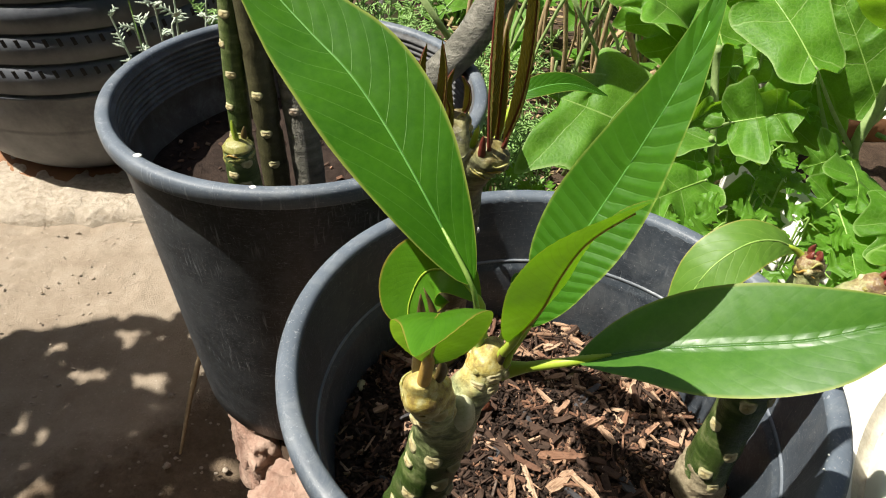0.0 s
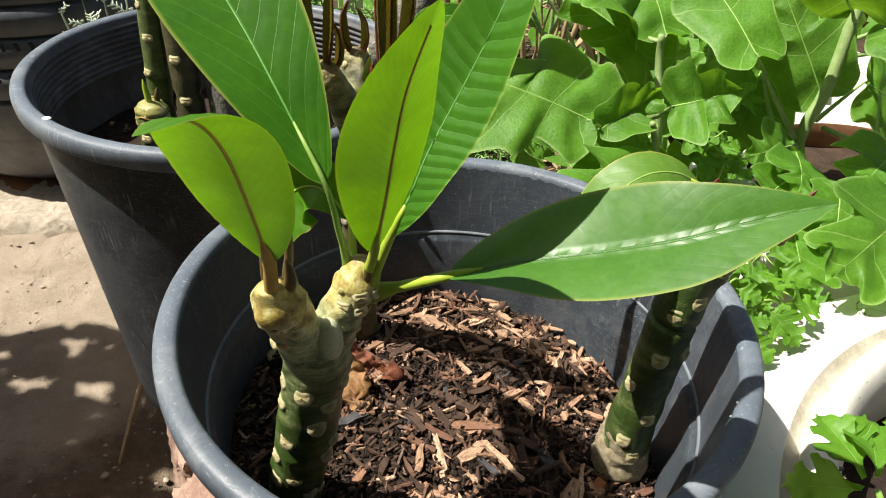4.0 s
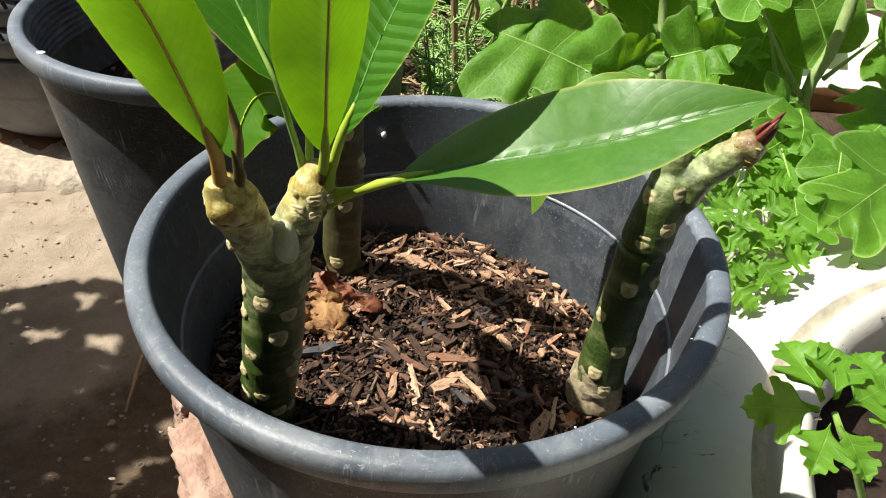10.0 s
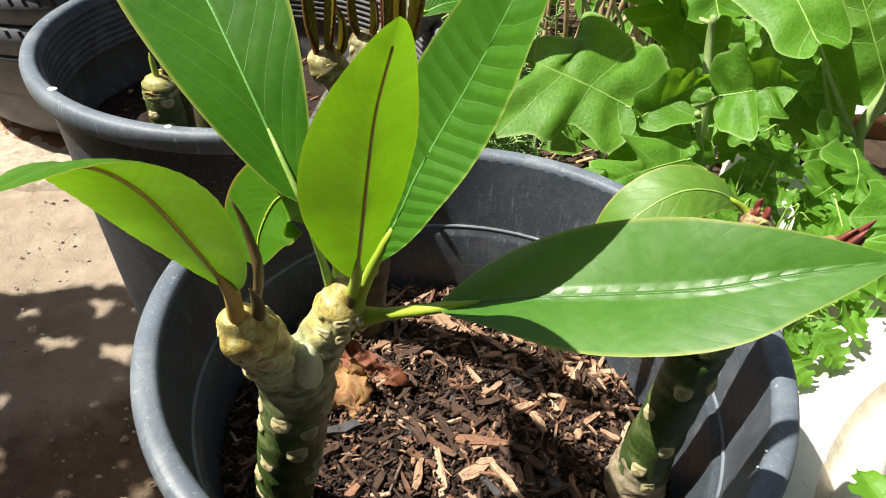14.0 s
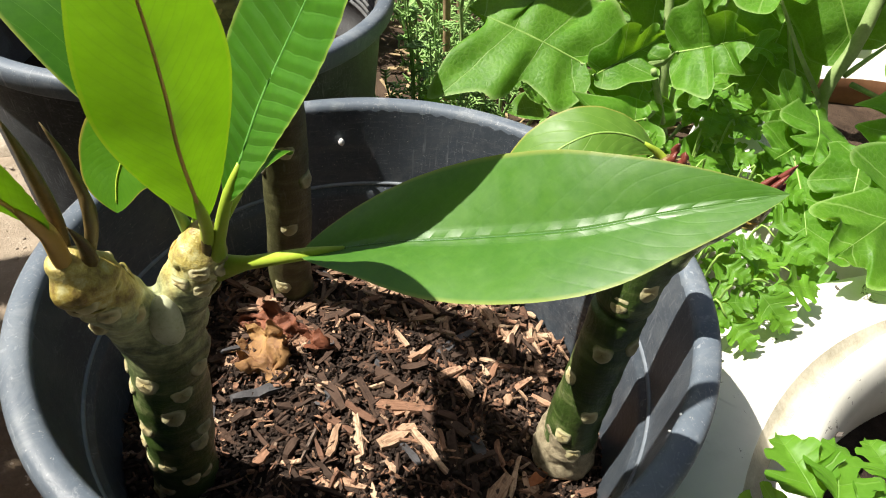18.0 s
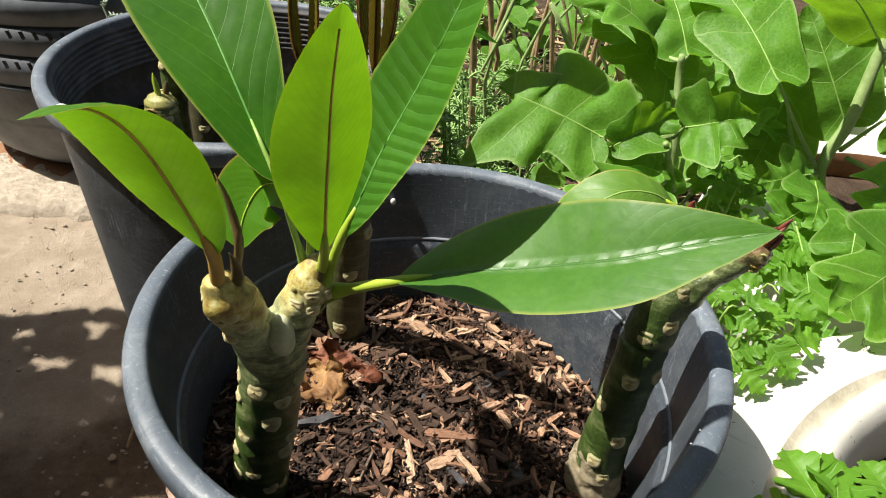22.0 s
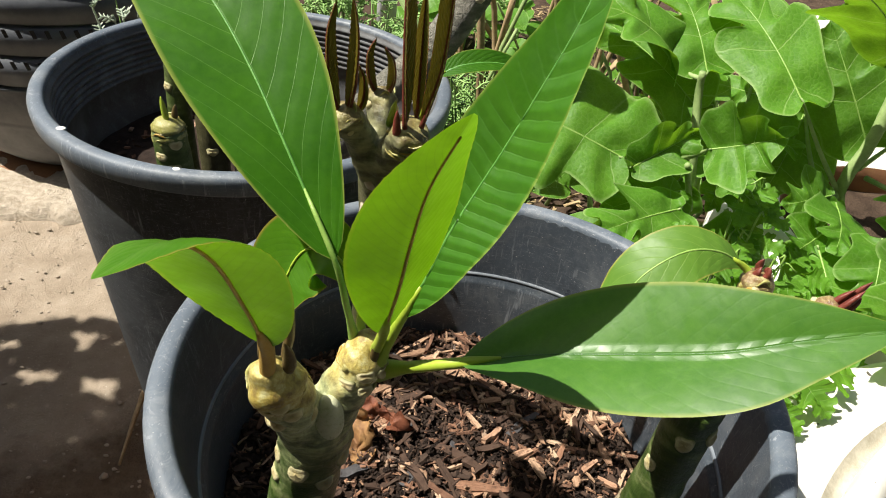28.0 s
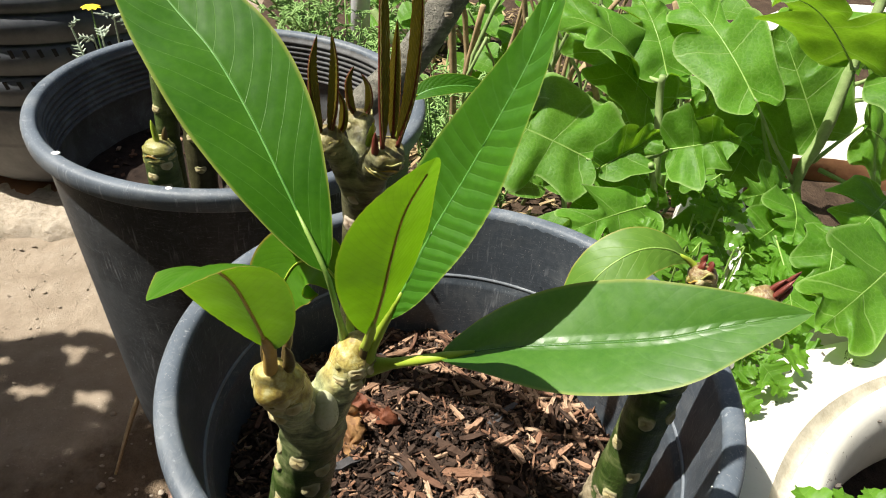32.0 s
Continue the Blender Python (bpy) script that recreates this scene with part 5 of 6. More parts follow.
# cuttings in the second pot
def bare_cutting(pts, radii, mat, label, scars=(), seed=1.0):
    t = thing("frangipani_cutting", tuple(pts[0]), label, "plant", "frangipani cuttings")
    a, r = stalk(t, "stem", pts, radii, mat, 24, 16, seed=seed, amp=0.06)
    for z, ang in scars:
        scar_on(t, a, r, z, ang, (0.005, 0.0045), M_CUT if seed > 30 else None)
    return t


stub = bare_cutting([(-0.156, 0.505, 0.59), (-0.156, 0.503, 0.66), (-0.157, 0.501, 0.708)], [0.0150, 0.0140, 0.0125], M_STEM, "short green frangipani stub with a sprouting tip", ((0.69, 250), (0.68, 290), (0.665, 265), (0.70, 310)), 23.0)
node_cap(stub, (-0.157, 0.501, 0.710), 0.0120, (0, -0.1, 1), M_TIP, seed=14)
bud_spike(stub, (-0.157, 0.500, 0.716), (-0.158, 0.498, 0.736), 0.0030, M_PETIOLE)
bud_spike(stub, (-0.152, 0.503, 0.716), (-0.150, 0.503, 0.728), 0.0024, M_BUDGREEN)
bare_cutting([(-0.168, 0.556, 0.59), (-0.169, 0.556, 0.68), (-0.166, 0.560, 0.77), (-0.160, 0.568, 0.86)], [0.0105, 0.0100, 0.0095, 0.0090], M_STEM, "slender green frangipani cutting with pale scars", ((0.69, 200), (0.72, 230), (0.75, 260), (0.775, 215), (0.80, 250)), 25.0)
bare_cutting([(-0.140, 0.550, 0.59), (-0.142, 0.550, 0.68), (-0.146, 0.556, 0.77), (-0.150, 0.56, 0.86)], [0.0125, 0.0120, 0.0115, 0.0110], M_STEM_BROWN, "bare brown-green frangipani cutting in dry soil", ((0.70, 270), (0.735, 255), (0.67, 285)), 27.0)
bare_cutting([(-0.108, 0.545, 0.59), (-0.112, 0.552, 0.68), (-0.122, 0.565, 0.77), (-0.134, 0.58, 0.88)], [0.0150, 0.0140, 0.0130, 0.0125], M_GREY_STEM, "grey woody frangipani cutting with split bark", ((0.72, 260),), 33.0)
bare_cutting([(-0.072, 0.655, 0.59), (-0.03, 0.675, 0.655), (0.035, 0.70, 0.718), (0.075, 0.72, 0.785), (0.11, 0.73, 0.87)], [0.0150, 0.0165, 0.0180, 0.0185, 0.0180], M_GREY_STEM, "thick grey frangipani branch leaning outwards", ((0.73, 250), (0.77, 290)), 37.0)


# ---- tyres ----
def black_tyre(c, label):
    """A big worn tyre lying flat: bulging dusty flank below, grooved tread above."""
    t = thing("tyre", c, label, "tyre")
    flank = [(0.235, 0.0), (0.275, 0.012), (0.310, 0.045), (0.333, 0.090), (0.345, 0.140), (0.350, 0.150), (0.3492, 0.1535), (0.352, 0.157), (0.356, 0.200), (0.358, 0.235)]
    part("lower_sidewall", Mesh().lathe(c, flank, 96), M_TYRE_LIT_DUST, t, "dusty grey lower sidewall, sunlight put into its paler tone")
    tread = [(0.358, 0.235)]
    for z in (0.242, 0.311, 0.377, 0.440):
        tread += [(0.3605, z), (0.349, z + 0.0015), (0.349, z + 0.0075), (0.3605, z + 0.009)]
    tread += [(0.356, 0.470), (0.335, 0.505), (0.30, 0.52)]
    part("tread", Mesh().lathe(c, tread, 96), M_TYRE, t)
    part("lining", Mesh().lathe(c, [(0.235, 0.0), (0.29, 0.1), (0.30, 0.4), (0.27, 0.50), (0.30, 0.52)], 64), M_TYRE, t)
    blk = Mesh().block((0, 0, 0), (0.005, 0.0075, 0.017), 0.0, (0, 0), 0.12, random.Random(2)).make("tread_notch", False)
    dark = mottled("groove_rubber", (0.008, 0.008, 0.008), (0.02, 0.02, 0.02), 60.0, 0.8)
    for k in range(84):
        a = 2 * math.pi * k / 84
        if math.sin(a) > 0.35:
            continue
        for z in (0.298, 0.366):
            ob = part("tread_notch", blk, dark, t)
            ob.matrix_basis = Matrix.LocRotScale((c[0] + 0.3595 * math.cos(a), c[1] + 0.3595 * math.sin(a), c[2] + z), Euler((0.25, 0, a)), None)
    return t


TY = (-0.870, 1.735, 0.03)
black_tyre(TY, "big worn black tyre with dusty flanks lying flat")
mound = Mesh()
mound.lathe((TY[0], TY[1], 0.0), [(0.36, 0.0), (0.31, 0.028), (0.25, 0.034), (0.0, 0.034)], 48, 0.02)
tagged(part("earth_mound", mound, M_TERRA), "low reddish earth pad under the tyre", "soil", kind="structure")

# white painted tyre used as a planter
WT = (0.604, 0.141, 0.019)
wt = thing("tyre_planter", (WT[0], WT[1], 0.319), "white painted tyre lying flat as a planter, paint chipped", "tyre")
part("sidewall", Mesh().lathe(WT, [(0.375, 0.30), (0.402, 0.36), (0.412, 0.43), (0.408, 0.475), (0.398, 0.506), (0.382, 0.526), (0.362, 0.537), (0.342, 0.5425), (0.3255, 0.5440), (0.3240, 0.5436)], 120), M_WHITE, wt)
part("bead_ring", Mesh().lathe(WT, [(0.3120, 0.5345), (0.3105, 0.5500), (0.3085, 0.5560), (0.3040, 0.5590), (0.2980, 0.5585), (0.2930, 0.5555), (0.2900, 0.5510), (0.2860, 0.5450), (0.2835, 0.535), (0.282, 0.515), (0.283, 0.48), (0.30, 0.44), (0.33, 0.40)], 120), M_WHITE, wt, "raised white bead ring with dark chips")
part("groove", Mesh().lathe(WT, [(0.3240, 0.5436), (0.3196, 0.5390), (0.3160, 0.5350), (0.3118, 0.5347)], 120), M_GRIME, wt, "grimy groove round the bead ring")
chipm = mottled("bare_chip", (0.06, 0.05, 0.042), (0.16, 0.14, 0.12), 200.0, 0.9)
rngc = random.Random(51)
for k in range(46):
    a = math.radians(rngc.uniform(115, 262))
    r, z = ((0.2890, 0.5496), (0.2850, 0.5420), (0.2955, 0.5574), (0.345, 0.5420), (0.370, 0.5335))[rngc.choice((0, 0, 0, 1, 1, 2, 3, 4))]
    ob = part("paint_chip", Mesh().block((0, 0, 0), (rngc.uniform(0.003, 0.009), rngc.uniform(0.0015, 0.004), 0.0012), 0.0, (0, 0), 0.5, rngc), chipm, wt, smooth=False)
    ob.matrix_basis = Matrix.LocRotScale((WT[0] + r * math.cos(a), WT[1] + r * math.sin(a), WT[2] + z + 0.0004), Euler((0, 0.7 if r < 0.292 else -0.15, a)), None)
lett = Mesh()
for a0, kind in ((200, 0), (207, 1), (214, 2), (221, 0), (176, 1), (183, 2)):
    a = math.radians(a0)
    for dx, dz, sx, sz in (((-0.008, 0, 0.004, 0.03), (0.008, 0, 0.004, 0.03), (0, 0.013, 0.014, 0.004)), ((0, 0, 0.004, 0.03), (0.006, 0.013, 0.012, 0.004)), ((-0.006, 0, 0.004, 0.03), (0.003, -0.013, 0.014, 0.004)))[kind]:
        aa = a + dx / 0.38
        r, z = 0.362 - dz, WT[2] + 0.5362 + dz * 0.28
        lett.block((WT[0] + r * math.cos(aa), WT[1] + r * math.sin(aa), z), (sz * 0.9, sx, 0.0016), aa, (0.0, 0.25))
part("raised_marks", lett, M_WHITE, wt, "embossed bars on the white sidewall", smooth=False)
soil3 = thing("planter_soil", (WT[0], WT[1], 0.46), "dark soil inside the white tyre", "soil", kind="stuff")
part("soil", filled((WT[0], WT[1]), 0.285, lambda x, y: 0.494 + 0.008 * noise.noise(Vector((x, y, 0)) * 20)), M_SOIL, soil3)

# second white planter further back
W2, W3 = (0.70, 0.81, 0.0), (1.10, 1.36, 0.0)
w2 = thing("tyre_planter", (W2[0], W2[1], 0.30), "white painted tyre planter with brown soil holding the aubergine", "tyre")
part("sidewall", Mesh().lathe(W2, [(0.250, 0.30), (0.268, 0.36), (0.270, 0.42), (0.262, 0.470), (0.245, 0.496), (0.222, 0.503), (0.200, 0.500), (0.188, 0.490)], 96), M_WHITE, w2)
part("inner_ring", Mesh().lathe(W2, [(0.188, 0.490), (0.184, 0.478), (0.187, 0.455), (0.19, 0.38)], 96), M_TERRA, w2, "bare brown inner edge")
part("soil", filled((W2[0], W2[1]), 0.189, lambda x, y: 0.452 + 0.012 * noise.noise(Vector((x, y, 0)) * 12)), M_BEDSOIL, w2)
w3 = thing("tyre_planter", (W3[0], W3[1], 0.30), "white painted tyre planter far back in the bed", "tyre")
part("sidewall", Mesh().lathe(W3, [(0.37, 0.30), (0.41, 0.36), (0.42, 0.44), (0.405, 0.505), (0.365, 0.535), (0.325, 0.540), (0.30, 0.525)], 96), M_WHITE, w3)
part("inner_ring", Mesh().lathe(W3, [(0.30, 0.525), (0.295, 0.49), (0.30, 0.42)], 96), M_TERRA, w3, "bare brown inner edge")
part("soil", filled((W3[0], W3[1]), 0.30, lambda x, y: 0.43 + 0.01 * noise.noise(Vector((x, y, 0)) * 12)), M_BEDSOIL, w3)


# ---- aubergine plant ----
def lobed_sheet(mid, half, up0, up1, seed, depth, fold, droop, wave, n=49, m=9, shape=None):
    """A broad blade whose side veins each end in a rounded lobe, with bays between; quilted between the veins."""
    rng = random.Random(int(seed * 100))
    pts = spline(mid, n)
    length = sum((pts[i + 1] - pts[i]).length for i in range(n - 1))
    ext = pts + [pts[-1] + (pts[-1] - pts[-2]) * k for k in range(1, 6)]
    up0, up1 = Vector(up0), Vector(up1 or up0)

    def outline():
        j = lambda v, e=0.05: v * (1 + rng.uniform(-e, e))
        ctl = [(0.0, 0.015), (-0.06, j(0.20, 0.12)), (0.04, j(0.40)), (j(0.22), j(0.47 - 0.20 * depth)), (j(0.52), j(0.52)), (j(0.63), j(0.42)), (j(0.60), j(0.35 - 0.42 * depth)), (j(0.84), j(0.34)), (j(0.91), j(0.25)), (0.88, j(0.20 - 0.12 * depth)), (0.98, 0.09), (1.03, 0.0)]
        return spline([(x, y, 0.0) for x, y in ctl], n)

    sides = {sg: spline([(x, y, 0.0) for x, y in shape[k]], n) for k, sg in ((0, 1), (1, -1))} if shape else {-1: outline(), 1: outline()}
    ph = rng.uniform(0, 6)
    rows, uvs = [], []
    for i in range(n):
        s = i / (n - 1)
        row, ur = [], []
        for jx in range(-m, m + 1):
            a, sg = abs(jx) / m, 1 if jx >= 0 else -1
            o = sides[sg][i]
            x, y = s + (o.x - s) * a, o.y * a
            xf = min(max(x, 0.0), 1.08) * (n - 1)
            k = min(int(xf), len(ext) - 2)
            p = ext[k].lerp(ext[k + 1], xf - k) if x > 0 else ext[0] + (ext[0] - ext[1]).normalized() * (-x * length)
            t = (ext[k + 1] - ext[k]).normalized()
            nn = up0.lerp(up1, min(max(x, 0), 1))
            side = t.cross(nn).normalized()
            nn = side.cross(t).normalized()
            h = fold * y - droop * y * y * 2.0 + 0.026 * math.cos(2 * math.pi * 4 * s) * min(1, a * 2.5) * (1 - 0.4 * a)
            h += wave * 0.34 * a ** 3 * math.sin(2 * math.pi * 2.3 * s + ph + (1.9 if sg > 0 else 0)) + 0.035 * min(1.0, a * 3) * noise.noise(Vector((x * 5, y * 5 * sg, seed * 7)))
            row.append(p + side * (sg * y * half / 0.47) + nn * (h * half / 0.47))
            ur.append((s, 0.5 + 0.5 * a * sg))
        rows.append(row)
        uvs.append(ur)
    mesh = Mesh()
    mesh.grid(rows, uvs)
    return mesh, pts


egg = thing("aubergine_plant", (0.42, 0.74, 0.31), "leafy green aubergine plant with broad lobed leaves", "plant")


def egg_leaf(base, tip, half, up0, up1=None, stem=None, arch=0.012, seed=0.0, fold=0.15, droop=0.25, wave=0.22, lobes=2, depth=0.30, label="", bend=(0, 0, 0), shape=None):
    b, t = Vector(base), Vector(tip)
    u = Vector(up0).normalized()
    bd = Vector(bend)
    mid = [b, b.lerp(t, 0.33) + u * arch + bd * 0.6, b.lerp(t, 0.66) + u * arch * 1.1 + bd, t]
    mesh, pts = lobed_sheet(mid, half * 0.98, up0, up1, seed, depth * 1.9, fold, droop, wave, shape=shape)
    lf = part("leaf", mesh, M_EGG, egg, label)
    part("midrib", Mesh().tube([p - u * 0.0003 for p in pts[:-4]], [0.0012 - 0.0009 * i / 44 for i in range(45)], 6), M_RIB, lf)
    if stem is not None:
        part("petiole", Mesh().tube(spline([stem, tuple(Vector(stem).lerp(b, 0.55) - u * 0.004), b, tuple(pts[2])], 10), [0.0032 - 0.0027 * i / 9 for i in range(10)], 8), M_EGGSTEM, lf)
    return lf


def egg_stem(pts, r0, r1):
    p = spline(pts, 16)
    part("stem", Mesh().tube(p, [r0 + (r1 - r0) * i / 15 for i in range(16)], 10, bump=swell(2.0, 0.05)), M_EGGSTEM, egg)


NODE = (0.500, 0.722, 0.592)
egg_stem([(0.585, 0.765, 0.43), (0.553, 0.748, 0.50), NODE, (0.517, 0.735, 0.655), (0.524, 0.750, 0.7206), (0.5326, 0.760, 0.7624), (0.540, 0.775, 0.83)], 0.0085, 0.0055)
egg_stem([(0.40, 0.77, 0.30), (0.36, 0.75, 0.50), (0.335, 0.735, 0.60), (0.326, 0.760, 0.67), (0.322, 0.760, 0.700)], 0.0065, 0.0038)
egg_stem([(0.36, 0.75, 0.52), (0.32, 0.69, 0.60), (0.30, 0.66, 0.64)], 0.004, 0.003)
# base, tip, half width, upper side at base and tip, stalk from, arch, seed, fold, droop, wave, lobes, depth
# outline of the broad leaf: along the midrib and out from it, for its two sides
BROAD = ([(0.0, 0.01), (-0.16, 0.14), (-0.28, 0.34), (-0.12, 0.50), (0.03, 0.57), (0.12, 0.50), (0.36, 0.56), (0.60, 0.59), (0.70, 0.53), (0.62, 0.42), (0.52, 0.335), (0.63, 0.32), (0.90, 0.22), (1.0, 0.06), (1.01, 0.0)],
         [(0.0, 0.01), (-0.10, 0.14), (-0.06, 0.30), (0.05, 0.42), (0.20, 0.36), (0.39, 0.32), (0.44, 0.44), (0.52, 0.55), (0.64, 0.54), (0.84, 0.64), (0.99, 0.71), (1.0, 0.50), (0.97, 0.30), (0.84, 0.06), (1.0, 0.02), (1.01, 0.0)])
SIDE = (0.325, 0.72, 0.62)
TOP2 = (0.325, 0.765, 0.69)
for row in (
        ((0.238, 0.672, 0.634), (0.124, 0.705, 0.664), 0.066, (0.03, -0.61, 0.79), (0.0, -0.55, 0.83), SIDE, 0.004, 0.31, 0.05, 0.10, 0.05, 3, 0.34, "broad lobed aubergine leaf, half shaded", (0, 0, 0), BROAD),
        ((0.248, 0.668, 0.626), (0.318, 0.700, 0.662), 0.026, (-0.10, -0.75, 0.62), (0.1, -0.9, 0.3), SIDE, -0.004, 1.37, 0.75, 0.0, 0.30, 1, 0.12, "curled edge of a broad leaf"),
        ((0.413, 0.707, 0.698), (0.352, 0.860, 0.765), 0.050, (-0.10, -0.62, 0.78), (-0.2, -0.6, 0.75), NODE, 0.012, 1.17, 0.06, 0.10, 0.16, 2, 0.22, "large lobed leaf with a pale midrib"),
        ((0.519, 0.740, 0.642), (0.456, 0.800, 0.752), 0.050, (-0.40, -0.80, 0.40), (-0.45, -0.75, 0.45), (0.53, 0.757, 0.65), 0.008, 5.03, 0.10, 0.12, 0.22, 2, 0.16, "wavy puckered leaf standing by the main stem"),
        ((0.493, 0.705, 0.752), (0.360, 0.620, 0.836), 0.060, (0.05, 0.35, 0.93), (-0.2, 0.1, 0.97), (0.538, 0.764, 0.725), 0.010, 4.21, 0.12, 0.15, 0.2, 2, 0.14, "backlit lobed leaf on the main stem"),
        ((0.480, 0.700, 0.600), (0.415, 0.668, 0.600), 0.034, (-0.05, -0.80, 0.60), (-0.1, -0.8, 0.6), NODE, 0.006, 1.73, 0.10, 0.10, 0.16, 2, 0.20, ""),
        ((0.486, 0.696, 0.594), (0.452, 0.606, 0.588), 0.040, (0.05, -0.72, 0.70), (0.0, -0.75, 0.65), NODE, 0.008, 3.71, 0.1, 0.12, 0.18, 2, 0.26, "lobed leaf in the fork of the stem"),
        ((0.450, 0.634, 0.576), (0.455, 0.532, 0.512), 0.052, (-0.10, -0.62, 0.78), (-0.1, -0.75, 0.66), (0.49, 0.70, 0.53), 0.008, 4.93, 0.06, 0.10, 0.14, 2, 0.16, "broad lobed leaf with insect marks"),
        ((0.575, 0.600, 0.590), (0.419, 0.463, 0.594), 0.062, (-0.10, -0.55, 0.83), (-0.15, -0.65, 0.75), (0.54, 0.72, 0.54), 0.010, 6.41, 0.10, 0.10, 0.18, 2, 0.14, "broad sunlit lobed leaf over the white tyre"),
        ((0.501, 0.622, 0.600), (0.482, 0.560, 0.542), 0.036, (-0.2, -0.65, 0.72), None, (0.52, 0.72, 0.54), 0.008, 0.23, 0.08, 0.12, 0.18, 2, 0.20, ""),
        ((0.331, 0.772, 0.655), (0.222, 0.860, 0.713), 0.046, (0.05, -0.70, 0.70), (-0.1, -0.5, 0.86), TOP2, 0.012, 2.17, 0.20, 0.12, 0.28, 2, 0.20, ""),
        ((0.335, 0.782, 0.692), (0.308, 0.880, 0.752), 0.048, (0.0, -0.75, 0.62), (0.0, -0.6, 0.8), TOP2, 0.010, 3.13, 0.12, 0.12, 0.22, 2, 0.22, "pale lobed leaf at the top of the stalk"),
        ((0.317, 0.700, 0.586), (0.222, 0.640, 0.588), 0.036, (0.0, -0.60, 0.80), None, (0.335, 0.72, 0.57), 0.006, 1.21, 0.1, 0.12, 0.16, 2, 0.18, "pale lower leaf by the flower"),
        ((0.571, 0.660, 0.618), (0.506, 0.600, 0.602), 0.050, (-0.2, -0.55, 0.80), None, (0.54, 0.75, 0.60), 0.010, 5.33, 0.1, 0.15, 0.2, 2, 0.18, ""),
        ((0.305, 0.790, 0.695), (0.176, 0.805, 0.742), 0.052, (0.25, -0.35, 0.90), (-0.3, -0.15, 0.93), TOP2, 0.020, 2.07, 0.30, 0.25, 0.35, 2, 0.28, "arching leaf with curled edges"),
        ((0.560, 0.880, 0.720), (0.540, 0.920, 0.610), 0.070, (-0.4, -0.8, 0.40), None, (0.545, 0.772, 0.74), 0.010, 5.61, 0.1, 0.2, 0.2, 2, 0.25, ""),
        ((0.467, 0.800, 0.652), (0.440, 0.765, 0.552), 0.062, (-0.1, -0.90, 0.35), (-0.1, -0.85, 0.45), (0.475, 0.74, 0.60), 0.008, 6.11, 0.08, 0.12, 0.15, 2, 0.15, "dark shaded leaf behind the stalk"),
        ((0.314, 0.655, 0.662), (0.363, 0.617, 0.701), 0.040, (-0.15, -0.75, 0.62), (0.15, -0.85, 0.45), SIDE, -0.004, 0.93, 0.55, 0.0, 0.16, 1, 0.05, "small cupped young leaf"),
        ((0.468, 0.664, 0.574), (0.415, 0.618, 0.572), 0.034, (0.0, -0.70, 0.70), None, (0.50, 0.71, 0.54), 0.006, 2.43, 0.1, 0.15, 0.28, 2, 0.28, ""),
        ((0.640, 0.720, 0.565), (0.650, 0.600, 0.500), 0.060, (0.0, -0.65, 0.75), None, (0.53, 0.72, 0.52), 0.010, 2.23, 0.1, 0.15, 0.2, 2, 0.25, ""),
        ((0.300, 0.640, 0.600), (0.200, 0.575, 0.600), 0.040, (0.0, -0.55, 0.80), None, (0.335, 0.72, 0.57), 0.006, 1.91, 0.1, 0.15, 0.25, 2, 0.28, ""),
        ((0.370, 0.820, 0.640), (0.300, 0.870, 0.570), 0.060, (-0.1, -0.75, 0.62), None, (0.36, 0.76, 0.55), 0.010, 3.33, 0.1, 0.2, 0.2, 2, 0.24, ""),
        ((0.330, 0.740, 0.580), (0.270, 0.770, 0.490), 0.055, (-0.1, -0.8, 0.5), None, (0.36, 0.75, 0.50), 0.010, 0.73, 0.1, 0.2, 0.2, 2, 0.24, ""),
        ((0.420, 0.860, 0.690), (0.450, 0.960, 0.640), 0.060, (0.0, -0.75, 0.6), None, (0.40, 0.78, 0.55), 0.010, 2.63, 0.1, 0.2, 0.2, 2, 0.24, ""),
        ((0.600, 0.800, 0.640), (0.680, 0.830, 0.580), 0.060, (0.1, -0.7, 0.7), None, (0.54, 0.77, 0.60), 0.010, 1.73, 0.1, 0.2, 0.2, 2, 0.24, ""),
        ((0.600, 0.760, 0.700), (0.690, 0.740, 0.690), 0.055, (0.1, -0.7, 0.7), None, (0.54, 0.77, 0.68), 0.010, 2.73, 0.1, 0.2, 0.2, 2, 0.24, ""),
        ((0.500, 0.690, 0.560), (0.470, 0.600, 0.520), 0.040, (-0.2, -0.60, 0.75), None, (0.51, 0.72, 0.53), 0.008, 6.73, 0.1, 0.1, 0.25, 2, 0.24, ""),
        ((0.565, 0.760, 0.720), (0.640, 0.700, 0.690), 0.050, (0.1, -0.6, 0.8), None, (0.545, 0.772, 0.70), 0.010, 7.13, 0.1, 0.2, 0.2, 2, 0.26, "")):
    egg_leaf(*row)

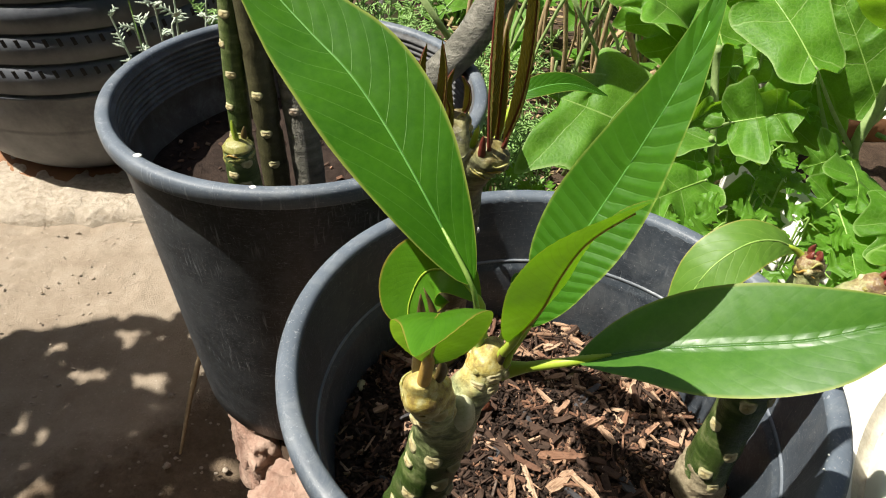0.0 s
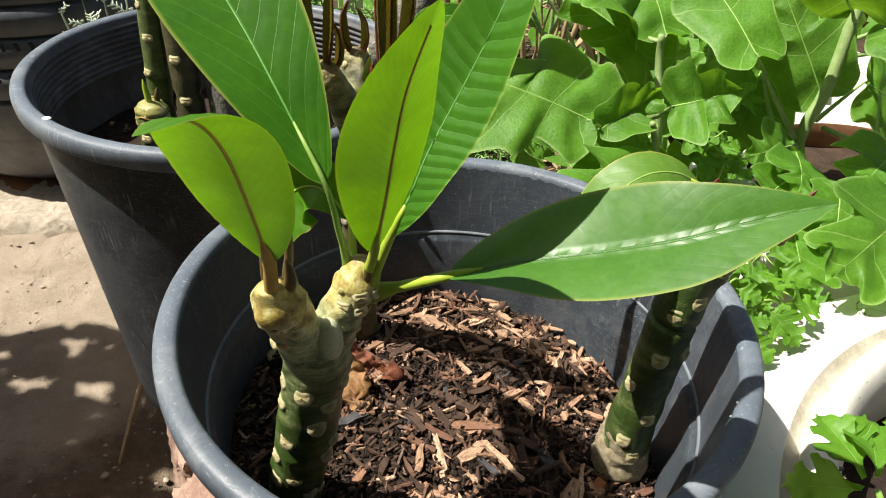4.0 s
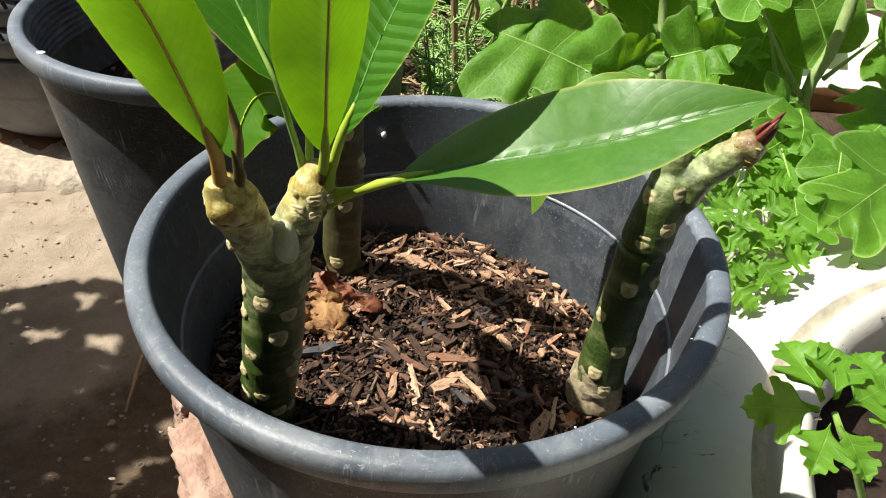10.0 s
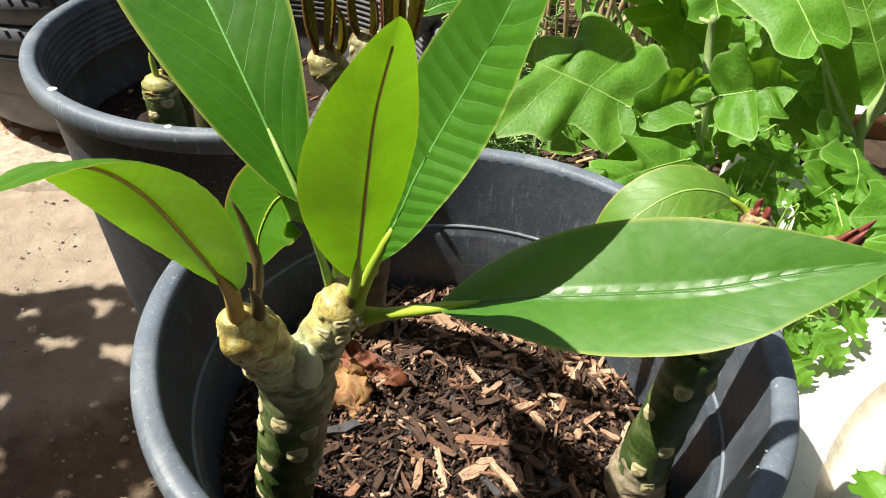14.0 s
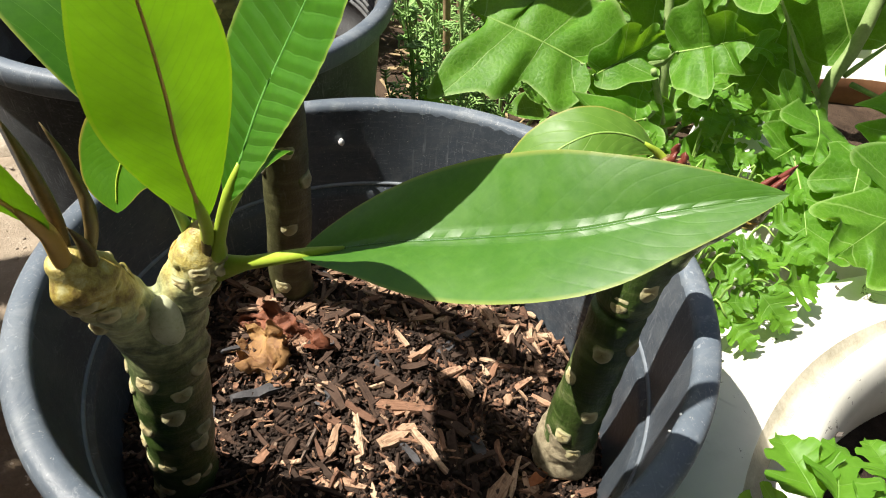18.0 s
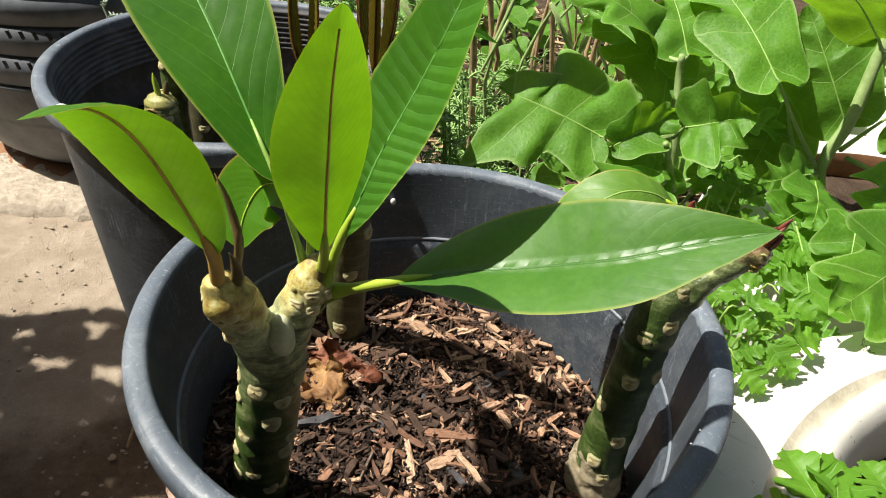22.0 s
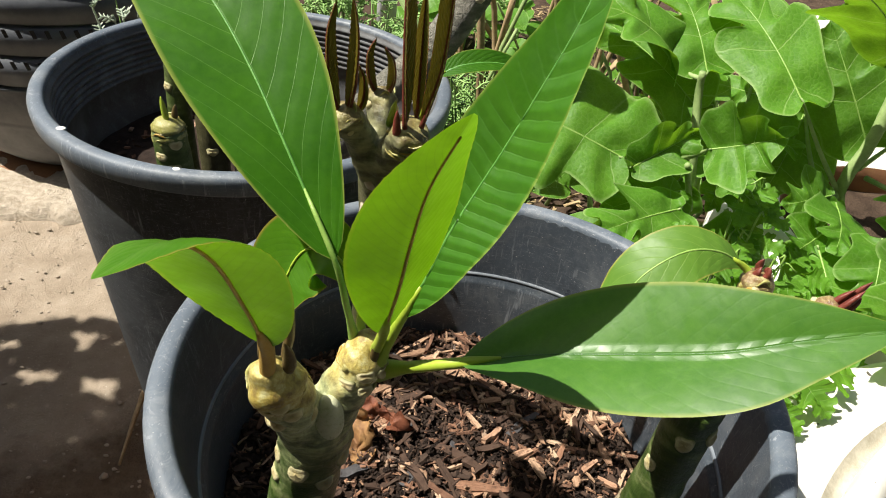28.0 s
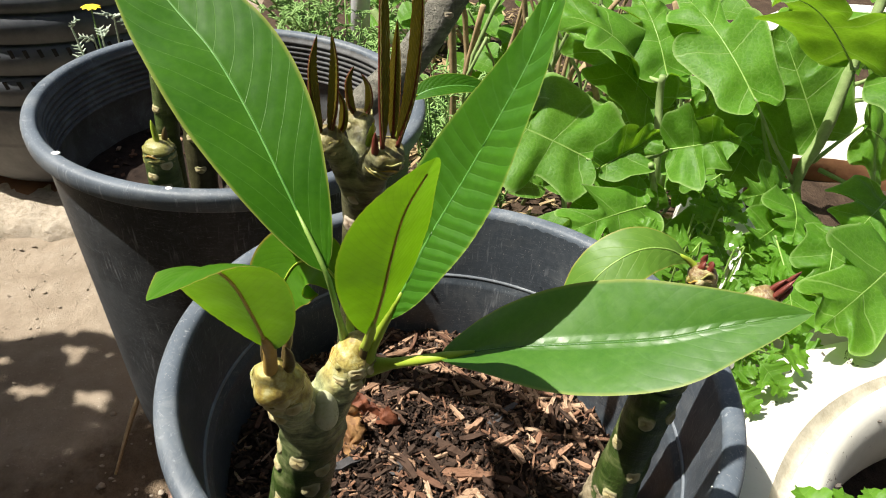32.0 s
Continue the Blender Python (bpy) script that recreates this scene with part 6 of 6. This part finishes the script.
rnge = random.Random(44)
for k in range(16):
    f = rnge.random()
    root = Vector((0.335, 0.735, 0.60)).lerp(Vector((0.53, 0.755, 0.70)), f) + Vector((rnge.uniform(-.04, .06), rnge.uniform(0.03, .12), rnge.uniform(-0.14, 0.04)))
    d = Vector((rnge.uniform(-1, 1), rnge.uniform(-1.0, 0.2), rnge.uniform(-0.5, 0.35))).normalized()
    b = root + d * rnge.uniform(0.02, 0.045)
    ln = rnge.uniform(0.045, 0.085)
    egg_leaf(b, b + d * ln, ln * 0.40, (rnge.uniform(-.45, .25), rnge.uniform(-.8, -.2), rnge.uniform(.5, .9)), (rnge.uniform(-.3, .3), rnge.uniform(-.9, -.3), rnge.uniform(.3, .8)), root, rnge.uniform(-0.004, 0.014), rnge.uniform(0, 9), rnge.uniform(0.0, 0.5), rnge.uniform(0.0, 0.4), 0.3, 2, rnge.uniform(0.06, 0.18))

fl = thing("aubergine_flower", (0.302, 0.724, 0.551), "small white aubergine flower bud", "flower")
for k in range(5):
    a = 6.28 * k / 5
    b = Vector((0.302, 0.724, 0.560))
    t = b + Vector((0.010 * math.cos(a) - 0.004, 0.006 * math.sin(a) - 0.008, -0.010))
    part("petal", sheet([b, b.lerp(t, 0.5) + Vector((0, 0, 0.002)), t], 0.0055, (math.cos(a), math.sin(a) - 0.6, 0.4), None, obovate, 0.2, n=8, m=3)[0], M_PETAL, fl)


# ---- parsley ----
def parsley_leaflet(leafob, b, t, half, up, seed):
    """A flat leaflet cut into three lobes with pointed teeth."""
    b, t, up = Vector(b), Vector(t), Vector(up)
    d = t - b
    side = d.cross(up).normalized()
    nn = side.cross(d).normalized()
    R = d.length
    rng = random.Random(seed * 7 + int(abs(b.x) * 1e4))
    n, w = 33, R * 0.95
    rows = [[] for _ in range(n)]
    wob, ph = rng.uniform(0.05, 0.10), rng.uniform(0, 6)
    for sg in (-1, 1):
        j = lambda v: v * rng.uniform(0.92, 1.08)
        ctl = [(0.0, 0.02), (0.18, 0.07), (0.30, j(0.22)), (0.34, j(0.40)), (0.47, j(0.44)), (0.50, j(0.54)), (0.62, j(0.50)), (0.58, j(0.33)), (0.56, j(0.22)), (0.70, j(0.27)), (0.74, j(0.37)), (0.86, j(0.31)), (0.84, j(0.20)), (0.95, j(0.19)), (0.96, j(0.09)), (1.04, 0.0)]
        line = spline([(x, y, 0.0) for x, y in ctl], n)
        for i, o in enumerate(line):
            s0 = i / (n - 1)
            side_row = []
            for q in range(5):
                f = q / 4
                x, y = s0 + (o.x - s0) * f, o.y * f
                z = R * (0.16 * y + wob * math.sin(5 * x + ph) * f - 0.18 * x * x + 0.05 * math.sin(9 * x + sg) * f)
                side_row.append((b + d * x + side * (sg * y * w) + nn * z, (s0, 0.5 + 0.5 * sg * f)))
            rows[i] = rows[i] + side_row[1:] if sg > 0 else side_row[::-1]
    m = Mesh()
    m.grid([[v for v, _ in r] for r in rows], [[u for _, u in r] for r in rows])
    part("leaflet", m, M_PARSLEY, leafob)


def parsley_leaf(plant, root, joint, tip, size, up, seed=0):
    """A stalk with three cut leaflets."""
    root, joint, tip, up = Vector(root), Vector(joint), Vector(tip), Vector(up).normalized()
    st = part("leaf_stalk", Mesh().tube(spline([root, root.lerp(joint, 0.6) + up * 0.01, joint, joint.lerp(tip, 0.35)], 12), [0.0016 - 0.0008 * i / 11 for i in range(12)], 6), M_RIB, plant)
    d = (tip - joint)
    side = d.cross(up).normalized()
    parsley_leaflet(st, joint + d * 0.42, tip + d * 0.05, size * 0.62, up, seed)
    for sg in (-1, 1):
        e = joint + d * 0.42 + side * sg * d.length * 0.62
        parsley_leaflet(st, joint + d * 0.12 + side * sg * 0.004, e, size * 0.55, up + side * sg * 0.2, seed + 2)


pa = thing("parsley_plant", (0.33, 0.46, 0.31), "bright green curly-cut parsley beside the white tyre", "plant", "parsley")
for root, joint, tip, size, up, sd in (((0.33, 0.47, 0.36), (0.345, 0.432, 0.588), (0.404, 0.440, 0.584), 0.036, (-0.1, -0.35, 0.93), 1), ((0.33, 0.46, 0.36), (0.318, 0.418, 0.580), (0.342, 0.384, 0.572), 0.036, (-0.25, -0.4, 0.88), 2),
                                      ((0.31, 0.49, 0.36), (0.310, 0.450, 0.590), (0.340, 0.490, 0.605), 0.034, (-0.1, -0.5, 0.85), 3), ((0.31, 0.47, 0.36), (0.300, 0.420, 0.575), (0.305, 0.375, 0.560), 0.030, (-0.3, -0.4, 0.85), 4),
                                      ((0.33, 0.47, 0.36), (0.335, 0.435, 0.580), (0.372, 0.415, 0.578), 0.034, (-0.1, -0.35, 0.93), 5),
                                      ((0.32, 0.47, 0.36), (0.318, 0.440, 0.600), (0.352, 0.452, 0.612), 0.030, (-0.2, -0.35, 0.9), 7), ((0.33, 0.47, 0.36), (0.350, 0.475, 0.570), (0.395, 0.480, 0.565), 0.034, (0.1, -0.4, 0.9), 8)):
    parsley_leaf(pa, root, joint, tip, size, up, sd)
pb = thing("parsley_plant", (0.34, 0.60, 0.31), "dense dark green parsley under the aubergine leaves", "plant", "parsley")
rngp = random.Random(12)
for cx, cy, cz in ((0.383, 0.66, 0.627), (0.351, 0.62, 0.592), (0.369, 0.56, 0.600), (0.244, 0.56, 0.590), (0.295, 0.555, 0.60), (0.33, 0.585, 0.575), (0.40, 0.60, 0.57), (0.27, 0.60, 0.56), (0.20, 0.62, 0.56), (0.155, 0.64, 0.55), (0.42, 0.53, 0.52), (0.31, 0.62, 0.54), (0.36, 0.52, 0.54), (0.12, 0.68, 0.57), (0.23, 0.66, 0.55), (0.37, 0.62, 0.61), (0.34, 0.57, 0.60), (0.39, 0.58, 0.59), (0.31, 0.59, 0.59), (0.36, 0.65, 0.62), (0.27, 0.57, 0.585), (0.33, 0.54, 0.57), (0.40, 0.55, 0.55), (0.22, 0.59, 0.57), (0.18, 0.60, 0.56), (0.14, 0.66, 0.56), (0.38, 0.51, 0.52)):
    a = rngp.uniform(0, 6.28)
    j = Vector((cx, cy, cz))
    t = j + Vector((0.045 * math.cos(a), 0.03 * math.sin(a) - 0.02, rngp.uniform(-0.012, 0.012)))
    parsley_leaf(pb, (cx * 0.7 + 0.1, cy * 0.7 + 0.19, 0.33), j, t, rngp.uniform(0.026, 0.036), (rngp.uniform(-.2, .2), -0.5, 0.85), rngp.randint(0, 9))
def drawn(q):
    """A place of the parsley, which stands tall at the tyre's near edge."""
    return Vector((0.240, 0.190, 0.680)) + 0.72 * (Vector(q) - Vector((0.303, 0.270, 0.583)))


pc = thing("parsley_plant", (0.345, 0.15, 0.494), "bright green parsley growing inside the white tyre", "plant", "parsley")
for node, tips in (((0.358, 0.262, 0.586), ((0.303, 0.270, 0.583), (0.340, 0.316, 0.602), (0.372, 0.312, 0.606), (0.405, 0.285, 0.596), (0.334, 0.224, 0.576), (0.372, 0.224, 0.572))),
                   ((0.408, 0.232, 0.578), ((0.400, 0.280, 0.588), (0.440, 0.270, 0.585), (0.455, 0.225, 0.575), (0.395, 0.190, 0.570), (0.425, 0.185, 0.565))),
                   ((0.385, 0.185, 0.560), ((0.350, 0.195, 0.560), (0.345, 0.165, 0.556), (0.385, 0.145, 0.552), (0.42, 0.165, 0.55))),
                   ((0.430, 0.300, 0.560), ((0.420, 0.345, 0.566), (0.460, 0.325, 0.562), (0.455, 0.285, 0.556)))):
    nd, foot = drawn(node), Vector((0.352, 0.155, 0.496))
    st = part("leaf_stalk", Mesh().tube(spline([foot, nd.lerp(foot, 0.4) + Vector((0.006, 0, 0.012)), nd], 10), [0.0026 - 0.0001 * i for i in range(10)], 7), M_RIB, pc)
    for k, tp in enumerate(tips):
        d = drawn(tp) - nd
        parsley_leaflet(st, nd + d * 0.18, nd + d * 1.02, 0.022, (-0.15 + 0.1 * k % 0.3, -0.30, 0.92), k + 3)


# ---- feathery herbs, dry stalks and the pipe behind ----
def feathery(at, height, spread_r, sprigs, label, seed, mat=M_FERN, thick=0.0009):
    rng = random.Random(seed)
    t = thing("feathery_herb", at, label, "plant", "feathery herbs")
    m = Mesh()
    for k in range(sprigs):
        a = rng.uniform(0, 6.28)
        top = Vector(at) + Vector((math.cos(a) * spread_r * rng.uniform(0.2, 1), math.sin(a) * spread_r * rng.uniform(0.2, 1), height * rng.uniform(0.55, 1.05)))
        p = spline([Vector(at) + Vector((rng.uniform(-.03, .03), rng.uniform(-.03, .03), 0)), Vector(at).lerp(top, 0.5) + Vector((0, 0, height * 0.12)), top], 9)
        m.tube(p, [thick * 1.4 - thick * 0.7 * i / 8 for i in range(9)], 4, cap=False)
        for i in range(3, 9):
            for sg in (-1, 1):
                d = Vector((rng.uniform(-1, 1), rng.uniform(-1, 1), rng.uniform(0.0, 0.8))).normalized()
                l = rng.uniform(0.014, 0.030)
                e = p[i] + d * l
                m.tube([p[i], p[i].lerp(e, 0.5) + Vector((0, 0, 0.003)), e], thick * 0.8, 3, cap=False)
                for q in (0.35, 0.6, 0.85):
                    for s2 in (-1, 1):
                        b = p[i].lerp(e, q)
                        s = d.cross(Vector((rng.uniform(-.3, .3), rng.uniform(-.6, 0), 1))).normalized() * s2
                        m.tube([b, b + (d * 0.6 + s) * l * 0.36], [thick * 0.9, thick * 0.5], 3, cap=False)
    part("fronds", m, mat, t, kind="stuff")
    return t


feathery((0.10, 0.88, 0.30), 0.29, 0.07, 9, "grey-green feathery herb behind the pots", 1, thick=0.0017)
feathery((0.085, 0.76, 0.30), 0.36, 0.05, 7, "grey-green feathery herb beside the pot", 2, thick=0.0017)
feathery((-0.44, 1.12, 0.0), 0.60, 0.10, 14, "silvery feathery herb beside the tyres", 3, M_SILVER, 0.0022)
feathery((-0.34, 1.32, 0.28), 0.26, 0.17, 26, "pale green feathery herb in the sun", 4, thick=0.0021)
feathery((-0.10, 1.38, 0.28), 0.27, 0.17, 28, "pale green feathery herb in the sun", 5, thick=0.0021)
feathery((0.08, 1.20, 0.28), 0.24, 0.14, 20, "pale green feathery herb in the sun", 6, thick=0.0019)
feathery((-0.24, 1.75, 0.28), 0.24, 0.2, 24, "pale green feathery herb in the sun", 8, thick=0.0024)
feathery((0.05, 1.80, 0.28), 0.24, 0.2, 24, "pale green feathery herb in the sun", 9, thick=0.0024)
feathery((0.17, 0.95, 0.30), 0.24, 0.10, 10, "green feathery herb among dry stalks", 7, thick=0.0017)
yf = thing("yellow_flower", (-0.520, 1.20, 0.565), "small bright yellow daisy flower", "flower")
for k in range(9):
    a = 6.28 * k / 9
    b = Vector((-0.520, 1.20, 0.572))
    part("petal", sheet([b, b + Vector((math.cos(a) * 0.009, math.sin(a) * 0.009, 0.001)), b + Vector((math.cos(a) * 0.017, math.sin(a) * 0.017, -0.001))], 0.0045, (0, 0, 1), None, obovate, 0.1, n=7, m=2)[0], M_YELLOW, yf)
part("stalk", Mesh().tube(spline([(-0.46, 1.14, 0.02), (-0.50, 1.18, 0.35), (-0.520, 1.20, 0.571)], 10), 0.0013, 5), M_FERN, yf)

st = thing("dry_stalks", (0.25, 1.15, 0.30), "clump of dry straw-brown stalks in leaf litter", "plant", kind="stuff")
rngs = random.Random(31)
for k in range(46):
    x, y = rngs.uniform(0.06, 0.55), rngs.uniform(0.98, 1.5)
    h = rngs.uniform(0.25, 0.55)
    part("stalk", Mesh().tube(spline([(x, y, 0.30), (x + rngs.uniform(-.05, .05), y + rngs.uniform(-.03, .03), 0.30 + h * 0.5), (x + rngs.uniform(-.12, .12), y + rngs.uniform(-.06, .06), 0.30 + h)], 8), [rngs.uniform(0.002, 0.006)] * 8, 6), M_STRAW if k % 3 else M_EGGSTEM, st)
litter = Mesh()
for k in range(1800):
    x, y = rngs.uniform(0.0, 1.1), rngs.uniform(0.85, 2.2)
    litter.block((x, y, 0.315 + rngs.uniform(0, 0.012)), (rngs.uniform(.01, .05), rngs.uniform(.002, .008), .002), rngs.uniform(0, 6.28), (rngs.uniform(-.3, .3), rngs.uniform(-.3, .3)), 0.3, rngs)
lt = part("leaf_litter", litter, M_STRAW, smooth=False)
tagged(lt, "dry straw and leaf litter on the bed", "litter", kind="stuff")
pp = thing("standing_pipe", (-0.103, 1.60, 0.30), "upright pale grey pipe behind the pots", "pipe")
part("tube", Mesh().tube([(-0.103, 1.60, 0.28), (-0.103, 1.60, 0.75)], 0.022, 20), M_METAL, pp)

# low greenery that fills the bed further back
def clump(at, n, rx, rz, size, label, seed, mat=M_EGG):
    rng = random.Random(seed)
    t = thing("leafy_shrub", at, label, "plant", "leafy shrubs")
    m = Mesh()
    for k in range(n):
        a, r = rng.uniform(0, 6.28), rx * math.sqrt(rng.random())
        b = Vector(at) + Vector((r * math.cos(a), r * math.sin(a), rng.uniform(0.1, 1) * rz))
        d = Vector((rng.uniform(-1, 1), rng.uniform(-1, 0.6), rng.uniform(-0.4, 0.5))).normalized() * size * rng.uniform(0.6, 1.2)
        sub, _, _ = sheet([b, b + d * 0.5 + Vector((0, 0, size * 0.1)), b + d], size * 0.36, (rng.uniform(-.4, .4), -0.3, 0.9), None, obovate, 0.2, n=9, m=2)
        o = len(m.v)
        m.v.extend(sub.v)
        m.f.extend(tuple(i + o for i in f) for f in sub.f)
        m.uv.extend(sub.uv)
    part("foliage", m, mat, t, kind="stuff")
    for k in range(6):
        a = rng.uniform(0, 6.28)
        part("twig", Mesh().tube(spline([at, Vector(at) + Vector((math.cos(a) * rx * .3, math.sin(a) * rx * .3, rz * .5)), Vector(at) + Vector((math.cos(a) * rx * .8, math.sin(a) * rx * .8, rz * .9))], 8), [0.006 - 0.0005 * i for i in range(8)], 6), M_EGGSTEM, t)
    return t


clump((0.62, 1.35, 0.31), 110, 0.30, 0.30, 0.10, "leafy green growth behind the aubergine", 3)
clump((1.10, 1.36, 0.44), 60, 0.24, 0.30, 0.10, "leafy green plant in the far white tyre", 4)
clump((0.20, 1.75, 0.31), 110, 0.35, 0.20, 0.08, "low leafy green growth at the back of the bed", 5)
clump((0.30, 0.92, 0.31), 22, 0.16, 0.18, 0.08, "shaded green leaves behind the aubergine", 6)

# ---- small things on the ground ----
twig = thing("dry_twig", (-0.40, 0.79, 0.005), "long dry grass stem lying on the earth", "twig")
part("stem", Mesh().tube(spline([(-0.415, 0.905, 0.022), (-0.405, 0.79, 0.022), (-0.392, 0.676, 0.017)], 10), [0.004, 0.0045, 0.005, 0.005, 0.0045, 0.004, 0.004, 0.003, 0.0025, 0.002], 6), M_STRAW, twig)
grit = Mesh()
rngg = random.Random(77)
for k in range(900):
    x, y = rngg.uniform(-1.5, -0.15), rngg.uniform(0.25, 1.3)
    r = rngg.uniform(0.0010, 0.0034) * (2.4 if k % 37 == 0 else 1.9 if k % 9 == 0 and y < 0.7 else 1.0)
    if x < bed_edge(min(y, 0.8)) - 0.02:
        grit.ball((x, y, r * 0.3 + (0.007 if y < damp_edge(x) else 0.0)), (r * rngg.uniform(.8, 1.8), r, r * 0.5), 7, 4, 0.8, 260)
tagged(part("gravel", grit, M_GRIT), "scattered grit and small stones on the earth", "gravel", kind="stuff")

# shrub standing beside the path, whose shade falls on the earth
sh = thing("shade_shrub", (-1.55, 0.45, 0.0), "leafy shrub beside the path casting dappled shade, with added unseen leaf screens", "shrub")
rngt = random.Random(8)
part("trunk", Mesh().tube(spline([(-1.55, 0.45, 0), (-1.53, 0.47, 0.6), (-1.50, 0.5, 1.1)], 10), [0.03 - 0.0015 * i for i in range(10)], 10), M_GREY_STEM, sh)
crown = Mesh()


def shade_leaf(gx0, gy0, h, size):
    c = Vector((gx0, gy0, 0)) + SUN_DIR * (h / SUN_DIR.z)
    d = Vector((rngt.uniform(-1, 1), rngt.uniform(-1, 1), rngt.uniform(-.3, .3))).normalized() * size
    sub, _, _ = sheet([c - d * 0.5, c + Vector((0, 0, 0.006)), c + d * 0.5], size * 0.43, (rngt.uniform(-.5, .3), rngt.uniform(-.3, .3), 0.9), None, obovate, 0.2, n=6, m=1)
    o = len(crown.v)
    crown.v.extend(sub.v)
    crown.f.extend(tuple(i + o for i in f) for f in sub.f)
    crown.uv.extend(sub.uv)


# gaps shaped into the leaves so that sun spots fall at these places
SPOTS = ((-0.6215, 0.8495, 0.034, 0.013), (-0.4866, 0.8375, 0.029, 0.013), (-0.698, 0.916, 0.025, 0.011), (-0.564, 0.939, 0.014, 0.023), (-0.4785, 0.485, 0.014, 0.012), (-0.321, 0.467, 0.025, 0.019), (-0.354, 0.572, 0.009, 0.007),
         (-0.312, 0.658, 0.025, 0.023), (-0.264, 0.588, 0.014, 0.011), (-0.437, 0.437, 0.011, 0.013), (-0.388, 0.5185, 0.007, 0.008), (-0.292, 0.5015, 0.008, 0.008), (-0.82, 0.70, 0.025, 0.018), (-0.75, 0.60, 0.017, 0.014), (-0.58, 0.55, 0.012, 0.007))


def in_spot(x, y, more):
    return any(((x - cx) / (rx + more)) ** 2 + ((y - cy) / (ry + more)) ** 2 < 1 for cx, cy, rx, ry in SPOTS)


for k in range(3300):
    gx0, gy0 = rngt.uniform(-1.35, -0.24), rngt.uniform(0.10, 1.06)
    edge_y = 0.945 + 0.17 * max(0.0, gx0 + 0.80) + 0.035 * noise.noise(Vector((gx0 * 9, 0, 0)))
    size = rngt.uniform(0.035, 0.065)
    if gy0 > edge_y or in_spot(gx0, gy0, size * 0.22):
        continue
    shade_leaf(gx0, gy0, rngt.uniform(1.15, 1.55), size)


def inside(cx, cy, rx, ry):
    """A spot within a rounded, uneven outline."""
    a, r = rngt.uniform(0, 6.28), math.sqrt(rngt.random())
    g = 1 + 0.10 * math.sin(3 * a + cx) + 0.06 * math.sin(7 * a)
    return cx + rx * r * g * math.cos(a), cy + ry * r * g * math.sin(a)


# unseen leaf screens, added to cut the light bounced onto the pot fronts
for k in range(800):
    gx0, gy0 = inside(0.05, -0.42, 0.75, 0.38)
    if gy0 < -0.02:
        shade_leaf(gx0, gy0, rngt.uniform(1.35, 1.85), rngt.uniform(0.09, 0.14))
for k in range(1100):
    shade_leaf(*inside(-1.05, -0.55, 0.95, 0.75), rngt.uniform(1.2, 1.7), rngt.uniform(0.12, 0.19))
for k in range(900):
    shade_leaf(*inside(0.40, -1.00, 0.85, 0.48), rngt.uniform(1.25, 1.7), rngt.uniform(0.09, 0.15))
for k in range(500):
    shade_leaf(*inside(-1.45, 0.45, 0.62, 0.50), rngt.uniform(0.8, 1.3), rngt.uniform(0.08, 0.13))
part("crown", crown, M_SHADELEAF, sh)
for k in range(7):
    a, b = (-1.50, 0.5, 1.1), (rngt.uniform(-1.9, -1.1), rngt.uniform(0.1, 0.9), rngt.uniform(1.2, 1.5))
    part("limb", Mesh().tube(spline([a, tuple((Vector(a) + Vector(b)) / 2 + Vector((0, 0, 0.05))), b], 8), [0.012 - 0.0012 * i for i in range(8)], 6), M_GREY_STEM, sh)
